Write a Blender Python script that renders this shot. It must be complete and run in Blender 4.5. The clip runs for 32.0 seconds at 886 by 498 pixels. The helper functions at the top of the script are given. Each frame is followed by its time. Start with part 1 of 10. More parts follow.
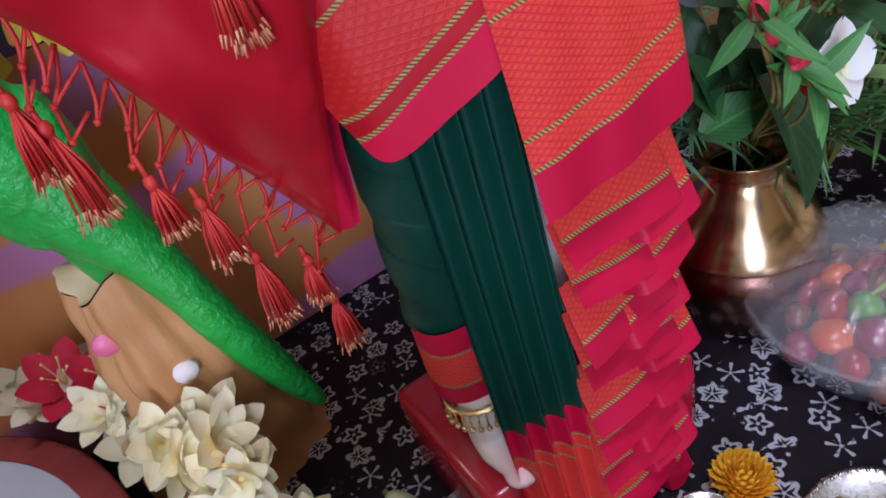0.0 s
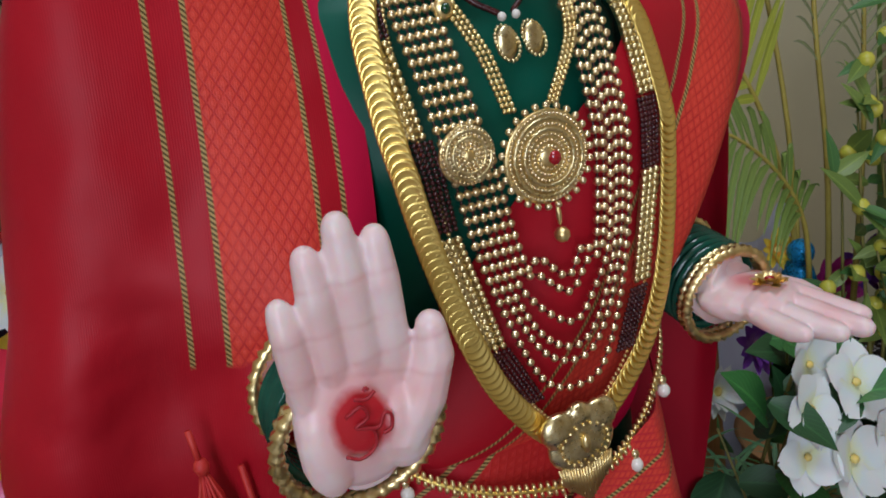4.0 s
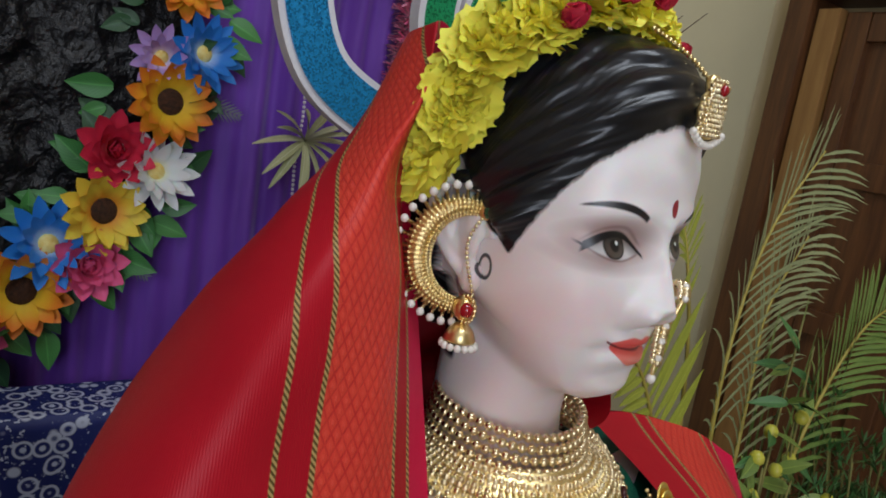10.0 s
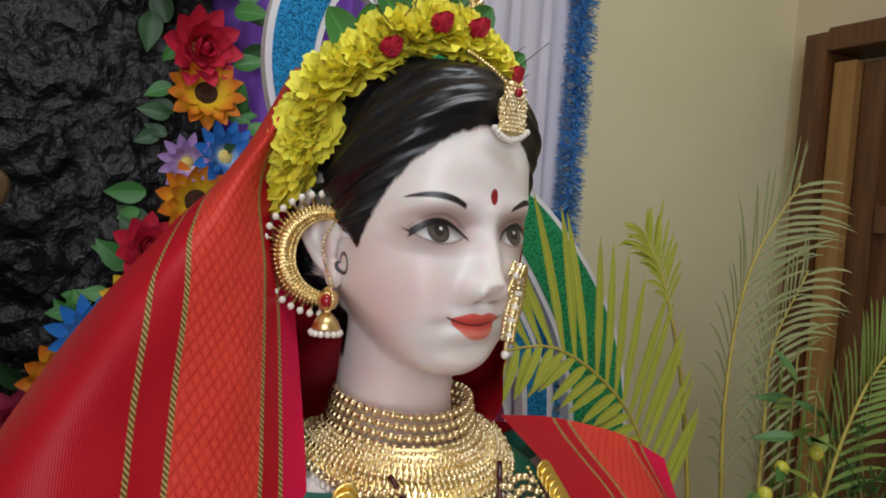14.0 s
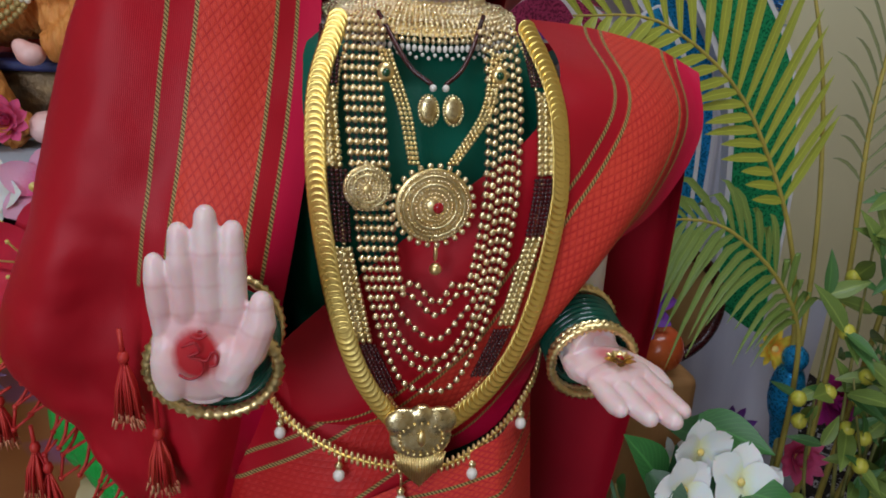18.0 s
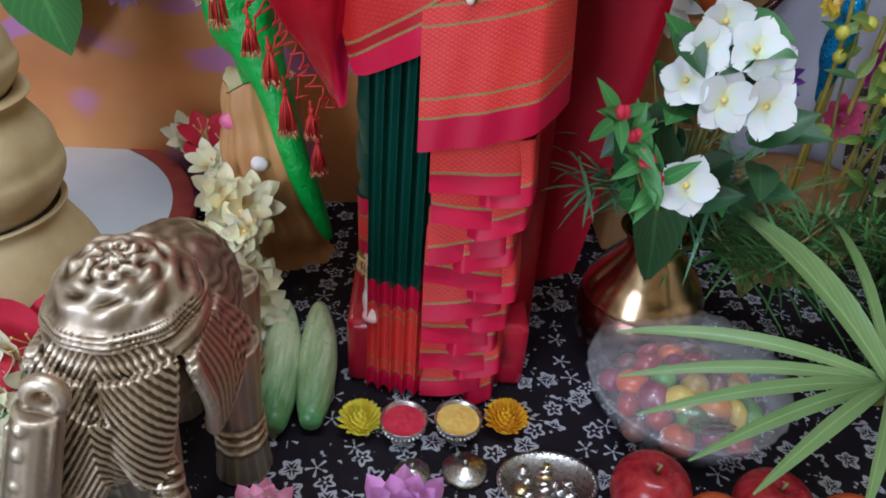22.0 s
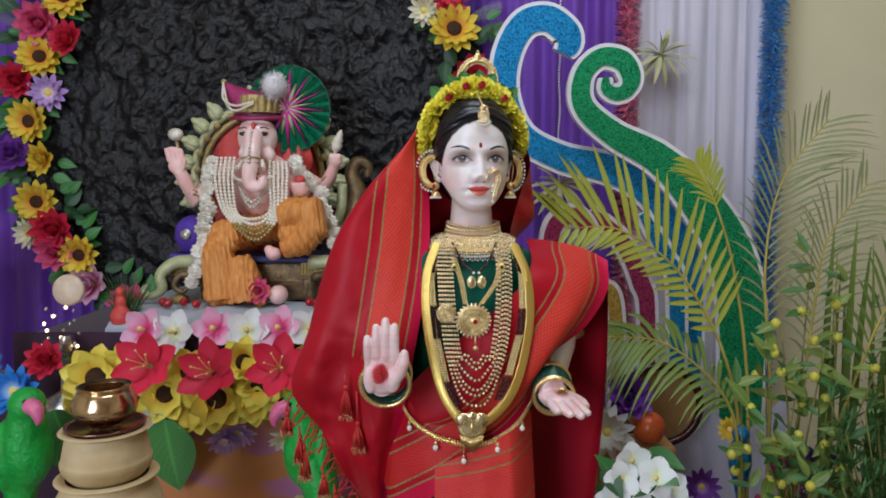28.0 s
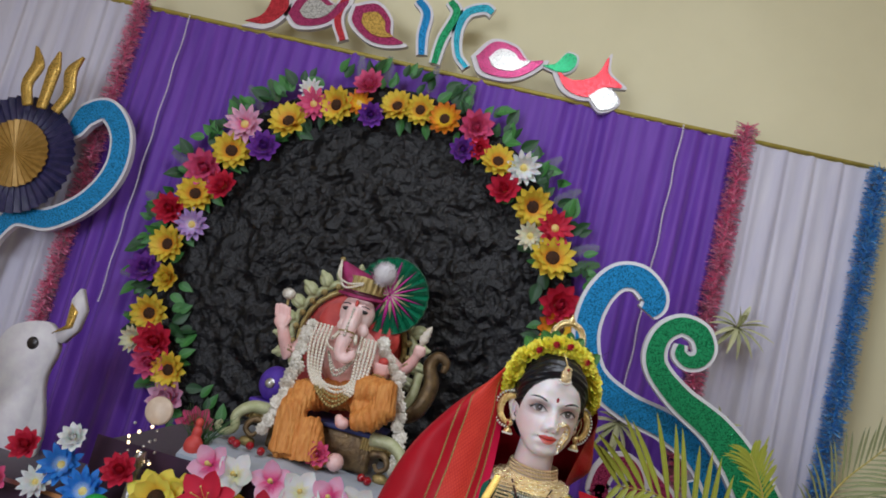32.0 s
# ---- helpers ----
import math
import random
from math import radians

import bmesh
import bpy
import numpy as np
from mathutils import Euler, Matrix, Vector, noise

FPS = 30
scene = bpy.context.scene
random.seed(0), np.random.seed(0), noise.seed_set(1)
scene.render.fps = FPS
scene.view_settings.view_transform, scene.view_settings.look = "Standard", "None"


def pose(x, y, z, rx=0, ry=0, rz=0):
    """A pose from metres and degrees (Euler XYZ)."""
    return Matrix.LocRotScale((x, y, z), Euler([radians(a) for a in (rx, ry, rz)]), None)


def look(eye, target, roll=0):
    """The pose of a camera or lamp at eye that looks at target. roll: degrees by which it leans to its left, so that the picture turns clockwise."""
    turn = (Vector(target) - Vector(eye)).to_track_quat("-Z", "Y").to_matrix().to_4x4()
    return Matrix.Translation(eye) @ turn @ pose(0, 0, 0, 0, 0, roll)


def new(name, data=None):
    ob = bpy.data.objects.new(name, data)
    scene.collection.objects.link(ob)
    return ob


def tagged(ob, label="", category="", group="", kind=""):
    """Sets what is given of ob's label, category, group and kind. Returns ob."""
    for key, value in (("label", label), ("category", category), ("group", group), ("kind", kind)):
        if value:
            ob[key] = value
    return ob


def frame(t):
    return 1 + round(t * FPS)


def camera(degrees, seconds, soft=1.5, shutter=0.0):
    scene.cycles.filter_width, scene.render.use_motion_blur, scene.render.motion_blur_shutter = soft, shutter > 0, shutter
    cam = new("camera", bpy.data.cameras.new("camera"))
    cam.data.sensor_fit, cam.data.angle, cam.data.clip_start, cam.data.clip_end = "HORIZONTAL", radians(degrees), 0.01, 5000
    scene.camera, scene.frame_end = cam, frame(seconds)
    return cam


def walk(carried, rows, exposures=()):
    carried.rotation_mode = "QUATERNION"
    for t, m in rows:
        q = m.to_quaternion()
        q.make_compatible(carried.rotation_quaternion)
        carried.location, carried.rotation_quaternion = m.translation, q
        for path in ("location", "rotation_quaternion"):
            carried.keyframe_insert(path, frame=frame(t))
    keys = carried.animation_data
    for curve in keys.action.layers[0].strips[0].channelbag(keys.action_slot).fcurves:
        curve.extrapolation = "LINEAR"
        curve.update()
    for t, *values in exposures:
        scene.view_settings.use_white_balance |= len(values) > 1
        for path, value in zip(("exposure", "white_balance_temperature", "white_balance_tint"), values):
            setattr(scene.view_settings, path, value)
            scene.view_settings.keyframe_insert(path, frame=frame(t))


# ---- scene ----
cam = camera(63.1, 32.0, soft=1.8)
METRES, EYE, TILT, LEAN, TURN = 2.1, 0.6225, -38.11, 13.73, -33.33
ROWS = [
    (0.0, 0.0, 0.0, 0.0, -0.0, 0.0, -0.0),
    (0.5, 0.0065, -0.0016, 0.0157, 1.54, 2.58, -1.23),
    (1.0, 0.0118, -0.0043, 0.0265, 2.84, 4.71, -3.13),
    (1.5, 0.0118, -0.0092, 0.0386, 3.55, 6.9, -4.84),
    (2.0, 0.0089, -0.0166, 0.0459, 4.21, 9.3, -5.96),
    (2.5, 0.0081, -0.0239, 0.0546, 4.7, 11.79, -6.36),
    (3.0, 0.0088, -0.0298, 0.0652, 5.15, 14.14, -7.0),
    (3.5, 0.0102, -0.0342, 0.0742, 5.06, 15.95, -7.36),
    (4.0, 0.0097, -0.0423, 0.0807, 5.26, 17.74, -8.55),
    (4.5, 0.0068, -0.0517, 0.0837, 5.04, 20.63, -11.44),
    (6.5, -0.0129, -0.0786, 0.1247, 3.93, 23.9, -14.42),
    (7.0, -0.0161, -0.0981, 0.1403, 2.45, 28.16, -14.8),
    (7.5, -0.023, -0.1004, 0.1519, -0.77, 28.73, -16.06),
    (8.0, -0.0315, -0.1003, 0.1624, -6.28, 29.93, -16.96),
    (8.5, -0.0365, -0.097, 0.1683, -11.92, 32.37, -20.51),
    (9.0, -0.0569, -0.0855, 0.1657, -14.03, 31.98, -20.95),
    (9.5, -0.0822, -0.0753, 0.1622, -16.48, 32.22, -20.93),
    (10.0, -0.0833, -0.0621, 0.164, -15.82, 30.55, -17.24),
    (10.5, -0.0787, -0.0507, 0.1667, -14.79, 30.1, -17.98),
    (11.0, -0.0695, -0.0523, 0.173, -15.43, 31.39, -16.56),
    (11.5, -0.0572, -0.0551, 0.1789, -14.04, 31.74, -13.6),
    (12.0, -0.0479, -0.0657, 0.1828, -13.06, 34.3, -12.18),
    (12.5, -0.0432, -0.0784, 0.1842, -10.88, 36.51, -11.73),
    (13.0, -0.0402, -0.0867, 0.1712, -9.15, 38.51, -14.5),
    (13.5, -0.0324, -0.0851, 0.1577, -8.57, 37.55, -15.79),
    (15.5, -0.0032, -0.0733, 0.124, -4.34, 30.9, -19.45),
    (16.0, 0.0084, -0.0688, 0.1187, -1.67, 27.93, -20.73),
    (16.5, 0.0202, -0.0714, 0.1102, 1.9, 25.14, -23.66),
    (17.0, 0.046, -0.0718, 0.1108, 3.82, 22.26, -24.05),
    (17.5, 0.0604, -0.073, 0.1015, 6.3, 19.67, -26.04),
    (18.0, 0.0754, -0.0781, 0.0949, 9.84, 15.68, -26.98),
    (18.5, 0.0856, -0.0821, 0.0824, 11.63, 12.84, -28.72),
    (19.0, 0.0977, -0.0836, 0.0744, 12.85, 10.36, -28.44),
    (19.5, 0.1047, -0.0862, 0.0654, 13.99, 8.43, -29.03),
    (20.0, 0.1086, -0.0866, 0.0522, 15.56, 3.88, -29.62),
    (20.5, 0.1187, -0.0836, 0.0383, 15.64, 0.57, -29.73),
    (21.0, 0.1335, -0.0907, 0.0273, 16.08, -1.29, -30.23),
    (21.5, 0.1445, -0.1024, 0.0104, 17.17, -4.34, -32.03),
    (22.0, 0.1604, -0.1254, -0.0021, 18.34, -4.66, -32.02),
    (22.5, 0.1844, -0.1746, -0.0153, 20.57, -2.88, -32.32),
    (23.0, 0.2023, -0.2113, -0.0233, 21.82, -1.17, -32.11),
    (23.5, 0.2213, -0.2448, -0.0193, 21.75, 2.35, -30.55),
    (24.0, 0.2312, -0.2718, -0.019, 21.99, 5.88, -30.81),
    (24.5, 0.2345, -0.2794, -0.0154, 21.21, 7.95, -30.42),
    (25.0, 0.2344, -0.2823, -0.0109, 20.89, 9.79, -30.34),
    (25.5, 0.2349, -0.286, -0.0038, 20.92, 11.88, -30.23),
    (27.5, 0.2329, -0.3092, 0.0103, 20.74, 20.33, -29.59),
    (28.0, 0.2344, -0.3188, 0.0105, 20.9, 23.39, -29.68),
    (28.5, 0.2362, -0.3289, 0.0112, 21.59, 25.59, -30.3),
    (29.0, 0.2366, -0.3421, 0.0117, 24.17, 26.65, -30.61),
    (29.5, 0.2282, -0.352, 0.0066, 23.75, 26.9, -35.32),
    (30.0, 0.2247, -0.3535, 0.0087, 19.85, 27.88, -39.38),
    (30.5, 0.2247, -0.3669, 0.0122, 18.44, 30.93, -41.93),
    (31.0, 0.2272, -0.3797, 0.0083, 15.11, 35.21, -43.75),
    (31.5, 0.2323, -0.3993, 0.006, 15.35, 37.96, -44.02),
    (32.0, 0.2408, -0.4149, 0.0035, 16.52, 38.95, -44.62),
]
walk(cam, [(t, pose(-0.2446, -0.4361, EYE, TILT, LEAN, TURN) @ pose(METRES * x, METRES * y, METRES * z, 90 + pitch, roll, yaw)) for t, x, y, z, yaw, pitch, roll in ROWS], exposures=[(0, 0.25, 5600, 24), (2, -0.15, 5800, 16), (3, -0.5, 6000, 12), (4, -0.55, 5900, 11), (7, -0.45, 5600, 10), (9, -0.6, 6450, 10), (10, -0.65, 6150, 10), (11, -0.7, 6400, 10), (13, -0.45, 6450, 10), (16, -0.65, 6800, 10), (17, -0.65, 6700, 10), (18, -0.6, 6000, 10), (19, -0.55, 5650, 10), (20, -0.3, 5700, 10), (22, 0.08, 5550, 10), (23, 0.08, 5550, 10), (25, -0.12, 5600, 10), (28, -0.35, 6000, 11), (32, -0.45, 6150, 12)])

# ---- light ----
world = bpy.data.worlds.new("room_world")
scene.world = world
world.use_nodes = True
world.node_tree.nodes["Background"].inputs["Color"].default_value = (0.85, 0.92, 1.0, 1)
world.node_tree.nodes["Background"].inputs["Strength"].default_value = 0.25
scene.view_settings.exposure = 0.0


def area_lamp(name, eye, target, size, size_y, watts, colour):
    data = bpy.data.lights.new(name, "AREA")
    data.shape, data.size, data.size_y, data.energy, data.color = "RECTANGLE", size, size_y, watts, colour
    ob = new(name, data)
    ob.matrix_world = look(eye, target)
    return ob


# tube lamp on the ceiling in front of the display, daylight from the open doorway behind the camera
area_lamp("tube_lamp_light", (0.1, -0.7, 2.62), (0.1, 0.3, 0.5), 1.3, 0.3, 25, (0.90, 0.95, 1.0))
area_lamp("doorway_light", (-1.5, -2.7, 1.3), (-0.1, 0.3, 0.6), 1.1, 1.9, 60, (0.87, 0.91, 1.0))

# the tiny bulbs among the cream flowers beside the white board
bulbs = bpy.data.lights.new("bulb_string_light", "POINT")
bulbs.energy, bulbs.shadow_soft_size, bulbs.color = 0.10, 0.03, (1.0, 0.86, 0.62)
new("bulb_string_light", bulbs).location = (-0.31, 0.04, 0.22)

# ---- mesh helpers ----
TAU = math.tau


class Geo:
    """A growing mesh: corners, faces, a material slot and texture places per face."""

    def __init__(self):
        self.v, self.f, self.m, self.uv = [], [], [], []

    def add(self, verts, faces, slot=0, uvs=None):
        o = len(self.v)
        self.v.extend(verts)
        for i, f in enumerate(faces):
            self.f.append([o + k for k in f])
            self.m.append(slot)
            self.uv.append([uvs[k] for k in f] if uvs else None)
        return self

    def moved(self, m):
        g = Geo()
        g.v = [tuple(m @ Vector(p)) for p in self.v]
        g.f, g.m, g.uv = self.f, self.m, self.uv
        return g

    def join(self, other, m=None, slot=None):
        o = len(self.v)
        self.v.extend([tuple(m @ Vector(p)) for p in other.v] if m else other.v)
        self.f.extend([[o + k for k in f] for f in other.f])
        self.m.extend(other.m if slot is None else [slot] * len(other.f))
        self.uv.extend(other.uv)
        return self

    def mesh(self, name, mats, smooth=True):
        me = bpy.data.meshes.new(name)
        me.from_pydata(self.v, [], self.f)
        for mt in (mats if isinstance(mats, (list, tuple)) else [mats]):
            me.materials.append(mt)
        me.polygons.foreach_set("material_index", self.m)
        me.polygons.foreach_set("use_smooth", [smooth] * len(self.f))
        if any(u is not None for u in self.uv):
            flat = []
            for f, u in zip(self.f, self.uv):
                for k in range(len(f)):
                    flat.extend(u[k] if u else (0.0, 0.0))
            me.uv_layers.new(name="UVMap").data.foreach_set("uv", flat)
        me.update()
        return me


def thing(name, label, category, place=(0, 0, 0), group="", kind="", rz=0.0, scale=1.0):
    ob = new(name)
    ob.empty_display_size = 0.02
    ob.matrix_basis = pose(*place, 0, 0, rz) @ Matrix.Scale(scale, 4)
    return tagged(ob, label, category, group, kind)


def part(name, geo, material, parent=None, label="", smooth=True, m=None):
    ob = new(name, geo.mesh(name, material, smooth) if isinstance(geo, Geo) else geo)
    if m is not None:
        ob.matrix_basis = m
    if parent:
        ob.parent = parent
    if label:
        ob["label"] = label
    return ob


def solo(name, geo, material, label, category, group="", kind="", smooth=True, m=None):
    return tagged(part(name, geo, material, None, "", smooth, m), label, category, group, kind)


def grid(fn, nu, nv, wrap_u=False, slot=0, uv=None):
    """A sheet fn(u, v) with u, v in 0..1."""
    vs, us, fs = [], [], []
    cols = nu if wrap_u else nu + 1
    for j in range(nv + 1):
        for i in range(cols):
            u, v = i / nu, j / nv
            vs.append(tuple(fn(u, v)))
            us.append(uv(u, v) if uv else (u, v))
    for j in range(nv):
        for i in range(nu):
            a, b = j * cols + i, j * cols + (i + 1) % cols
            fs.append((a, b, b + cols, a + cols))
    return Geo().add(vs, fs, slot, us)


def lathe(profile, seg=32, slot=0, place=(0, 0, 0), squash=1.0):
    n = len(profile) - 1

    def fn(u, v):
        k = v * n
        i = min(int(k), n - 1)
        r = profile[i][0] + (profile[i + 1][0] - profile[i][0]) * (k - i)
        z = profile[i][1] + (profile[i + 1][1] - profile[i][1]) * (k - i)
        return place[0] + r * math.cos(TAU * u), place[1] + squash * r * math.sin(TAU * u), place[2] + z
    return grid(fn, seg, n, True, slot)


def smooth_profile(pts, n):
    """Points along a smooth curve through pts."""
    pts = [Vector(p) for p in pts]
    out = []
    for k in range(n + 1):
        x = k / n * (len(pts) - 1)
        i = min(int(x), len(pts) - 2)
        t = x - i
        p1, p2 = pts[i], pts[i + 1]
        p0 = pts[i - 1] if i else p1 * 2 - p2
        p3 = pts[i + 2] if i + 2 < len(pts) else p2 * 2 - p1
        out.append(0.5 * (2 * p1 + (p2 - p0) * t + (2 * p0 - 5 * p1 + 4 * p2 - p3) * t * t + (3 * p1 - p0 - 3 * p2 + p3) * t ** 3))
    return out


def ball(place, r, seg=16, slot=0):
    r = (r, r, r) if isinstance(r, (int, float)) else r
    h = max(seg // 2, 4)

    def fn(u, v):
        a, b = TAU * u, math.pi * (v - 0.5)
        return (place[0] + r[0] * math.cos(a) * math.cos(b), place[1] + r[1] * math.sin(a) * math.cos(b), place[2] + r[2] * math.sin(b))
    return grid(fn, seg, h, True, slot)


def tube(pts, radii, seg=8, slot=0, cap=True, flat=1.0):
    """A tube along pts; radii one number or one per point."""
    pts = [Vector(p) for p in pts]
    n = len(pts)
    rad = [radii] * n if isinstance(radii, (int, float)) else radii
    up = Vector((0, 0, 1))
    d0 = (pts[1] - pts[0]).normalized()
    if abs(d0.z) > 0.9:
        up = Vector((0, 1, 0))
    side = d0.cross(up).normalized()
    vs, fs, us = [], [], []
    for i, p in enumerate(pts):
        d = (pts[min(i + 1, n - 1)] - pts[max(i - 1, 0)]).normalized()
        side = (side - d * side.dot(d)).normalized()
        other = side.cross(d)
        for k in range(seg):
            a = TAU * k / seg
            vs.append(tuple(p + (side * math.cos(a) + other * math.sin(a) * flat) * rad[i]))
            us.append((k / seg, i / max(n - 1, 1)))
    for i in range(n - 1):
        for k in range(seg):
            a, b = i * seg + k, i * seg + (k + 1) % seg
            fs.append((a, b, b + seg, a + seg))
    if cap:
        fs.append(tuple(reversed(range(seg))))
        fs.append(tuple((n - 1) * seg + k for k in range(seg)))
    return Geo().add(vs, fs, slot, us)


def box(c, s, slot=0, bev=0.0):
    if bev <= 0:
        vs = [(c[0] + s[0] / 2 * a, c[1] + s[1] / 2 * b, c[2] + s[2] / 2 * d) for a in (-1, 1) for b in (-1, 1) for d in (-1, 1)]
        return Geo().add(vs, [(0, 1, 3, 2), (4, 6, 7, 5), (0, 4, 5, 1), (2, 3, 7, 6), (0, 2, 6, 4), (1, 5, 7, 3)], slot)
    bm = bmesh.new()
    bmesh.ops.create_cube(bm, size=1)
    for v in bm.verts:
        v.co = Vector((v.co.x * s[0] + c[0], v.co.y * s[1] + c[1], v.co.z * s[2] + c[2]))
    bmesh.ops.bevel(bm, geom=bm.edges[:], offset=bev, segments=2, affect="EDGES", profile=0.6)
    return from_bm(bm, slot)


def from_bm(bm, slot=0):
    bm.verts.index_update()
    g = Geo().add([tuple(v.co) for v in bm.verts], [[v.index for v in f.verts] for f in bm.faces], slot)
    bm.free()
    return g


def slab(outline, thick, m=None, slot=0, side_slot=None):
    """A flat board of this outline (x, z), thick along y."""
    n = len(outline)
    vs = [(x, -thick / 2, z) for x, z in outline] + [(x, thick / 2, z) for x, z in outline]
    g = Geo().add(vs, [tuple(range(n)), tuple(reversed(range(n, 2 * n)))], slot)
    g.f.extend([(i, i + n, (i + 1) % n + n, (i + 1) % n) for i in range(n)])
    g.m.extend([slot if side_slot is None else side_slot] * n)
    g.uv.extend([None] * n)
    return g.moved(m) if m else g


def ribbon(pts, widths, thick, slot=0):
    """A flat band in the x, z plane along pts (x, z) with a width at each, thick along y."""
    c = smooth_profile([(p[0], 0, p[1]) for p in pts], 12 * (len(pts) - 1))
    n = len(c)
    ws = [np.interp(i / (n - 1) * (len(pts) - 1), range(len(pts)), widths) for i in range(n)]
    left, right = [], []
    for i in range(n):
        d = (c[min(i + 1, n - 1)] - c[max(i - 1, 0)]).normalized()
        s = Vector((-d.z, 0, d.x)) * ws[i] / 2
        left.append(c[i] + s)
        right.append(c[i] - s)
    vs, fs = [], []
    for l, r in zip(left, right):
        vs += [(l.x, -thick / 2, l.z), (r.x, -thick / 2, r.z), (r.x, thick / 2, r.z), (l.x, thick / 2, l.z)]
    for i in range(n - 1):
        a, b = 4 * i, 4 * i + 4
        fs += [(a + k, a + (k + 1) % 4, b + (k + 1) % 4, b + k) for k in range(4)]
    fs += [(0, 3, 2, 1), (4 * n - 4, 4 * n - 3, 4 * n - 2, 4 * n - 1)]
    return Geo().add(vs, fs, slot)


def fuse(geo, voxel, rounds=6, slot=0):
    """One closed skin round all the overlapping forms of geo, smoothed."""
    ob = bpy.data.objects.new("fusing", geo.mesh("fusing", []))
    scene.collection.objects.link(ob)
    r = ob.modifiers.new("r", "REMESH")
    r.mode, r.voxel_size = "VOXEL", voxel
    s = ob.modifiers.new("s", "SMOOTH")
    s.factor, s.iterations = 0.5, rounds
    me = bpy.data.meshes.new_from_object(ob.evaluated_get(bpy.context.evaluated_depsgraph_get()))
    g = Geo().add([tuple(v.co) for v in me.vertices], [list(p.vertices) for p in me.polygons], slot)
    bpy.data.objects.remove(ob)
    bpy.data.meshes.remove(me)
    return g


def loft(levels, nu, nv, slot=0, wave=None, uv=None):
    """A sheet through rows of control points; u runs along a row. Texture u is the way along the row in metres."""
    rows = [smooth_profile(r, nu) for r in levels]
    cols = [smooth_profile([r[i] for r in rows], nv) for i in range(nu + 1)]
    run = []
    for j in range(nv + 1):
        d, line = 0.0, [0.0]
        for i in range(nu):
            d += (cols[i + 1][j] - cols[i][j]).length
            line.append(d)
        run.append(line)
    down = [[0.0] for i in range(nu + 1)]
    for i in range(nu + 1):
        for j in range(nv):
            down[i].append(down[i][-1] + (cols[i][j + 1] - cols[i][j]).length)

    def fn(u, v):
        i, j = round(u * nu), round(v * nv)
        p = cols[i][j]
        return p + wave(u, v, run[j][i], down[i][j]) if wave else p
    return grid(fn, nu, nv, False, slot, uv or (lambda u, v: (run[round(v * nv)][round(u * nu)], down[round(u * nu)][round(v * nv)])))


# ---- material helpers ----
class S:
    """A number in a node tree, with arithmetic."""

    def __init__(self, nt, sock):
        self.nt, self.sock = nt, sock

    def op(self, name, *others, clamp=False):
        n = self.nt.nodes.new("ShaderNodeMath")
        n.operation, n.use_clamp = name, clamp
        for i, o in enumerate((self, *others)):
            if isinstance(o, S):
                self.nt.links.new(o.sock, n.inputs[i])
            else:
                n.inputs[i].default_value = o
        return S(self.nt, n.outputs[0])

    def __add__(self, o): return self.op("ADD", o)
    def __sub__(self, o): return self.op("SUBTRACT", o)
    def __mul__(self, o): return self.op("MULTIPLY", o)
    def __truediv__(self, o): return self.op("DIVIDE", o)
    def __neg__(self): return self.op("MULTIPLY", -1.0)

    def sq(self): return self.op("MULTIPLY", self)
    def below(self, edge, soft):
        """1 where smaller than edge, fading over soft."""
        return ((-(self - edge)) / soft + 0.5).op("ADD", 0.0, clamp=True)

    def above(self, edge, soft):
        return ((self - edge) / soft + 0.5).op("ADD", 0.0, clamp=True)

    def frac(self): return self.op("FRACT")
    def abs(self): return self.op("ABSOLUTE")
    def min(self, o): return self.op("MINIMUM", o)
    def max(self, o): return self.op("MAXIMUM", o)
    def sin(self): return self.op("SINE")


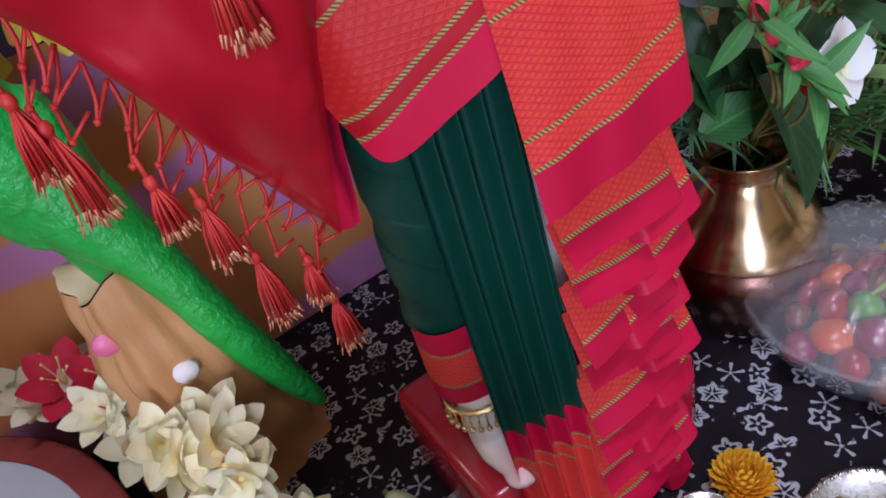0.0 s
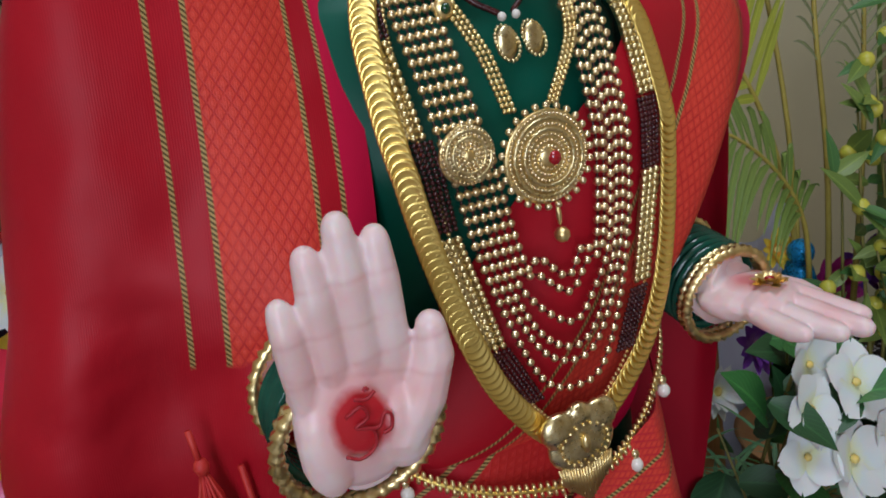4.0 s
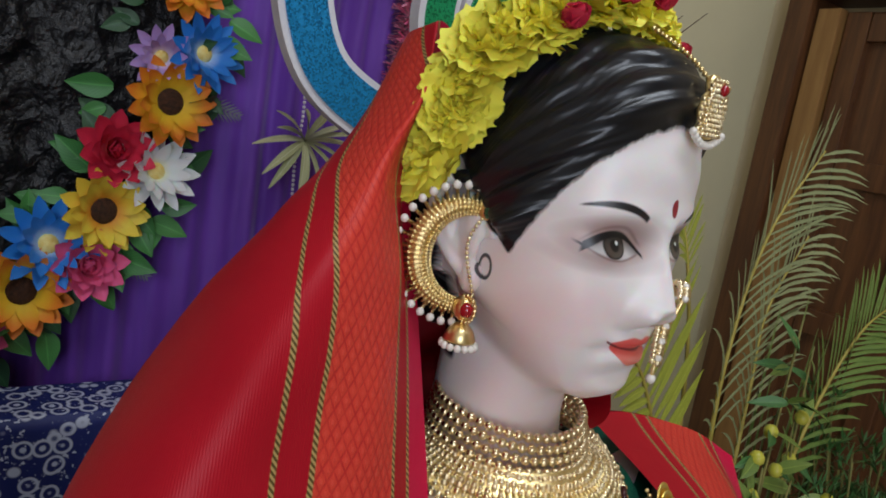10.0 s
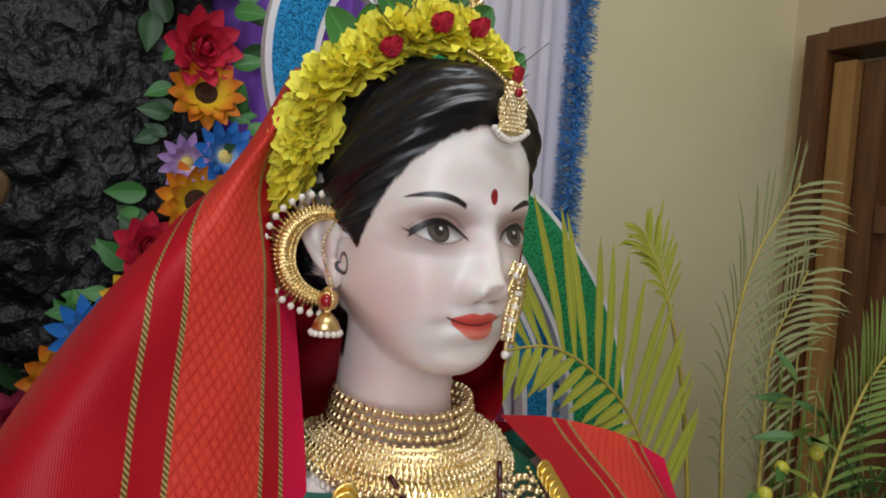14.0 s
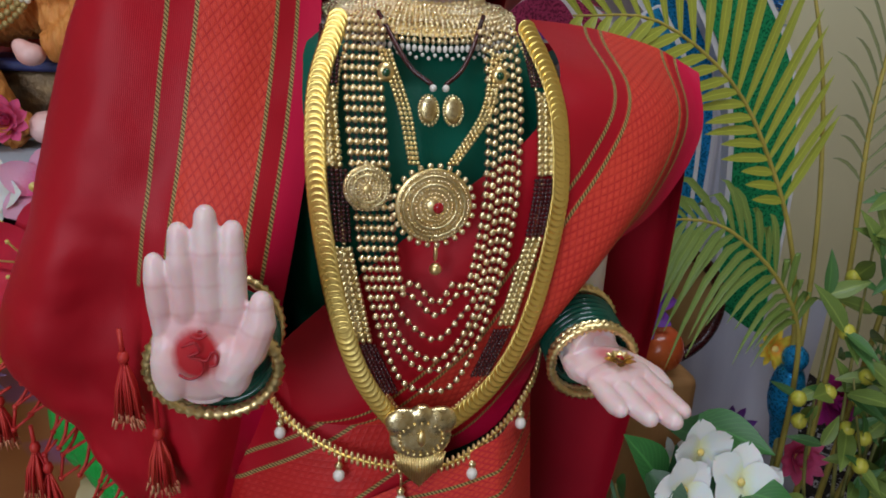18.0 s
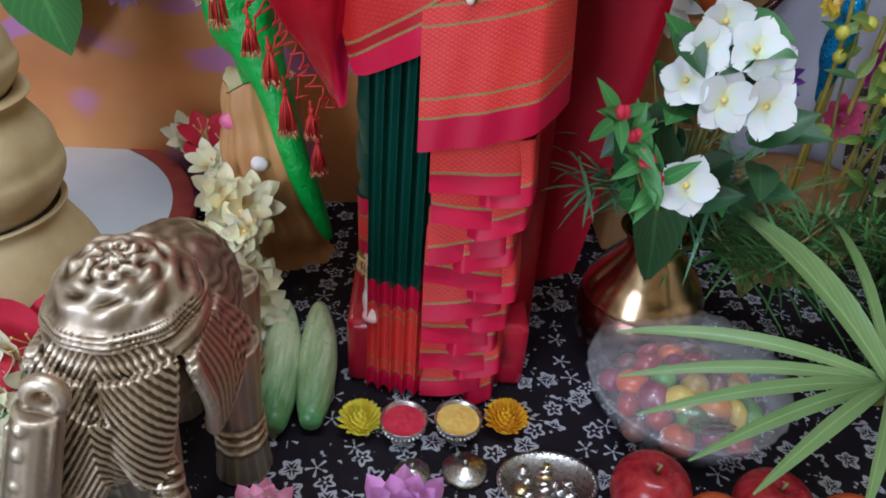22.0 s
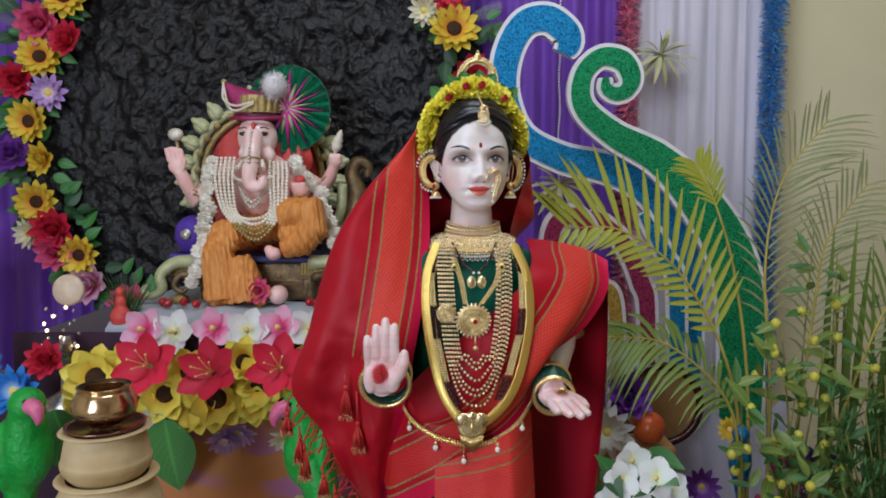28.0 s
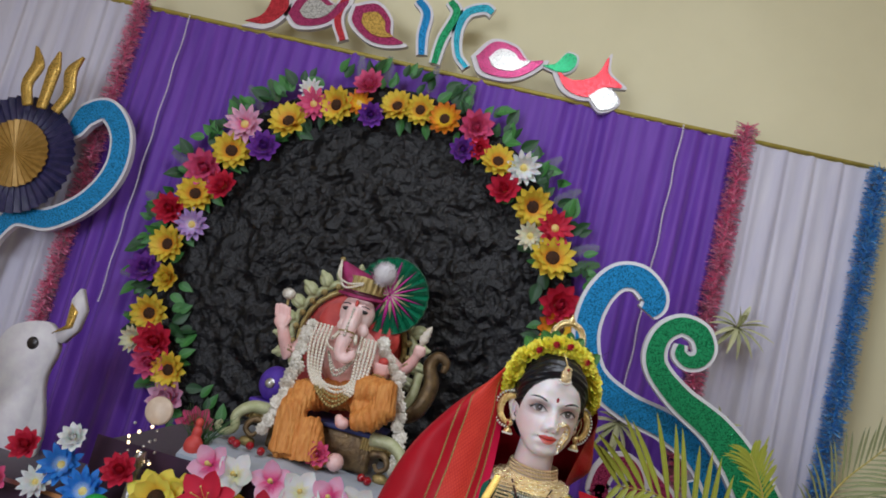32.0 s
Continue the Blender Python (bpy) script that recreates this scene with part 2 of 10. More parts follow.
class Mat:
    def __init__(self, name, colour=(0.5, 0.5, 0.5), rough=0.5, metal=0.0, **more):
        self.mat = bpy.data.materials.new(name)
        self.mat.use_nodes = True
        self.nt = self.mat.node_tree
        self.bsdf = self.nt.nodes["Principled BSDF"]
        self.put("Base Color", (*colour, 1))
        self.put("Roughness", rough)
        self.put("Metallic", metal)
        for k, v in more.items():
            self.put(k.replace("_", " "), v)

    def put(self, socket, value):
        i = self.bsdf.inputs[socket]
        if isinstance(value, S):
            self.nt.links.new(value.sock, i)
        elif hasattr(value, "is_output"):
            self.nt.links.new(value, i)
        else:
            i.default_value = value

    def coord(self, which="Object"):
        return self.nt.nodes.new("ShaderNodeTexCoord").outputs[which]

    def axes(self, which="Object"):
        n = self.nt.nodes.new("ShaderNodeSeparateXYZ")
        self.nt.links.new(self.coord(which), n.inputs[0])
        return [S(self.nt, o) for o in n.outputs]

    def noise(self, scale, detail=4, which="Object", stretch=None, rough=0.55):
        n = self.nt.nodes.new("ShaderNodeTexNoise")
        n.inputs["Scale"].default_value, n.inputs["Detail"].default_value, n.inputs["Roughness"].default_value = scale, detail, rough
        src = self.coord(which)
        if stretch:
            mp = self.nt.nodes.new("ShaderNodeMapping")
            mp.inputs["Scale"].default_value = stretch
            self.nt.links.new(src, mp.inputs[0])
            src = mp.outputs[0]
        self.nt.links.new(src, n.inputs["Vector"])
        return S(self.nt, n.outputs[0])

    def voronoi(self, scale, feature="F1", which="Object", out="Distance", stretch=None):
        n = self.nt.nodes.new("ShaderNodeTexVoronoi")
        n.feature = feature
        n.inputs["Scale"].default_value = scale
        src = self.coord(which)
        if stretch:
            mp = self.nt.nodes.new("ShaderNodeMapping")
            mp.inputs["Scale"].default_value = stretch
            self.nt.links.new(src, mp.inputs[0])
            src = mp.outputs[0]
        self.nt.links.new(src, n.inputs["Vector"])
        return S(self.nt, n.outputs[out]) if out == "Distance" else n.outputs[out]

    def random(self):
        return S(self.nt, self.nt.nodes.new("ShaderNodeObjectInfo").outputs["Random"])

    def island(self):
        return S(self.nt, self.nt.nodes.new("ShaderNodeNewGeometry").outputs["Random Per Island"])

    def mix(self, fac, a, b):
        n = self.nt.nodes.new("ShaderNodeMix")
        n.data_type = "RGBA"
        for k, v in ((0, fac), (6, a), (7, b)):
            if isinstance(v, S):
                self.nt.links.new(v.sock, n.inputs[k])
            elif hasattr(v, "is_output"):
                self.nt.links.new(v, n.inputs[k])
            else:
                n.inputs[k].default_value = (*v, 1) if k else v
        return n.outputs[2]

    def bump(self, height, strength=0.3, dist=0.002):
        n = self.nt.nodes.new("ShaderNodeBump")
        n.inputs["Strength"].default_value, n.inputs["Distance"].default_value = strength, dist
        self.nt.links.new(height.sock, n.inputs["Height"])
        self.nt.links.new(n.outputs[0], self.bsdf.inputs["Normal"])


def varied(name, a, b, scale, rough=0.5, metal=0.0, bump=0.2, bump_scale=None, dist=0.001, which="Object", stretch=None, **more):
    """Two tones mixed by noise, with fine relief."""
    m = Mat(name, a, rough, metal, **more)
    n = m.noise(scale, 5, which, stretch)
    m.put("Base Color", m.mix(n.above(0.5, 0.35), a, b))
    m.put("Roughness", m.noise(scale * 2.3, 3, which) * 0.3 + (rough - 0.15))
    if bump:
        m.bump(m.noise(bump_scale or scale * 8, 4, which, stretch), bump, dist)
    return m.mat

# ---- materials ----
def silk(name, base, glow, bands=(), lines=(), rough=0.45, cell=0.0056, amount=0.75, above=None, hem=0.0):
    """Woven silk; bands of diamond brocade and corded gold lines at these ways from the edge (metres), above a height."""
    m = Mat(name, base, rough, Specular_IOR_Level=0.22)
    u, v, w = m.axes("UV")
    wear = m.noise(9, 4)
    col = m.mix(wear.above(0.5, 0.5), base, tuple(c * 0.74 for c in base))
    if hem:
        col = m.mix(u.below(hem, 0.001), col, CRIMSON)
    p, q = (u + v * 0.62) / cell, (u - v * 0.62) / cell
    cut = (p.frac() - 0.5).abs().above(0.40, 0.10).max((q.frac() - 0.5).abs().above(0.40, 0.10))
    heart = ((p.frac() - 0.5).abs() + (q.frac() - 0.5).abs()).below(0.24, 0.12)
    part_of = None
    if above is not None:
        part_of = (m.axes()[2] + (m.noise(30, 2) - 0.5) * 0.012).above(above, 0.003)
    inside = None
    for a, b in bands:
        k = u.above(a, 0.001) * u.below(b, 0.001)
        inside = k if inside is None else inside.max(k)
    relief = (u * 5200.0).sin() * 0.12
    if inside is not None:
        inside = inside * part_of if part_of is not None else inside
        patch = m.noise(22, 3).above(0.46, 0.5)
        ground = m.mix(patch, tuple(g * 0.72 + c * 0.28 for g, c in zip(glow, base)), glow)
        broken = m.noise(170, 2).above(0.45, 0.35) * 0.75 + 0.25
        woven = m.mix(heart * 0.5 * broken, m.mix(cut * broken * (amount * 0.75), ground, tuple(c * 0.82 for c in base)), tuple(min(1.0, g * 1.12 + 0.02) for g in glow))
        col = m.mix(inside, col, woven)
        relief = relief + (heart - cut) * inside * 0.9
    gold = None
    for a in lines:
        k = (u - a).abs().below(0.0013, 0.0007)
        gold = k if gold is None else gold.max(k)
    if gold is not None:
        gold = gold * part_of if part_of is not None else gold
        cord = ((v + u * 0.8) * 2300.0).sin().above(0.0, 0.9)
        col = m.mix(gold, col, m.mix(cord, (0.10, 0.07, 0.02), (0.46, 0.31, 0.11)))
        relief = relief + gold * cord * 1.2
    m.put("Base Color", col)
    m.bump(relief + m.noise(140, 3) * 0.8 + m.noise(16, 3) * 3.0, 0.22, 0.001)
    return m.mat


RED = (0.46, 0.006, 0.018)
CRIMSON = (0.55, 0.005, 0.048)
ORANGE = (0.66, 0.056, 0.032)
GREEN = (0.003, 0.10, 0.062)
m_veil = silk("red_silk_veil", RED, ORANGE, [(0.031, 0.080)], [0.017, 0.031, 0.080, 0.097], above=0.664, hem=0.017)
m_drape = silk("red_silk_drape", RED, ORANGE, [(0.03, 0.085)], [0.022, 0.034, 0.083, 0.095], hem=0.022)
m_wrap = silk("red_silk_wrap", RED, (0.52, 0.022, 0.018), [(0.030, 0.074)], [0.019, 0.030, 0.074, 0.087], amount=0.3, hem=0.019)
m_panel = silk("brocade_panel", CRIMSON, ORANGE, [(0.033, 0.19)], [0.034, 0.053, 0.122, 0.140], cell=0.0046, amount=0.9)
m_frill = silk("pleat_frill", CRIMSON, ORANGE, [(0.020, 0.07)], [0.019], cell=0.0046)
m_back = silk("red_silk_plain", (0.36, 0.005, 0.018), ORANGE)
m_green = silk("green_silk", GREEN, GREEN, rough=0.38)
m_greenred = silk("red_pleat_border", CRIMSON, ORANGE, [(0.03, 0.135)], [0.03, 0.045, 0.12, 0.135], cell=0.0046)
m_legborder = silk("leg_border_silk", CRIMSON, ORANGE, [(0.02, 0.055)], [0.02, 0.055], cell=0.0046)
m_dgreen = silk("dark_green_silk", (0.003, 0.05, 0.033), GREEN, rough=0.45)
m_tassel = varied("tassel_thread", (0.45, 0.006, 0.012), (0.62, 0.05, 0.03), 160, 0.55, stretch=(1, 1, 0.1))
m_tasselend = varied("tassel_tip", (0.5, 0.09, 0.04), (0.75, 0.42, 0.22), 160, 0.5, stretch=(1, 1, 0.1))


def metal(name, a, b, rough, scale=220, bump=0.3):
    return varied(name, a, b, scale, rough, 1.0, bump, scale * 1.5, 0.0006)


m_gold = metal("gold_plate", (0.96, 0.80, 0.42), (0.84, 0.63, 0.26), 0.33)
m_goldbead = metal("gold_bead", (0.98, 0.86, 0.60), (0.88, 0.70, 0.40), 0.28, 90, 0.1)
m_goldflat = metal("gold_sheet", (0.98, 0.78, 0.26), (0.88, 0.62, 0.15), 0.32, 60, 0.2)
m_goldpale = metal("gold_pale", (0.9, 0.8, 0.5), (0.7, 0.55, 0.25), 0.3, 200)
m_pearl = Mat("pearl", (0.85, 0.8, 0.72), 0.25, 0.0, Coat_Weight=0.5).mat
m_blackbead = varied("black_bead", (0.03, 0.004, 0.006), (0.07, 0.012, 0.012), 90, 0.25)
m_ruby = Mat("ruby_stone", (0.35, 0.004, 0.012), 0.12, 0.0, Coat_Weight=0.6).mat
m_emerald = Mat("green_stone", (0.005, 0.06, 0.02), 0.12, 0.0, Coat_Weight=0.6).mat
m_glass_green = varied("green_glass_bangle", (0.004, 0.045, 0.03), (0.008, 0.08, 0.05), 60, 0.16, bump=0)
m_skin = None


def antique_silver():
    m = Mat("antique_silver", (0.6, 0.56, 0.5), 0.33, 1.0)
    p = m.nt.nodes.new("ShaderNodeNewGeometry").outputs["Pointiness"]
    worn = S(m.nt, p).above(0.50, 0.05)
    m.put("Base Color", m.mix(worn, m.mix(m.noise(14, 4).above(0.5, 0.3), (0.09, 0.06, 0.035), (0.26, 0.19, 0.12)), m.mix(m.noise(30, 3), (0.68, 0.58, 0.44), (0.84, 0.75, 0.61))))
    m.put("Roughness", m.noise(40, 3) * 0.25 + 0.36)
    m.bump(m.noise(160, 4) * 0.4 + m.noise(600, 2) * 0.2, 0.35, 0.001)
    return m.mat


m_antique = antique_silver()
m_brass = metal("brass", (0.74, 0.56, 0.33), (0.56, 0.38, 0.22), 0.2, 18, 0.08)
m_bronze = metal("bronze", (0.36, 0.2, 0.15), (0.2, 0.1, 0.085), 0.24, 14, 0.1)
m_tin = metal("white_metal", (0.72, 0.71, 0.69), (0.45, 0.44, 0.42), 0.3, 150, 0.4)


def plastic_petal(name, inner, outer, edge=0.5, rough=0.55, vary=0.35):
    m = Mat(name, outer, rough, Subsurface_Weight=0.2, Subsurface_Scale=0.012)
    u, v, w = m.axes("UV")
    streak = m.noise(14, 3, "UV", (6, 0.6, 1))
    k = (v + (streak - 0.5) * 0.5).above(edge, 0.45)
    tint = m.mix(m.random() * vary, outer, tuple(c * 0.6 for c in outer))
    m.put("Base Color", m.mix(k, inner, tint))
    m.bump(streak + m.noise(60, 2, "UV", (8, 1, 1)) * 0.4, 0.3, 0.001)
    return m.mat


p_yellow = plastic_petal("petal_sunflower", (0.80, 0.26, 0.015), (0.90, 0.66, 0.06), 0.34)
p_orange = plastic_petal("petal_orange", (0.88, 0.5, 0.02), (0.82, 0.22, 0.015), 0.6)
p_pale = plastic_petal("petal_pale_yellow", (0.95, 0.58, 0.05), (0.98, 0.84, 0.14), 0.40, vary=0.12)
p_red = plastic_petal("petal_red", (0.4, 0.004, 0.02), (0.70, 0.025, 0.07), 0.2)
p_pink = plastic_petal("petal_pink", (0.72, 0.05, 0.22), (0.85, 0.45, 0.62), 0.35)
p_rose = plastic_petal("petal_rose", (0.6, 0.02, 0.12), (0.82, 0.12, 0.28), 0.3)
p_white = plastic_petal("petal_white", (0.86, 0.8, 0.3), (0.86, 0.86, 0.84), 0.12)
p_cream = plastic_petal("petal_cream", (0.82, 0.66, 0.2), (0.88, 0.83, 0.6), 0.2)
p_blue = plastic_petal("petal_blue", (0.5, 0.65, 0.85), (0.03, 0.22, 0.68), 0.25)
p_purple = plastic_petal("petal_purple", (0.6, 0.35, 0.7), (0.22, 0.05, 0.42), 0.25)
p_lilac = plastic_petal("petal_lilac", (0.85, 0.75, 0.85), (0.55, 0.35, 0.7), 0.25)
p_lotus = plastic_petal("petal_lotus", (0.9, 0.72, 0.82), (0.72, 0.3, 0.62), 0.45)
p_lotus2 = plastic_petal("petal_lotus_pink", (0.9, 0.85, 0.75), (0.85, 0.3, 0.45), 0.6)
p_garland = plastic_petal("petal_lemon", (0.98, 0.74, 0.02), (1.0, 0.88, 0.09), 0.10, vary=0.06)
m_seed = varied("flower_centre", (0.02, 0.008, 0.003), (0.09, 0.03, 0.01), 300, 0.8, bump=0.8, dist=0.003)
m_stamen = varied("stamen", (0.75, 0.5, 0.08), (0.85, 0.75, 0.3), 200, 0.6)


def leaf_mat(name, a, b, rough=0.45, wet=0.0):
    m = Mat(name, a, rough, Coat_Weight=wet)
    u, v, w = m.axes("UV")
    rib = (u - 0.5).abs().below(0.035, 0.03)
    veins = ((v * 60.0 - (u - 0.5).abs() * 50.0).sin()).above(0.75, 0.3) * 0.4
    tone = m.mix(m.random() * 0.5 + m.noise(20, 3) * 0.5, a, b)
    m.put("Base Color", m.mix(rib.max(veins) * 0.5, tone, tuple(min(1, c * 1.7) for c in b)))
    m.bump(veins + m.noise(40, 3), 0.25, 0.001)
    return m.mat


l_green = leaf_mat("leaf_green", (0.03, 0.14, 0.035), (0.08, 0.27, 0.06))
l_dark = leaf_mat("leaf_dark", (0.012, 0.05, 0.018), (0.03, 0.1, 0.03))
l_palm = leaf_mat("leaf_palm_yellow", (0.25, 0.28, 0.025), (0.43, 0.45, 0.06), 0.4)
l_palm2 = leaf_mat("leaf_palm_green", (0.09, 0.16, 0.03), (0.22, 0.29, 0.06), 0.4)
l_front = leaf_mat("leaf_palm_front", (0.10, 0.19, 0.06), (0.22, 0.33, 0.12), 0.4)
l_fern = leaf_mat("leaf_fern", (0.03, 0.10, 0.025), (0.085, 0.20, 0.05), 0.5)
l_grey = leaf_mat("leaf_grey_purple", (0.1, 0.11, 0.13), (0.2, 0.2, 0.26), 0.55)
l_variegated = leaf_mat("leaf_variegated", (0.3, 0.34, 0.1), (0.7, 0.68, 0.42), 0.45)
m_stem = varied("plant_stem", (0.12, 0.13, 0.03), (0.28, 0.24, 0.06), 40, 0.6)
m_stemyellow = varied("palm_stem", (0.38, 0.3, 0.05), (0.5, 0.4, 0.08), 30, 0.5)


def glitter(name, a, b, scale=420):
    m = Mat(name, a, 0.3, 0.55)
    cells = m.voronoi(scale, out="Color")
    sp = m.nt.nodes.new("ShaderNodeSeparateColor")
    m.nt.links.new(cells, sp.inputs[0])
    r = S(m.nt, sp.outputs[0])
    m.put("Base Color", m.mix(r.above(0.5, 0.9), tuple(0.55 * x + 0.45 * y for x, y in zip(a, b)), b))
    m.put("Roughness", r * 0.4 + 0.15)
    m.bump(S(m.nt, sp.outputs[1]), 0.6, 0.002)
    return m.mat


g_blue = glitter("glitter_blue", (0.005, 0.09, 0.3), (0.03, 0.38, 0.8))
g_green = glitter("glitter_green", (0.005, 0.12, 0.04), (0.03, 0.45, 0.18))
g_maroon = glitter("glitter_maroon", (0.16, 0.01, 0.05), (0.55, 0.06, 0.2))
g_gold = glitter("glitter_gold", (0.3, 0.16, 0.02), (0.8, 0.52, 0.12))
g_red = glitter("glitter_red", (0.3, 0.01, 0.02), (0.75, 0.06, 0.08))
g_teal = glitter("glitter_teal", (0.01, 0.2, 0.3), (0.05, 0.5, 0.65))
g_white = glitter("glitter_white", (0.42, 0.42, 0.4), (0.66, 0.66, 0.62), 300)
m_foam = varied("white_foam_board", (0.8, 0.78, 0.78), (0.7, 0.66, 0.7), 30, 0.7, bump=0.25)
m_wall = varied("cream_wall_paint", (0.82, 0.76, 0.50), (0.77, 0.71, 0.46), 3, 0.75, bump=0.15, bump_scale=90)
# same cream again, darkened: side-wall shade put into the colour
m_wall_shaded = varied("cream_wall_paint_shaded", (0.7, 0.6, 0.42), (0.64, 0.54, 0.37), 3, 0.75, bump=0.15, bump_scale=90)
m_ceiling = varied("ceiling_paint", (0.72, 0.62, 0.46), (0.66, 0.56, 0.4), 2, 0.8, bump=0.15, bump_scale=70)
m_floor = varied("floor_tile", (0.45, 0.4, 0.34), (0.38, 0.34, 0.29), 5, 0.35, bump=0.1)
m_blacksheet = Mat("black_paper", (0.006, 0.006, 0.007), 0.40, Specular_IOR_Level=0.42)
m_blacksheet.bump(m_blacksheet.voronoi(24) * 0.8 + m_blacksheet.noise(20, 5) * 1.2 + m_blacksheet.noise(70, 3) * 0.25, 1.0, 0.016)
m_blacksheet = m_blacksheet.mat


def cloth(name, a, b, rough=0.6, fold=26, through_light=0.0):
    m = Mat(name, a, rough, Sheen_Weight=0.2)
    f = m.noise(fold, 3, "Object", (1, 1, 0.12))
    m.put("Base Color", m.mix(f.above(0.5, 0.5), a, b))
    m.bump(m.noise(900, 2) * 0.3 + f, 0.25, 0.002)
    return m.mat


m_purple = cloth("purple_cloth", (0.11, 0.025, 0.33), (0.19, 0.055, 0.47))
m_white = cloth("white_net_cloth", (0.56, 0.54, 0.66), (0.68, 0.66, 0.74))
m_greycloth = cloth("grey_blue_cloth", (0.36, 0.42, 0.5), (0.46, 0.5, 0.56))
m_velvet = cloth("dark_purple_velvet", (0.02, 0.006, 0.022), (0.05, 0.012, 0.04), 0.8)
m_chain = Mat("pearl_plastic", (0.82, 0.78, 0.8), 0.3).mat
m_tinselpink = varied("pink_tinsel", (1.0, 0.14, 0.36), (1.0, 0.55, 0.68), 60, 0.3, 0.0, bump=0)
m_tinselblue = varied("blue_tinsel", (0.03, 0.30, 0.75), (0.25, 0.62, 1.0), 60, 0.3, 0.0, bump=0)
m_tinselsilver = varied("silver_tinsel", (0.8, 0.8, 0.8), (0.6, 0.6, 0.62), 60, 0.25, 0.8, bump=0)


def floral_carpet():
    m = Mat("black_floral_cloth", (0.006, 0.005, 0.008), 0.7, Specular_IOR_Level=0.25)
    nt = m.nt
    tc = m.coord()
    flat = nt.nodes.new("ShaderNodeVectorMath")
    flat.operation = "MULTIPLY"
    flat.inputs[1].default_value = (25, 25, 0)
    nt.links.new(tc, flat.inputs[0])
    vo = nt.nodes.new("ShaderNodeTexVoronoi")
    vo.inputs["Scale"].default_value, vo.inputs["Randomness"].default_value = 1.0, 0.75
    nt.links.new(flat.outputs[0], vo.inputs["Vector"])
    sub = nt.nodes.new("ShaderNodeVectorMath")
    sub.operation = "SUBTRACT"
    nt.links.new(flat.outputs[0], sub.inputs[0])
    nt.links.new(vo.outputs["Position"], sub.inputs[1])
    sp = nt.nodes.new("ShaderNodeSeparateXYZ")
    nt.links.new(sub.outputs[0], sp.inputs[0])
    x, y = S(nt, sp.outputs[0]), S(nt, sp.outputs[1])
    sc = nt.nodes.new("ShaderNodeSeparateColor")
    nt.links.new(vo.outputs["Color"], sc.inputs[0])
    rnd, rnd2 = S(nt, sc.outputs[0]), S(nt, sc.outputs[1])
    ang = y.op("ARCTAN2", x) + rnd * 6.0
    r = (x.sq() + y.sq()).op("SQRT")
    rim = (ang * 5.0).op("COSINE") * 0.07 + (rnd2 * 0.1 + 0.2)
    rough_edge = (m.noise(90, 2) - 0.5) * 0.12
    line = (r - rim + rough_edge).abs().below(0.055, 0.03) * rnd.above(0.42, 0.02)
    spokes = (ang * 5.0).op("COSINE").above(0.7, 0.2) * r.below(rim * 1.0, 0.02) * r.above(0.06, 0.02)
    heart = r.below(0.05, 0.02)
    flower = line.max(spokes * (rnd2.above(0.5, 0.02))).max(heart)
    sprig = m.noise(75, 2).above(0.66, 0.03) * m.noise(24, 1).above(0.53, 0.03)
    white = flower.max(sprig) * m.noise(130, 2).above(0.36, 0.1)
    m.put("Base Color", m.mix(white, m.mix(m.noise(40, 3), (0.004, 0.003, 0.006), (0.013, 0.007, 0.013)), (0.44, 0.44, 0.48)))
    m.bump(m.noise(700, 2) + m.noise(12, 3) * 3.0, 0.3, 0.002)
    return m.mat


m_carpet = floral_carpet()
m_clay = varied("cream_clay", (0.70, 0.57, 0.33), (0.46, 0.32, 0.14), 8, 0.6, bump=0.3, bump_scale=80, dist=0.002)
m_matwhite = varied("white_board", (0.7, 0.76, 0.82), (0.62, 0.68, 0.76), 8, 0.5)
m_maroon = varied("maroon_trim", (0.25, 0.03, 0.03), (0.32, 0.06, 0.05), 20, 0.6)
m_parrot = varied("green_figure_paint", (0.01, 0.3, 0.03), (0.02, 0.42, 0.06), 40, 0.4, bump=0.9, bump_scale=110, dist=0.004)
m_beak = varied("pink_figure_paint", (0.62, 0.1, 0.25), (0.75, 0.2, 0.35), 30, 0.4)
m_stump = varied("carved_tan_figure", (0.55, 0.3, 0.12), (0.42, 0.2, 0.07), 18, 0.55, bump=0.7, bump_scale=40, dist=0.004, stretch=(1, 1, 0.3))


def printed_cloth():
    m = Mat("orange_printed_board", (0.55, 0.2, 0.05), 0.55)
    w = m.nt.nodes.new("ShaderNodeTexWave")
    w.wave_type = "RINGS"
    w.inputs["Scale"].default_value, w.inputs["Distortion"].default_value, w.inputs["Detail"].default_value = 3.2, 9, 1
    m.nt.links.new(m.coord(), w.inputs["Vector"])
    k = S(m.nt, w.outputs["Fac"])
    base = m.mix(m.noise(3, 3).above(0.5, 0.3), (0.5, 0.16, 0.04), (0.62, 0.3, 0.1))
    m.put("Base Color", m.mix(k.above(0.72, 0.2) * m.noise(4, 2).above(0.45, 0.1), base, (0.5, 0.2, 0.4)))
    m.bump(m.noise(60, 3), 0.2, 0.002)
    return m.mat


m_print = printed_cloth()


def timber(name, a, b):
    m = Mat(name, a, 0.42, Coat_Weight=0.15)
    g = m.noise(7, 6, "Object", (6, 6, 0.5), 0.65)
    m.put("Base Color", m.mix(g.above(0.5, 0.3), a, b))
    m.bump(m.noise(30, 4, "Object", (8, 8, 0.6)), 0.3, 0.002)
    return m.mat


m_door = timber("brown_door_wood", (0.085, 0.032, 0.012), (0.16, 0.065, 0.022))
m_doorpale = timber("pale_door_wood", (0.3, 0.15, 0.045), (0.4, 0.22, 0.07))


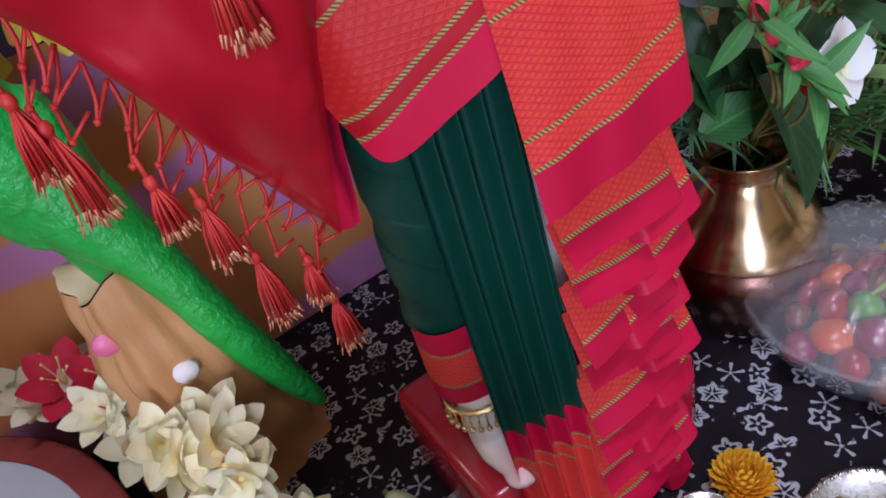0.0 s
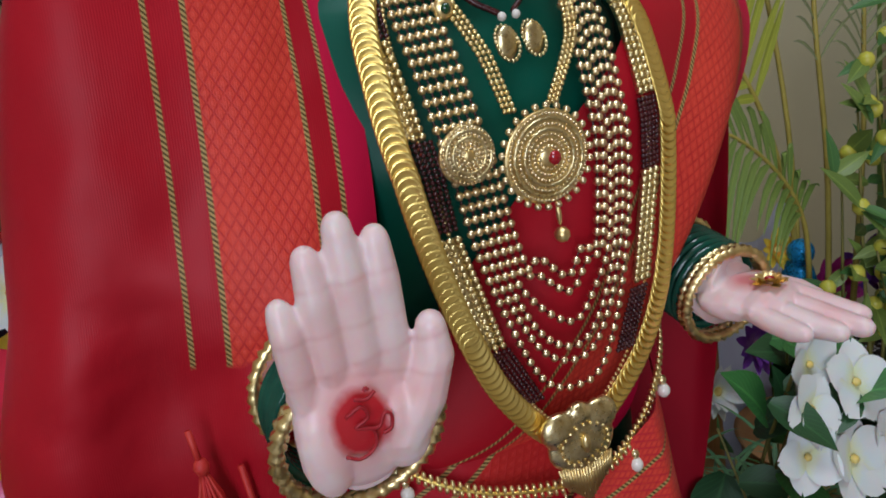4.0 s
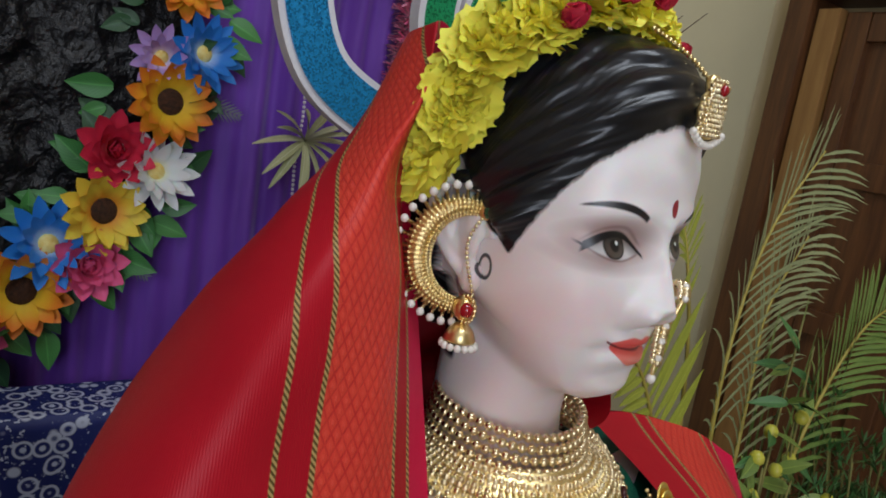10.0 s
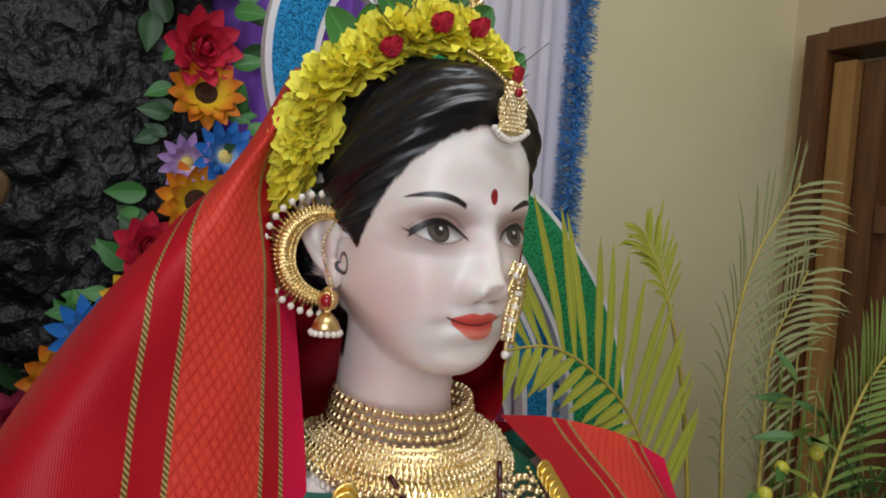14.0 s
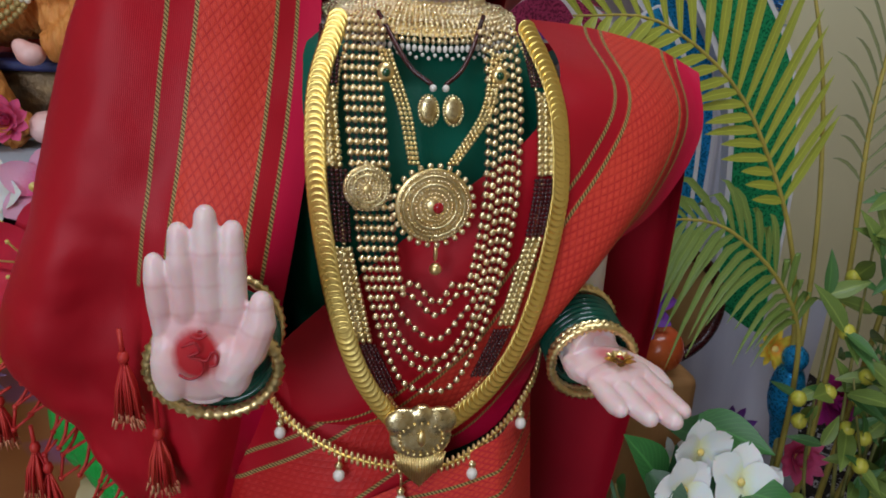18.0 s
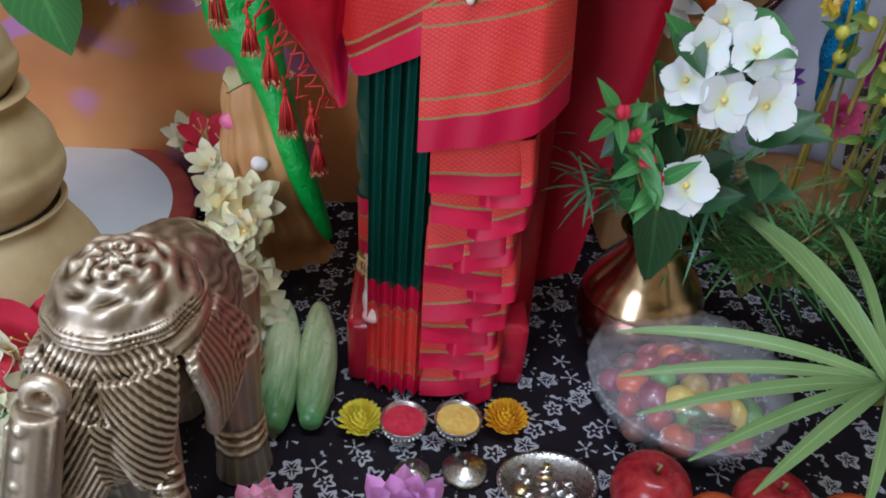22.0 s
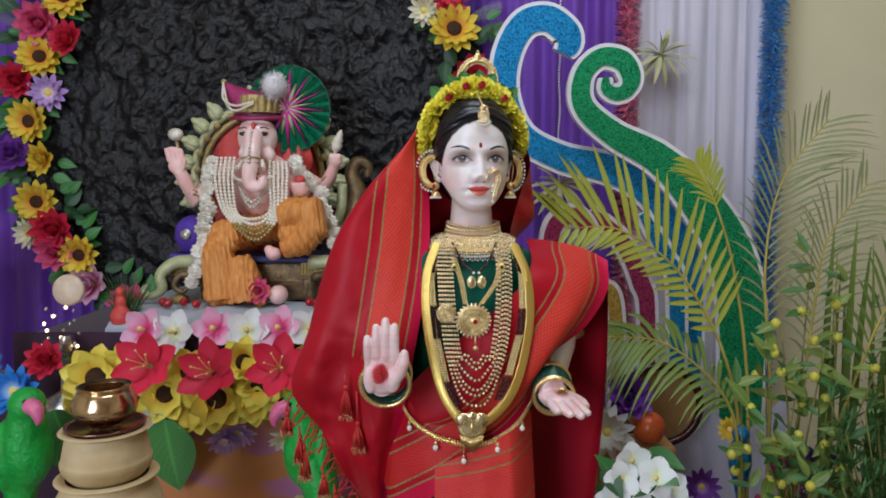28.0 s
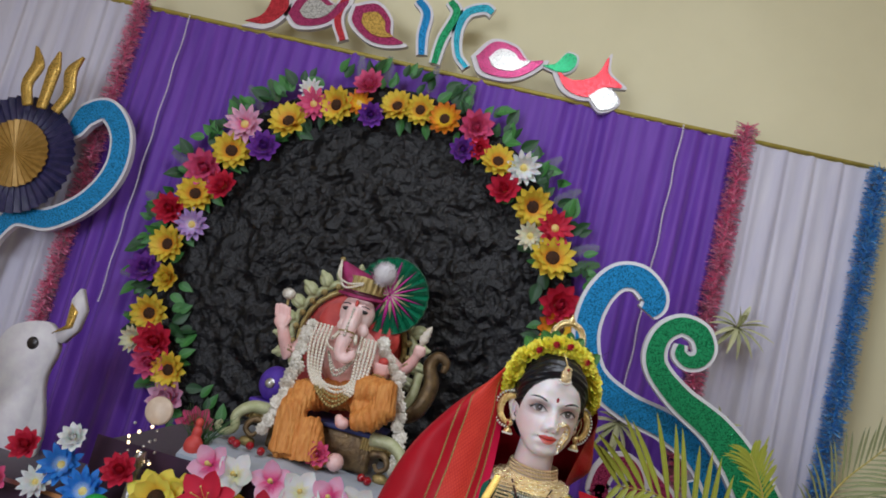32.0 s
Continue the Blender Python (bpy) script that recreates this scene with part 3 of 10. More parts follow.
def figured_cloth():
    m = Mat("navy_white_print", (0.01, 0.02, 0.12), 0.6)
    d = m.voronoi(34)
    ring = (d - 0.42).abs().below(0.07, 0.06).max(d.below(0.16, 0.06))
    m.put("Base Color", m.mix(ring.max(m.noise(120, 2).above(0.64, 0.05)), m.mix(m.noise(8, 3), (0.008, 0.015, 0.10), (0.02, 0.03, 0.18)), (0.55, 0.58, 0.7)))
    m.bump(m.noise(500, 2), 0.2, 0.001)
    return m.mat


m_figured = figured_cloth()


# ---- room ----
WY, WX, FLOOR, CEIL = 1.14, 1.95, -0.45, 2.75


def plane_box(name, c, s, mat, label, category):
    return solo(name, box(c, s), mat, label, category, kind="structure", smooth=False)


plane_box("floor", (-0.4, -1.0, FLOOR - 0.05), (5.2, 4.6, 0.1), m_floor, "plain stone-coloured tiled room floor", "floor")
plane_box("wall_north", (-0.4, WY + 0.06, 1.15), (5.2, 0.12, 3.2), m_wall, "cream-painted wall behind the festival backdrop", "wall")
plane_box("wall_west", (-2.72, -1.0, 1.15), (0.12, 4.2, 3.2), m_wall_shaded, "cream-painted plain side wall", "wall")
plane_box("ceiling", (-0.4, -1.0, CEIL + 0.06), (5.2, 4.6, 0.12), m_ceiling, "pale cream painted ceiling", "ceiling")
# east wall with its doorway, south wall with its open doorway
wall_e = Geo()
wall_e.join(box((WX + 0.06, 1.07, 1.15), (0.12, 0.14, 3.2))).join(box((WX + 0.06, -1.45, 1.15), (0.12, 3.3, 3.2)))
wall_e.join(box((WX + 0.06, 0.6, 2.16), (0.12, 0.8, 1.18))).join(box((WX + 0.3, 0.6, 0.55), (0.06, 1.0, 2.1)))
solo("wall_east", wall_e, m_wall_shaded, "cream-painted side wall with a wooden door", "wall", kind="structure", smooth=False)
wall_s = Geo()
wall_s.join(box((-2.4, -3.16, 1.15), (0.7, 0.12, 3.2))).join(box((0.65, -3.16, 1.15), (3.2, 0.12, 3.2)))
wall_s.join(box((-1.5, -3.16, 2.35), (1.1, 0.12, 0.8)))
solo("wall_south", wall_s, m_wall_shaded, "cream-painted wall with an open doorway", "wall", kind="structure", smooth=False)

# door in the east wall, closed, seen past the palm leaves
door = thing("door_1", "dark brown panelled wooden door with a paler inner strip, closed", "door", (WX, 0.6, FLOOR), kind="structure")
D_H = 2.02
for s in (-1, 1):
    part("jamb", box((0.0, s * 0.405, D_H / 2 + 0.02), (0.17, 0.075, D_H + 0.04), bev=0.006), m_door, door, smooth=False)
part("lintel", box((0.0, 0, D_H + 0.015), (0.175, 0.735, 0.07), bev=0.006), m_door, door, smooth=False)
part("door_strip", box((-0.03, 0.325, D_H / 2 - 0.02), (0.05, 0.07, D_H - 0.06), bev=0.004), m_doorpale, door, "paler worn timber strip", smooth=False)
leafd = part("door_leaf", box((0.02, -0.04, D_H / 2 - 0.02), (0.035, 0.645, D_H - 0.06), bev=0.004), m_door, door, smooth=False)
for y in (-0.33, -0.04, 0.25):
    part("stile", box((-0.01, y, D_H / 2 - 0.02), (0.03, 0.07, D_H - 0.07), bev=0.004), m_door, leafd, smooth=False)
for z in (0.06, 0.55, 1.05, 1.5, 1.92):
    for y in (-0.185, 0.105):
        part("rail", box((-0.01, y, z), (0.028, 0.215, 0.08), bev=0.004), m_door, leafd, smooth=False)

# display table with its floral cloth
table = thing("display_platform", "low display platform under a black cloth printed with white flowers", "platform", kind="structure")


def cloth_top(u, v):
    x, y = -1.9 + 3.1 * u, -0.72 + 1.84 * v
    z = 0.0012 * noise.noise((x * 9, y * 9, 0))
    return x, y, z


part("floral_cloth", grid(cloth_top, 90, 60), m_carpet, table, "black cloth with white floral print")
skirt = grid(lambda u, v: (-1.9 + 3.1 * u, -0.722 - 0.012 * math.sin(u * 90) * v, 0.0 - 0.44 * v), 120, 8)
part("cloth_skirt", skirt, m_carpet, table)
part("platform_body", box((-0.35, 0.2, -0.23), (3.05, 1.78, 0.44)), m_door, table, smooth=False)

# ---- curtain backdrop ----
CY = 1.0
TOP = 1.91


def curtain(name, x0, x1, mat, label, waves, depth, seed):
    rnd = random.Random(seed)
    ph = [(rnd.uniform(0.6, 1.4) * waves * TAU, rnd.uniform(0, TAU), rnd.uniform(0.4, 1)) for k in range(5)]

    def fn(u, v):
        s = sum(a * math.sin(f * u + p + 0.6 * math.sin(v * 3 + p)) for f, p, a in ph) / 2.2
        fade = 0.45 + 0.55 * min(1, (1 - v) * 4)
        return (x0 + (x1 - x0) * u + 0.006 * math.sin(v * 5 + u * 30), CY + depth * s * fade, TOP * v + 0.006 * math.sin(u * waves * 9) * (v > 0.98))
    g = grid(fn, int(waves * 14), 24)
    return solo(name, g, mat, label, "curtain", "backdrop curtains")


curtain("purple_curtain", -1.62, 0.5, m_purple, "gathered purple cloth curtain hung as a backdrop", 30, 0.020, 3)
curtain("white_curtain", 0.5, 0.92, m_white, "gathered sheer white net curtain hung as a backdrop", 7, 0.010, 4)
curtain("white_curtain", -2.3, -1.62, m_white, "gathered sheer white net curtain hung as a backdrop", 10, 0.010, 5)
rod = thing("curtain_rod", "thin pale bamboo rod carrying the backdrop curtains", "rod")
part("pole", tube([(-2.3, CY, TOP + 0.004), (0.95, CY, TOP + 0.004)], 0.008, 8), m_stemyellow, rod)
# cloth band hiding the wall below
for x in (-2.28, 0.93):
    part("post", tube([(x, CY + 0.03, 0), (x, CY + 0.03, TOP)], 0.012, 8), m_stemyellow, rod)


def tinsel(name, x, z0, z1, mats, label, seed, r=0.040, n=7000, y=CY - 0.03):
    rnd = random.Random(seed)
    g = Geo().join(tube([(x, y, z0), (x, y, z1)], 0.003, 5))
    vs, fs, ms = [], [], []
    for k in range(n):
        a, t = rnd.uniform(0, TAU), rnd.random()
        z = z0 + (z1 - z0) * t
        l = r * rnd.uniform(0.6, 1.1)
        d = Vector((math.cos(a), math.sin(a) * 0.7, rnd.uniform(-0.4, 0.4)))
        s = Vector((-d.y, d.x, rnd.uniform(-0.6, 0.6))).normalized() * 0.0019
        p, q = Vector((x, y, z)), Vector((x, y, z)) + d * l
        o = len(vs)
        vs += [tuple(p - s), tuple(p + s), tuple(q + s), tuple(q - s)]
        fs.append((o, o + 1, o + 2, o + 3))
        ms.append(1 if rnd.random() < 0.24 else 0)
    g.add(vs, fs)
    g.m[-len(fs):] = ms
    return solo(name, g, mats, label, "tinsel", "tinsel garlands")


tinsel("tinsel_garland", 0.5, 0.3, 1.95, [m_tinselpink, m_tinselsilver], "fluffy pink tinsel garland hanging over the curtain seam", 7)
tinsel("tinsel_garland", 0.925, 0.3, 1.9, [m_tinselblue, m_tinselsilver], "fluffy blue tinsel garland at the curtain edge", 8, 0.042, 8000)
tinsel("tinsel_garland", -1.62, 0.3, 1.95, [m_tinselpink, m_tinselsilver], "fluffy pink tinsel garland hanging over the curtain seam", 9)


def bead_string(x, z0, z1, y=CY - 0.035):
    g = Geo()
    n = int((z1 - z0) / 0.0085)
    for k in range(n):
        g.join(ball((x + 0.002 * math.sin(k * 0.3), y, z0 + (z1 - z0) * k / n), 0.0036, 6))
    return solo("bead_string", g, m_chain, "string of small white plastic pearls hanging on the curtain", "bead string", "bead strings")


bead_string(0.3, 0.75, TOP)
bead_string(-1.43, 0.87, TOP)

# black crumpled paper disc
RC, RR = (-0.595, 1.12), 0.655


def crumple(u, v):
    a, r = TAU * u, 0.69 * v
    x, z = RC[0] + r * math.cos(a), RC[1] + r * math.sin(a)
    p = Vector((x * 9, z * 9, 0))
    d = abs(noise.noise(p)) * 0.5 + abs(noise.noise(p * 2.3)) * 0.35 + abs(noise.noise(p * 5.1)) * 0.14
    return x, 0.966 - 0.046 * d, max(z, 0.3 + 0.001 * v)


solo("paper_panel", grid(crumple, 220, 110, True), m_blacksheet, "round black panel of crumpled paper behind the seated idol", "panel")

# ---- the mannequin idol: one painted mesh ----
HC = Vector((0.004, -0.0185, 0.0))
HX, HF = Vector((0.9915, 0.13, 0)), Vector((0.13, -0.9915, 0))


def head_at(x, f, z):
    return HC + HX * x + HF * f + Vector((0, 0, z))


def bell(x, s):
    return math.exp(-(x / s) ** 2 / 2)


HZ = [0.800, 0.822, 0.836, 0.850, 0.866, 0.874, 0.879, 0.885, 0.893, 0.905, 0.919, 0.930, 0.945, 0.963, 0.980, 1.000, 1.018, 1.034, 1.046, 1.054, 1.058]
HSIDE = [0.085, 0.056, 0.042, 0.036, 0.0340, 0.0325, 0.0310, 0.0318, 0.0388, 0.0468, 0.0520, 0.0542, 0.0555, 0.0570, 0.0570, 0.0550, 0.0520, 0.0460, 0.0370, 0.0240, 0.0]
HFRONT = [0.055, 0.042, 0.034, 0.031, 0.0300, 0.0315, 0.0395, 0.0515, 0.0635, 0.0678, 0.0705, 0.0705, 0.0720, 0.0730, 0.0760, 0.0785, 0.0760, 0.0670, 0.0530, 0.0330, 0.0]
HBACK = [0.055, 0.048, 0.042, 0.040, 0.0400, 0.0405, 0.0410, 0.0420, 0.0450, 0.0510, 0.0580, 0.0620, 0.0660, 0.0690, 0.0700, 0.0690, 0.0650, 0.0570, 0.0450, 0.0280, 0.0]


FINE = np.linspace(0.78, 1.07, 600)


def softened(values):
    raw = np.interp(FINE, HZ, values)
    k = np.hanning(33)
    return np.convolve(np.pad(raw, 16, mode="edge"), k / k.sum(), mode="valid")


HSIDE, HFRONT, HBACK = softened(HSIDE), softened(HFRONT), softened(HBACK)
HZ = FINE


def face_relief(x, z):
    d = 0.0
    if 0.926 < z < 0.985:
        t = max(0.0, min(1.0, (0.981 - z) / 0.041))
        ridge = 0.0015 + 0.0148 * t ** 1.2
        if z < 0.940:
            ridge *= max(0.0, (z - 0.9275) / 0.0125) ** 0.6
        d += ridge * bell(x, 0.0056 + 0.0018 * t) * min(1, (0.985 - z) / 0.008)
    for s in (-1, 1):
        d += 0.0074 * bell(x - s * 0.0088, 0.0034) * bell(z - 0.9345, 0.0042)
        d -= 0.0068 * bell(x - s * 0.0215, 0.0105) * bell(z - 0.966, 0.0062)
        d += 0.0062 * bell(x - s * 0.027, 0.0095) * bell(z - 0.9628, 0.0050)
        d += 0.0022 * bell(x - s * 0.026, 0.014) * bell(z - 0.9795, 0.0045)
        d += 0.0025 * bell(x - s * 0.031, 0.013) * bell(z - 0.931, 0.015)
        d -= 0.0018 * bell(x - s * 0.0185, 0.004) * bell(z - 0.9165, 0.004)
    d += 0.0050 * bell(x, 0.0095) * bell(z - 0.9215, 0.0030)
    d += 0.0060 * bell(x, 0.0085) * bell(z - 0.9120, 0.0036)
    d -= 0.0030 * bell(x, 0.0120) * bell(z - 0.9172, 0.0012)
    d -= 0.0012 * bell(x, 0.0022) * bell(z - 0.9275, 0.003)
    d -= 0.0030 * bell(x, 0.0110) * bell(z - 0.9035, 0.0035)
    d += 0.0045 * bell(x, 0.0120) * bell(z - 0.8935, 0.0070)
    return d


def hair_edge(z):
    return 0.026 + 0.050 * max(0.0, (z - 0.94) / 0.08) ** 1.25


def head_skin(u, v):
    k = 1 - (1 - v) ** 1.0
    z = 0.80 + (1.058 - 0.80) * k
    a = TAU * (u - 0.5)
    s, fr, bk = np.interp(z, HZ, HSIDE), np.interp(z, HZ, HFRONT), np.interp(z, HZ, HBACK)
    c, sn = math.cos(a), math.sin(a)
    if v > 0.93:
        t = (v - 0.93) / 0.07
        zz = 1.040 + 0.018 * math.sin(t * math.pi / 2)
        s0, f0, b0 = np.interp(1.040, HZ, HSIDE), np.interp(1.040, HZ, HFRONT), np.interp(1.040, HZ, HBACK)
        w = math.cos(t * math.pi / 2)
        z, s, fr, bk = zz, s0 * w, f0 * w, b0 * w
    x = s * math.copysign(abs(sn) ** 0.9, sn)
    flat = float(np.interp(z, [0.86, 0.89, 0.91, 0.99, 1.03], [0.92, 0.74, 0.65, 0.65, 0.87]))
    slim = 1.0 - 0.05 * max(0.0, min(1.0, (z - 0.868) / 0.024))
    f = (fr * abs(c) ** flat) if c > 0 else -bk * abs(c) ** 0.92
    if c > 0 and z < 1.02:
        f += face_relief(x * slim, z) * min(1, c * 2.2)
    low = 0.885 if f < -0.012 else 0.953 + max(0.0, 0.030 - f)
    if z > low and f < hair_edge(z) + 0.002:
        t = max(0.0, min(1.0, (hair_edge(z) + 0.002 - f) / 0.018))
        lift = t * t * (3 - 2 * t) * 0.0078 * min(1, (z - low) / 0.006)
        way = math.atan2(z - 0.94, f + 0.02)
        lift *= 1 + 0.24 * math.sin(11 * way + 34 * z + 22 * abs(x)) + 0.12 * math.sin(26 * way + 3 * math.sin(70 * z) + 40 * x) + 0.10 * math.sin(61 * way + 5 * math.sin(50 * z))
        g = (1 + lift / 0.055)
        x, f = x * g, f * g
        z += lift * 0.6 * max(0, (z - 1.0) / 0.058)
    if z < 0.935:
        w = min(1, max(0, (z - 0.868) / 0.012)) * min(1, (0.935 - z) / 0.03)
        z += 0.42 * max(0.0, 0.055 - f) * w * min(1, (f + 0.05) / 0.04 if f > -0.05 else 0)
    return head_at(x * slim, f, z)


body = grid(head_skin, 240, 250, True)
for s in (-1, 1):
    rim_line = smooth_profile([head_at(s * 0.0523, 0.0205, 0.957), head_at(s * 0.0553, 0.0195, 0.974), head_at(s * 0.0603, 0.0075, 0.983), head_at(s * 0.0648, -0.0065, 0.976), head_at(s * 0.0638, -0.0075, 0.960), head_at(s * 0.0588, 0.0025, 0.944), head_at(s * 0.0543, 0.0115, 0.936)], 24)
    shell = Geo().join(tube(rim_line, 0.0036, 8)).join(ball(head_at(s * 0.0543, 0.0125, 0.937), (0.0055, 0.0065, 0.0085), 12)).join(ball(head_at(s * 0.0553, 0.0055, 0.958), (0.0045, 0.0125, 0.019), 12))
    shell.join(tube(smooth_profile([head_at(s * 0.0568, 0.0135, 0.968), head_at(s * 0.0613, 0.0015, 0.970), head_at(s * 0.0613, -0.0005, 0.956), head_at(s * 0.0568, 0.0065, 0.947)], 12), 0.0026, 8))
    body.join(fuse(shell, 0.0014, 3))
# trunk of the figure under the clothes
trunk = [(0.84, 0.05, -0.052, 0.03), (0.815, 0.10, -0.07, 0.05), (0.78, 0.118, -0.085, 0.05), (0.73, 0.108, -0.104, 0.045), (0.68, 0.098, -0.1, 0.04), (0.62, 0.09, -0.092, 0.045), (0.54, 0.095, -0.09, 0.055), (0.3, 0.09, -0.08, 0.05), (0.01, 0.085, -0.07, 0.045)]


def trunk_at(u, v, grow=0.0):
    z = 0.84 - 0.83 * v
    zs = [t[0] for t in reversed(trunk)]
    w, fr, bk = (np.interp(z, zs, [t[k] for t in reversed(trunk)]) for k in (1, 2, 3))
    a = TAU * u
    c = math.cos(a)
    y = ((fr - grow) * abs(c) ** 0.8) if c > 0 else (bk + grow) * abs(c) ** 0.8
    return (w + grow) * math.copysign(abs(math.sin(a)) ** 0.8, math.sin(a)), y - 0.005, z


body.join(grid(trunk_at, 48, 40, True))


def palm_form(side, wrist):
    """An open palm standing on its wrist, facing -y; the thumb towards side in x."""
    g = Geo()
    g.join(ball((0, 0, 0.030), (0.0285, 0.0105, 0.034), 20))
    g.join(ball((0, 0.002, 0.048), (0.028, 0.0095, 0.018), 16))
    g.join(ball((side * 0.017, -0.004, 0.022), (0.014, 0.010, 0.022), 14))
    g.join(ball((-side * 0.017, -0.003, 0.022), (0.012, 0.009, 0.024), 14))
    g.join(tube([(0, 0.004, 0.012), wrist], [0.021, 0.019], 16))
    for k, (x, tip) in enumerate(((-0.0205, 0.093), (-0.0070, 0.111), (0.0070, 0.121), (0.0203, 0.112))):
        x, lean = side * x, side * (-0.0012, -0.0004, 0.0004, 0.0012)[k]
        r = (0.0068, 0.0075, 0.0078, 0.0076)[k]
        g.join(tube([(x * 0.95, 0.001, 0.045), (x, -0.001, 0.062), (x + lean * 0.5, -0.002, 0.062 + (tip - 0.062) * 0.55), (x + lean, -0.001, tip - r * 0.7)], [r * 1.05, r * 1.08, r * 1.04, r * 0.82], 12))
        g.join(ball((x + lean, -0.001, tip - r * 0.8), (r * 0.82, r * 0.78, r * 0.95), 12))
    g.join(tube([(side * 0.016, -0.003, 0.016), (side * 0.029, -0.006, 0.034), (side * 0.036, -0.007, 0.052), (side * 0.0365, -0.007, 0.063)], [0.0115, 0.0105, 0.0092, 0.007], 12))
    g.join(ball((side * 0.0365, -0.007, 0.064), (0.007, 0.007, 0.008), 12))
    return fuse(g, 0.0013, 5)


PALM_A = pose(-0.127, -0.200, 0.638, 4, 0, 0) @ Matrix.Scale(0.88, 4)
body.join(palm_form(1, (0, 0.03, 0.008)), PALM_A)
PALM_B = pose(0.122, -0.116, 0.6160, 99, 0, 17) @ Matrix.Diagonal((0.92, 0.92, 0.74, 1.0))
body.join(palm_form(1, (0, 0.004, -0.012)), PALM_B)
body.join(tube([(-0.127, -0.19, 0.648), (-0.128, -0.12, 0.65), (-0.135, -0.05, 0.672), (-0.14, -0.01, 0.74), (-0.11, 0.0, 0.80)], [0.019, 0.023, 0.028, 0.032, 0.035], 16))
body.join(tube([(0.125, -0.124, 0.610), (0.1275, -0.068, 0.621), (0.15, -0.008, 0.66), (0.155, 0.0, 0.74), (0.11, 0.0, 0.80)], [0.021, 0.022, 0.026, 0.032, 0.035], 16))
# foot showing under the hem, standing on the stool
body.join(fuse(Geo().join(ball((-0.098, -0.082, 0.120), (0.020, 0.040, 0.015), 14)).join(ball((-0.100, -0.112, 0.115), (0.017, 0.014, 0.009), 10)).join(tube([(-0.096, -0.066, 0.122), (-0.094, -0.058, 0.22)], [0.020, 0.022], 12)), 0.003, 4))

# sign painted on the raised palm: thin raised strokes
for pts in (((-0.006, 0.046), (0.001, 0.049), (0.003, 0.043), (-0.003, 0.040), (0.004, 0.037), (0.004, 0.029), (-0.003, 0.025), (-0.009, 0.028)),
            ((0.002, 0.038), (0.007, 0.037), (0.010, 0.042), (0.013, 0.040), (0.012, 0.034), (0.008, 0.033)),
            ((-0.001, 0.053), (0.004, 0.0515), (0.008, 0.054)), ((0.0035, 0.0555), (0.0045, 0.0565), (0.0055, 0.0555))):
    line = [PALM_A @ Vector((x, -0.0118 - 0.0015 * math.cos(x * 90), z)) for x, z in ((p.x, p.z) for p in smooth_profile([(a - 0.002, 0, b - 0.006) for a, b in pts], 24))]
    body.join(tube(line, 0.0007, 6), None, 1)


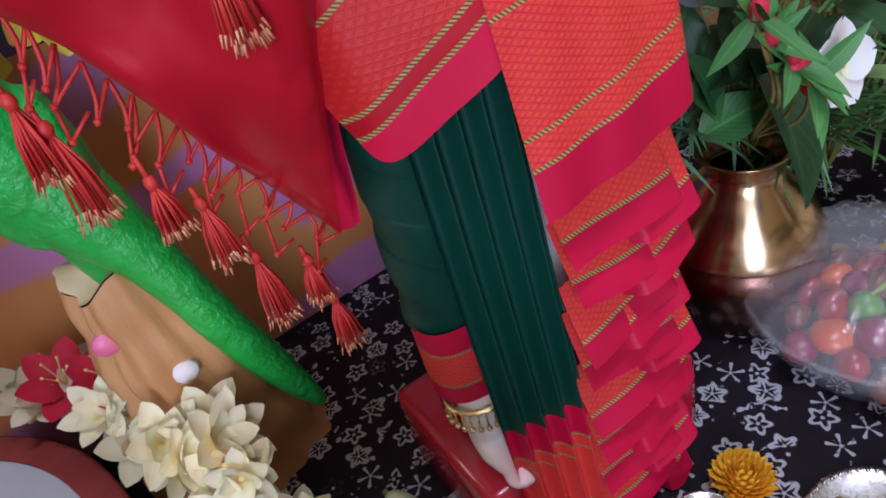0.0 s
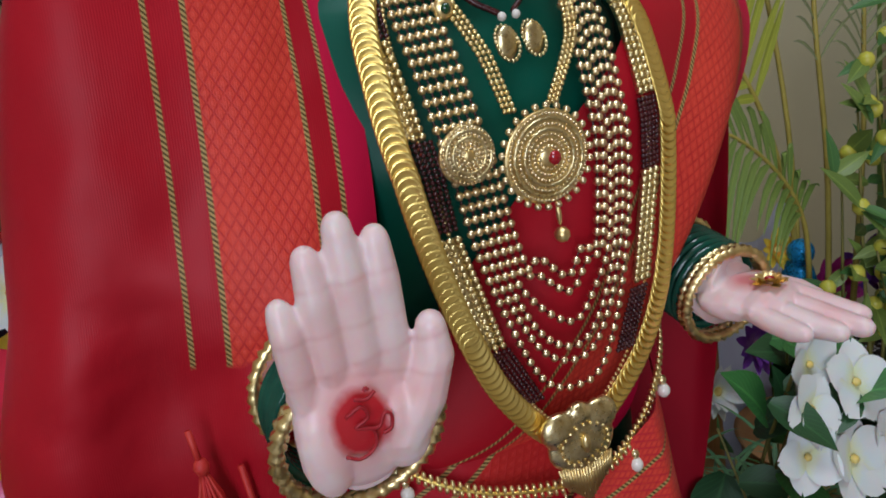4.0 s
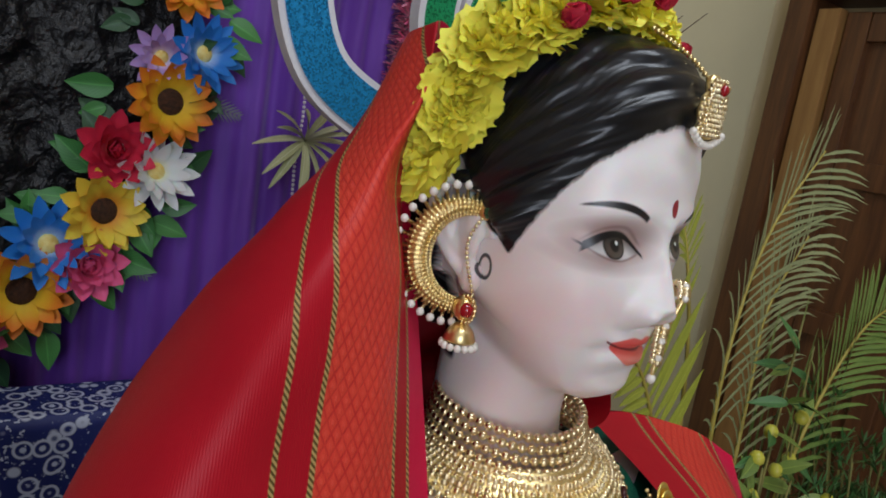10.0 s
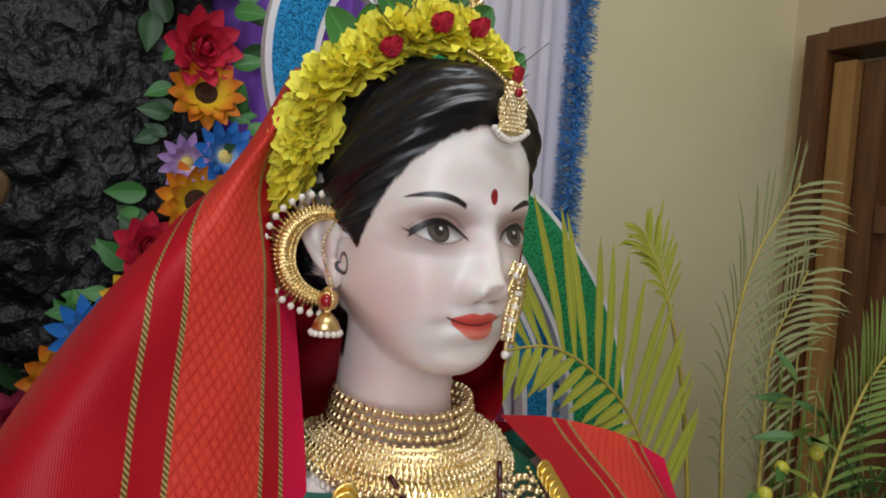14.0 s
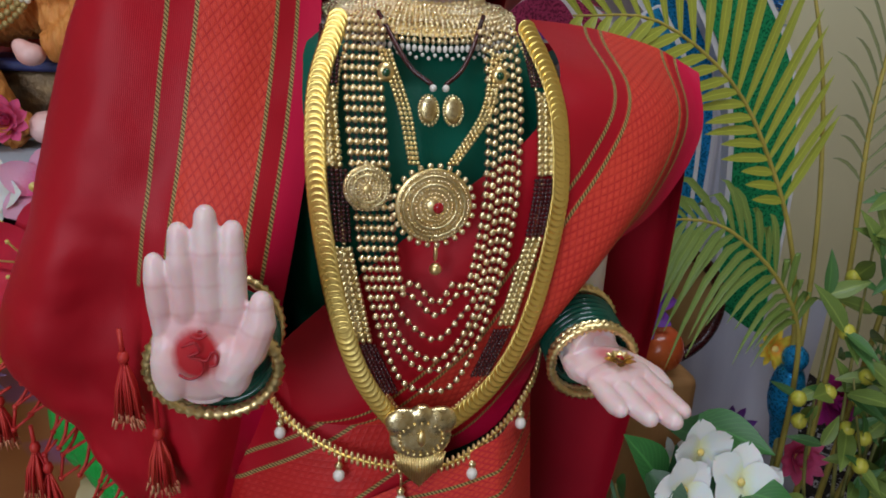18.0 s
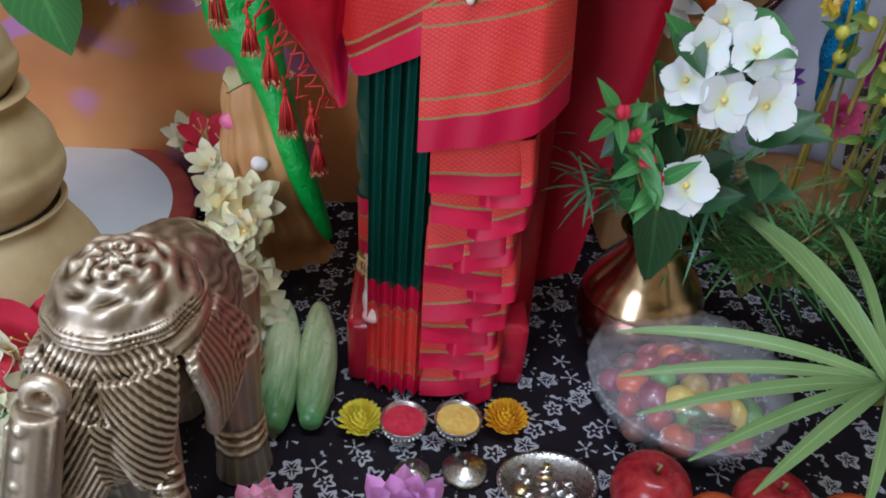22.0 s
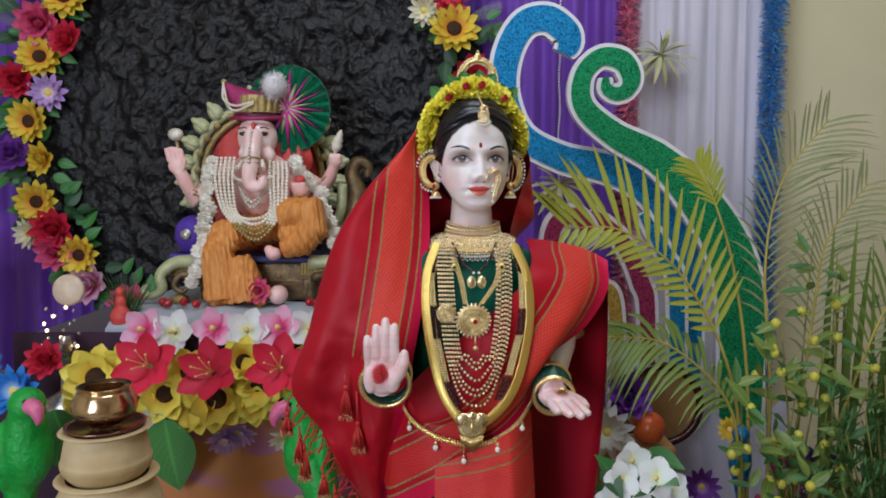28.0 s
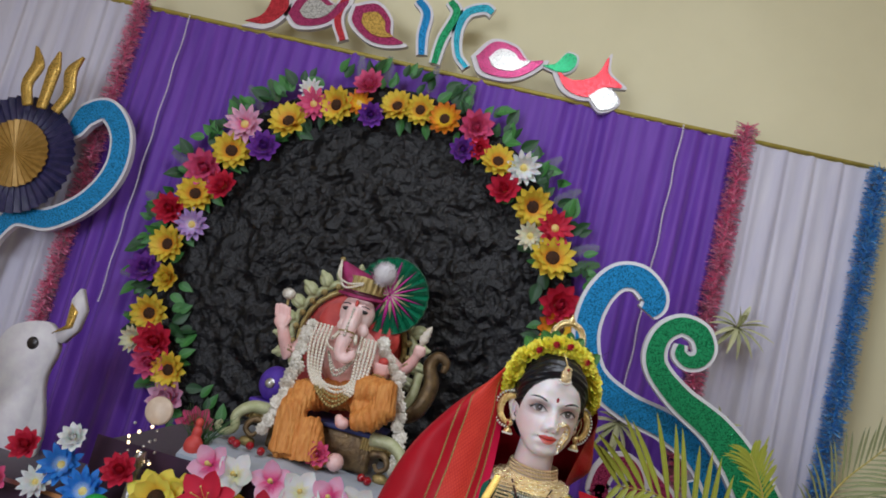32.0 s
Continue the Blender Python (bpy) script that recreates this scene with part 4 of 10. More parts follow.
def painted_skin():
    m = Mat("painted_idol_skin", (0.78, 0.68, 0.66), 0.35, Coat_Weight=0.12, Coat_Roughness=0.3, Subsurface_Weight=0.3, Subsurface_Scale=0.012)
    nt = m.nt
    X, Y, Z = m.axes()
    hx = (X - HC.x) * HX.x + (Y - HC.y) * HX.y
    hf = (X - HC.x) * HF.x + (Y - HC.y) * HF.y
    ax = hx.abs()
    front = hf.above(0.03, 0.004) * Z.above(0.87, 0.002)
    # palms and cheeks are pinker
    om = PALM_A.translation
    dx, dz = (X - (om.x - 0.001)) / 0.0125, (Z - (om.z + 0.0285)) / 0.0160
    r1 = (dx.sq() + dz.sq()).op("SQRT")
    on_a = Y.below(-0.14, 0.004) * X.below(0.0, 0.01)
    ob = PALM_B @ Vector((0, 0, 0.030))
    ex, ey = (X - ob.x) / 0.017, (Y - ob.y) / 0.014
    r2 = (ex.sq() + ey.sq()).op("SQRT")
    on_b = X.above(0.08, 0.005) * Z.above(ob.z - 0.004, 0.003)
    palm = Z.below(0.775, 0.01) * Y.below(-0.1, 0.02)
    blush = ((((ax - 0.030) / 0.015).sq() + ((Z - 0.934) / 0.014).sq()).below(1.0, 1.6)) * front * 0.3
    col = m.mix(m.noise(7, 3), (0.92, 0.855, 0.84), (0.90, 0.82, 0.80))
    # pink airbrush that also puts soft side and under-chin shade into the colour
    flush_shade = (ax.above(0.036, 0.02) * Z.below(0.955, 0.05) + Z.below(0.892, 0.03)).op("MINIMUM", 1.0) * Z.above(0.80, 0.01)
    col = m.mix(flush_shade * 0.32, col, (0.84, 0.50, 0.47))
    col = m.mix(palm * m.noise(40, 3) * 1.0, col, (0.82, 0.42, 0.42))
    col = m.mix(blush, col, (0.75, 0.4, 0.4))
    for dz0, sl in ((0.0510, 0.10), (0.0470, -0.25), (0.0660, 0.0), (0.0830, 0.0)):
        line = (Z - (om.z + dz0) - (X - om.x) * sl).abs().below(0.0006, 0.0026) * on_a * m.noise(90, 2).above(0.45, 0.3) * 0.38
        col = m.mix(line, col, (0.62, 0.25, 0.24))
    halo = r1.below(1.15, 1.0) * on_a
    col = m.mix(halo * 0.6, col, (0.75, 0.22, 0.22))
    col = m.mix((r1 + (m.noise(120, 3) - 0.5) * 0.3).below(0.86, 0.3) * on_a, col, (0.55, 0.015, 0.025))
    col = m.mix(r2.below(0.6, 0.7) * on_b * palm * 0.7, col, (0.62, 0.06, 0.07))
    # eyes; socket, crease and lid shade and the glint are put into the colour
    exx, ezz = ax - 0.0253, Z - 0.9632
    upper = (exx / 0.0138).sq() * -0.0074 + 0.0070 + exx * 0.04
    lower = (exx / 0.0138).sq() * 0.0046 - 0.0044 + exx * 0.04
    white = ((upper - ezz).above(0.0, 0.0006)) * ((ezz - lower).above(0.0, 0.0006)) * exx.abs().below(0.0138, 0.001) * front
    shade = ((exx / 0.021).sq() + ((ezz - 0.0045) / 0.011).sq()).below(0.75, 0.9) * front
    lower_shade = ((exx / 0.022).sq() + ((ezz + 0.003) / 0.0085).sq()).below(0.8, 1.0) * front
    col = m.mix(lower_shade * 0.45, col, (0.38, 0.25, 0.23))
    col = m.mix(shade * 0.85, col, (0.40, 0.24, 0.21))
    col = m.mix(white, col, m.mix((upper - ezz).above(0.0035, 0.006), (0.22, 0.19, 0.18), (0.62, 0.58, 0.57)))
    ir = ((ax - 0.0255 + (hx.op("SIGN") * 0.0008)).sq() + (Z - 0.9652).sq()).op("SQRT")
    col = m.mix(white * ir.below(0.0060, 0.0008), col, (0.014, 0.012, 0.012))
    col = m.mix(white * ir.below(0.0051, 0.0009) * ir.above(0.0024, 0.001) * ((Z - 0.9635).below(0.0, 0.007) * 0.6 + 0.3), col, (0.13, 0.10, 0.08))
    col = m.mix(white * ir.below(0.0024, 0.0006), col, (0.008, 0.008, 0.008))
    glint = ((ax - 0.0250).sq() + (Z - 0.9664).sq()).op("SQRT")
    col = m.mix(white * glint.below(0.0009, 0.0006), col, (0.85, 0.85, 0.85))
    lash = (upper - ezz).abs().below((exx * 0.05).op("ADD", 0.0015), 0.0009) * exx.below(0.0142, 0.001) * exx.above(-0.0146, 0.001) * front
    wing = (((exx - 0.0140) * 0.5 + 0.0009 - ezz).abs().below(0.0006, 0.0006)) * exx.above(0.0120, 0.001) * exx.below(0.0158, 0.003) * front
    crease = (upper + 0.0036 - ezz).abs().below(0.0006, 0.0013) * exx.below(0.0145, 0.003) * exx.above(-0.0130, 0.003) * front * 0.75
    under = (lower - ezz).abs().below(0.0005, 0.0009) * exx.below(0.0146, 0.002) * exx.above(-0.0125, 0.003) * front * 0.85
    col = m.mix(under, col, (0.25, 0.16, 0.15))
    col = m.mix(crease, col, (0.26, 0.17, 0.16))
    col = m.mix(lash.max(wing), col, (0.012, 0.01, 0.012))
    # brows
    bx = ax - 0.0285
    arc = (bx / 0.0170).sq() * -0.0054 + 0.9830 + bx * 0.12
    bw = (bx / 0.0150).sq() * -0.0011 + 0.0017 - bx * 0.028
    col = m.mix((Z - arc).abs().below(bw, 0.0009) * bx.below(0.0140, 0.0015) * bx.above(-0.0130, 0.0015) * front, col, (0.02, 0.017, 0.018))
    # mark on the brow
    mk = ((hx - 0.0008) / 0.0024).sq() + ((Z - 0.9845) / 0.0042).sq()
    col = m.mix(mk.below(1.0, 0.4) * front, col, (0.28, 0.006, 0.02))
    # lips
    lx = ax / 0.0160
    top = lx.sq() * -0.0036 + 0.9240 - (ax / 0.0036).sq().op("MULTIPLY", -1.0).op("EXPONENT") * 0.0014
    low = lx.sq() * 0.0112 + 0.9086
    lips = (top - Z).above(0.0, 0.0009) * (Z - low).above(0.0, 0.0009) * ax.below(0.0160, 0.001) * front
    col = m.mix(lips, col, m.mix((Z - 0.9145).below(0.0, 0.004), (0.80, 0.12, 0.10), (0.86, 0.26, 0.20)))
    slit = (Z - (lx.sq() * 0.0034 + 0.9166)).abs().below(0.0005, 0.0006) * ax.below(0.0182, 0.001) * front
    col = m.mix(slit, col, (0.16, 0.015, 0.02))
    nos = (((ax - 0.0055) / 0.0028).sq() + ((Z - 0.9298) / 0.0013).sq()).below(1.0, 0.8) * front
    col = m.mix(nos * 0.6, col, (0.3, 0.12, 0.11))
    # hair
    edge = ((Z - 0.94) / 0.08).max(0.0).op("POWER", 1.25) * 0.050 + 0.026
    strand = m.noise(70, 3, "Object", (1, 1, 0.35))
    hair = (edge - hf + (strand - 0.5) * 0.004 + (m.noise(420, 2, "Object", (1, 1, 0.5)) - 0.5) * 0.0018).above(0.0, 0.0015) * (Z - (hf * -1.0 + 0.030).max(0.0)).above(0.953, 0.0015).max(hf.below(-0.012, 0.003) * Z.above(0.885, 0.003))
    curl = ((((ax - 0.048) / 0.010).sq() + ((hf - 0.0185) / 0.0045).sq() + ((Z - 0.9435) / 0.0070).sq()) - 0.8).abs().below(0.22, 0.15) * (Z + hf * 1.0).below(0.970, 0.001)
    hair = hair.max(curl * 0.9)
    col = m.mix(hair, col, (0.0045, 0.0055, 0.009))
    m.put("Base Color", col)
    m.put("Roughness", hair * -0.04 + lips * -0.06 + 0.36)
    wv = (((Z - 0.94).op("ARCTAN2", hf + 0.02) * 24.0 + Z * 120.0 + m.noise(16, 2) * 9.0).sin())
    m.bump(hair * wv * 0.55 + hair * ((Z - 0.94).op("ARCTAN2", hf + 0.02) * 210.0 + m.noise(16, 2) * 40.0).sin() * 0.05 + hair * m.noise(60, 3) * 0.2 + m.noise(400, 2) * 0.02, 0.5, 0.0025)
    return m.mat


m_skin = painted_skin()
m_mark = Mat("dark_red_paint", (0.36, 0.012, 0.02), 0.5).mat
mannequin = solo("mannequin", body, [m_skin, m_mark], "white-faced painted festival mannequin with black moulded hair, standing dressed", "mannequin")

# ---- clothes ----
fold = lambda s: Vector((0, s, 0))
blouse = thing("blouse", "dark green silk blouse worn by the mannequin", "blouse")


def blouse_at(u, v):
    x, y, z = trunk_at(u, 0.018 + 0.387 * v, 0.006)
    w = 0.0016 * noise.noise((x * 30, z * 22, y * 10))
    return x, y + w * 2, z


part("bodice", grid(blouse_at, 72, 40, True), m_green, blouse)
part("sleeve", tube(smooth_profile([(0.11, -0.005, 0.80), (0.155, 0.0, 0.74), (0.152, -0.018, 0.69)], 14), [0.04, 0.039, 0.038, 0.037, 0.036, 0.036, 0.036, 0.035, 0.035, 0.034, 0.034, 0.033, 0.033, 0.033, 0.032], 24), m_green, blouse)
part("sleeve", tube(smooth_profile([(-0.11, -0.005, 0.80), (-0.145, -0.005, 0.74), (-0.137, -0.05, 0.66)], 14), 0.036, 24), m_green, blouse)

sari = thing("sari", "red silk sari with orange brocade, gold dotted lines and green pleats", "sari")
# veil from the hair down over the raised arm; rows run from the inner hem outwards and round the back
veil_rows = [
    [(-0.050, 0.008, 1.050), (-0.058, 0.004, 1.052), (-0.066, 0.000, 1.050), (-0.055, 0.04, 1.045), (0.0, 0.07, 1.045), (0.055, 0.04, 1.050), (0.062, 0.005, 1.050)],
    [(-0.067, 0.000, 1.000), (-0.074, -0.014, 1.009), (-0.082, -0.025, 1.017), (-0.078, 0.03, 1.005), (0.0, 0.09, 1.000), (0.080, 0.04, 1.000), (0.087, 0.000, 1.000)],
    [(-0.068, -0.008, 0.963), (-0.085, -0.024, 0.976), (-0.103, -0.032, 0.986), (-0.096, 0.03, 0.975), (0.0, 0.11, 0.960), (0.095, 0.05, 0.960), (0.100, -0.005, 0.960)],
    [(-0.065, -0.020, 0.925), (-0.092, -0.042, 0.942), (-0.125, -0.046, 0.958), (-0.118, 0.03, 0.950), (0.0, 0.12, 0.920), (0.104, 0.05, 0.920), (0.086, -0.018, 0.920)],
    [(-0.063, -0.036, 0.880), (-0.108, -0.062, 0.898), (-0.159, -0.060, 0.915), (-0.150, 0.03, 0.905), (0.0, 0.13, 0.870), (0.110, 0.05, 0.870), (0.072, -0.030, 0.880)],
    [(-0.063, -0.056, 0.830), (-0.128, -0.082, 0.838), (-0.204, -0.060, 0.844), (-0.190, 0.02, 0.840), (-0.06, 0.12, 0.820), (0.08, 0.10, 0.830), (0.066, -0.030, 0.845)],
    [(-0.069, -0.090, 0.765), (-0.140, -0.104, 0.768), (-0.231, -0.060, 0.773), (-0.210, 0.02, 0.765), (-0.08, 0.10, 0.780), (0.06, 0.09, 0.800), (0.09, 0.06, 0.810)],
    [(-0.080, -0.110, 0.700), (-0.155, -0.122, 0.698), (-0.250, -0.065, 0.700), (-0.225, 0.02, 0.695), (-0.12, 0.09, 0.720), (0.0, 0.09, 0.750), (0.05, 0.08, 0.770)],
    [(-0.092, -0.100, 0.635), (-0.170, -0.115, 0.626), (-0.279, -0.072, 0.603), (-0.245, 0.02, 0.615), (-0.17, 0.08, 0.650), (-0.05, 0.08, 0.690), (0.0, 0.07, 0.720)],
    [(-0.105, -0.085, 0.555), (-0.165, -0.094, 0.545), (-0.232, -0.06, 0.530), (-0.22, 0.02, 0.550), (-0.17, 0.06, 0.580), (-0.08, 0.07, 0.630), (-0.03, 0.06, 0.660)],
    [(-0.125, -0.070, 0.470), (-0.160, -0.070, 0.455), (-0.190, -0.045, 0.445), (-0.19, 0.0, 0.460), (-0.16, 0.04, 0.500), (-0.1, 0.055, 0.560), (-0.06, 0.05, 0.600)],
    [(-0.135, -0.060, 0.372), (-0.140, -0.057, 0.366), (-0.148, -0.045, 0.362), (-0.15, -0.01, 0.380), (-0.14, 0.02, 0.420), (-0.1, 0.04, 0.480), (-0.07, 0.04, 0.520)],
]


def veil_wave(u, v, run, down):
    k = math.sin(run * 58 + down * 7 + 1.5 * math.sin(down * 9)) * 0.0045 + math.sin(run * 26 - down * 6 + 1 + 1.2 * math.sin(down * 6)) * 0.009
    k += 0.008 * noise.noise((run * 13, down * 6, 3)) + 0.002 * noise.noise((run * 50, down * 40, 7))
    low = max(0.0, min(1.0, (down - 0.36) / 0.06))
    k += low * (0.010 * noise.noise((run * 20, down * 17, 5)) + 0.005 * abs(noise.noise((run * 42, down * 36, 1))) - 0.004)
    return Vector((0, k * min(1, down * 3) * min(1, u * 12), 0))


part("veil", loft(veil_rows, 90, 110, wave=veil_wave), m_veil, sari, "red veil with orange brocade band and gold dotted lines")


# drape over the other shoulder, crossing the chest down to the waist
drape_rows = [
    [(0.222, -0.035, 0.805), (0.19, -0.02, 0.822), (0.14, -0.008, 0.834), (0.095, 0.0, 0.838)],
    [(0.216, -0.062, 0.760), (0.18, -0.078, 0.782), (0.135, -0.088, 0.796), (0.094, -0.082, 0.808)],
    [(0.180, -0.076, 0.705), (0.15, -0.106, 0.728), (0.11, -0.114, 0.750), (0.072, -0.113, 0.772)],
    [(0.120, -0.074, 0.652), (0.11, -0.116, 0.665), (0.06, -0.122, 0.700), (0.022, -0.121, 0.728)],
    [(0.100, -0.080, 0.590), (0.06, -0.116, 0.61), (0.0, -0.120, 0.640), (-0.050, -0.117, 0.665)],
    [(0.060, -0.104, 0.545), (0.0, -0.116, 0.565), (-0.06, -0.113, 0.590), (-0.095, -0.098, 0.615)],
    [(0.0, -0.108, 0.52), (-0.05, -0.11, 0.54), (-0.09, -0.095, 0.56), (-0.105, -0.07, 0.58)],
]


def drape_wave(u, v, run, down):
    return Vector((0, 0.0025 * math.sin(run * 80 + down * 6) + 0.003 * noise.noise((run * 16, down * 8, 9)), 0)) * (0.3 + 0.7 * min(1, v * 3))


part("shoulder_drape", loft(drape_rows, 50, 70, wave=drape_wave), m_drape, sari, "red silk drape with gold dotted lines across the chest")
# loose cloth hanging from that shoulder behind the arm to the ground
hang_rows = [
    [(0.222, -0.033, 0.803), (0.215, 0.0, 0.81), (0.17, 0.02, 0.82), (0.11, 0.04, 0.82)],
    [(0.226, -0.03, 0.70), (0.22, 0.0, 0.70), (0.18, 0.04, 0.70), (0.11, 0.055, 0.70)],
    [(0.226, -0.02, 0.58), (0.222, 0.01, 0.57), (0.18, 0.05, 0.57), (0.10, 0.06, 0.57)],
    [(0.218, 0.0, 0.42), (0.205, 0.02, 0.42), (0.17, 0.05, 0.42), (0.10, 0.06, 0.42)],
    [(0.200, 0.02, 0.25), (0.18, 0.03, 0.24), (0.15, 0.05, 0.24), (0.09, 0.06, 0.23)],
    [(0.180, 0.03, 0.085), (0.155, 0.04, 0.075), (0.12, 0.05, 0.06), (0.08, 0.06, 0.05)],
]
part("hanging_cloth", loft(hang_rows, 40, 50, wave=lambda u, v, r, d: Vector((0, 0.006 * math.sin(r * 55 + 1 + d), 0)) * min(1, v * 2)), m_back, sari, "plain deep red hanging cloth")
# wrap round the hips, its lower hem slanting
wrap_rows = [
    [(-0.140, -0.07, 0.480), (-0.131, -0.085, 0.446), (-0.116, -0.102, 0.424), (-0.062, -0.126, 0.452), (-0.015, -0.131, 0.485), (0.02, -0.128, 0.513)],
    [(-0.138, -0.06, 0.52), (-0.127, -0.084, 0.500), (-0.105, -0.106, 0.482), (-0.062, -0.122, 0.495), (-0.015, -0.126, 0.515), (0.02, -0.124, 0.533)],
    [(-0.128, -0.055, 0.57), (-0.117, -0.078, 0.555), (-0.098, -0.098, 0.540), (-0.06, -0.113, 0.540), (-0.015, -0.118, 0.545), (0.02, -0.118, 0.550)],
    [(-0.112, -0.04, 0.625), (-0.104, -0.07, 0.61), (-0.09, -0.09, 0.60), (-0.06, -0.104, 0.585), (-0.015, -0.112, 0.572), (0.03, -0.112, 0.565)],
]
wrap = loft([list(r) for r in zip(*wrap_rows)], 40, 60, wave=lambda u, v, r, d: Vector((0, 0.002 * math.sin(d * 70 + r * 40), 0)))
wrap.uv = [[((wrap.v[k][2] - 0.424) * 0.837 - (wrap.v[k][0] + 0.116) * 0.547, (wrap.v[k][0] + 0.116) * 0.837 + (wrap.v[k][2] - 0.424) * 0.547) for k in f] for f in wrap.f]
part("waist_wrap", wrap, m_wrap, sari, "red wrap round the waist with gold dotted lines")
# brocade panel folded down the front
def panel_at(u, v):
    low = 0.362 + 0.030 * u + 0.013 * u ** 3
    top = 0.500 + 0.075 * u
    z = top + (low - top) * v
    y = -0.126 - 0.022 * v - 0.006 * math.sin(math.pi * u) + 0.05 * max(0.0, (u - 0.74) / 0.26) ** 1.4 + 0.0015 * math.sin(u * 21 + v * 3) * v
    return -0.054 + (0.150 + 0.008 * v) * u, y, z


part("front_panel", grid(panel_at, 60, 40, uv=lambda u, v: (panel_at(u, v)[2] - panel_at(u, 1)[2], u * 0.155)), m_panel, sari, "orange brocade panel with gold dotted lines and crimson hem")


# folds of the hem falling in layers under it
def hem_fold(x0, x1, zl, zr, out, k, tall=0.062):
    def fn(u, v):
        z = zl + (zr - zl) * u + tall * (1 - v) - 0.003 * math.sin(math.pi * u) * v
        tuck = 0.012 * max(0.0, 0.12 - u) / 0.12 * (1 if out else 0) + 0.045 * max(0.0, (u - 0.8) / 0.2) ** 1.6
        y = -0.121 - 0.026 * v ** 1.3 - out + tuck + 0.0022 * math.sin(u * 7 + k * 2.1) * v
        return x0 + (x1 - x0) * u + 0.002 * v * math.sin(k * 1.7), y, max(z, 0.004 + 0.002 * (1 - v))
    part("hem_fold", grid(fn, 28, 12, uv=lambda u, v: (tall * (1 - v), u * (x1 - x0))), m_frill, sari, "crimson folded hem with a gold cord line")


for k in range(8):
    zb = 0.318 - 0.0425 * k
    lean = 0.010 * math.sin(k * 2.6)
    wide = 0.078 - 0.0028 * k + 0.005 * math.sin(k * 2.3)
    hem_fold(-0.040 + 0.002 * math.sin(k), wide, zb - 0.004 + lean, zb + 0.002 - lean, 0.0, k)
    hem_fold(0.004 + 0.012 * math.sin(k * 1.9 + 1), wide + 0.003, zb - 0.020 + 0.004 * math.sin(k * 3.1), zb - 0.006 + 0.010 * math.sin(k * 1.3), 0.004, k + 9)


# green pleats with their red border
def pleat(v0, v1, uvm):
    def fn(u, v):
        t = v0 + (v1 - v0) * v
        z = 0.460 * (1 - t) + 0.012 * t
        x = -0.106 + (0.074 - 0.004 * t) * u - 0.003 * t
        y = -0.092 - 0.038 * t - 0.016 * math.sin(u * math.pi * 0.5) + 0.012 * abs(math.sin(u * math.pi * 4.5 + 0.4 * math.sin(3 * t))) - 0.004
        return x, y, z
    return grid(fn, 96, 30, uv=uvm)


part("green_pleats", pleat(0, 0.645, lambda u, v: (u * 0.1, v * 0.3)), m_dgreen, sari, "dark green vertical pleats")
part("pleat_border", pleat(0.645, 1.0, lambda u, v: ((1 - v) * 0.17, u * 0.16)), m_greenred, sari, "crimson pleat border with brocade")
# cloth round the leg
leg = grid(lambda u, v: (-0.093 + (0.030 + 0.003 * math.sin(v * 21 + u * 9) * v) * math.cos(math.pi * (0.3 + 1.2 * u)), -0.046 - 0.036 * math.sin(math.pi * (0.3 + 1.2 * u)), 0.46 - 0.205 * v + 0.006 * math.sin(v * 34 + u * 7)), 48, 50)
part("leg_drape", leg, m_dgreen, sari, "gathered dark green silk round the leg")
leg2 = grid(lambda u, v: (-0.093 + 0.031 * math.cos(math.pi * (0.3 + 1.2 * u)), -0.048 - 0.037 * math.sin(math.pi * (0.3 + 1.2 * u)), 0.262 - 0.078 * v + 0.004 * math.sin(u * 9)), 40, 10, uv=lambda u, v: ((1 - v) * 0.08, u * 0.12))
part("leg_border", leg2, m_legborder, sari, "crimson brocade border round the leg")
back_skirt = grid(lambda u, v: (0.0 + (0.105 + 0.01 * v) * math.cos(math.pi * (1.25 - 1.5 * u)), -0.02 + 0.07 * math.sin(math.pi * (1.25 - 1.5 * u)), 0.56 - 0.545 * v), 60, 20)
part("back_skirt", back_skirt, m_back, sari)
# lacquered board under the figure
stool = solo("foot_board", box((-0.018, -0.03, 0.052), (0.235, 0.17, 0.104), bev=0.012), Mat("red_lacquer", (0.42, 0.01, 0.03), 0.22, Coat_Weight=0.4).mat, "low red lacquered stool under the mannequin", "stool")

# ---- jewellery worn by the mannequin, each a thing of its own ----
CZ = [0.50, 0.56, 0.64, 0.73, 0.78, 0.82, 0.845]
CYS = [-0.128, -0.128, -0.132, -0.130, -0.116, -0.094, -0.074]


def chest(x, z, out=0.0):
    return Vector((x, float(np.interp(z, CZ, CYS)) + 1.2 * (x - 0.006) ** 2 - out, z))


def on_chest(pts, n, out=0.0):
    return [chest(p.x, p.z, out) for p in smooth_profile([(a, 0, b) for a, b in pts], n)]


def spaced(line, step):
    out, acc = [line[0]], 0.0
    for a, b in zip(line, line[1:]):
        d = (b - a).length
        while acc + d >= step:
            t = (step - acc) / d
            a = a + (b - a) * t
            out.append(a.copy())
            d = (b - a).length
            acc = 0.0
        acc += d
    return out


def beads(line, r, step, seg=8, squash=1.0):
    g = Geo()
    for p in spaced(line, step):
        g.join(ball(p, (r, r, r * squash), seg))
    return g


def ring_line(c, rx, ry, z, a0, a1, n, drop=0.0):
    """Points round a neck: angle 0 is the front."""
    out = []
    for k in range(n + 1):
        a = radians(a0 + (a1 - a0) * k / n)
        out.append(Vector((c[0] + rx * math.sin(a), c[1] - ry * math.cos(a), z - drop * max(0, math.cos(a)) ** 1.5)))
    return out


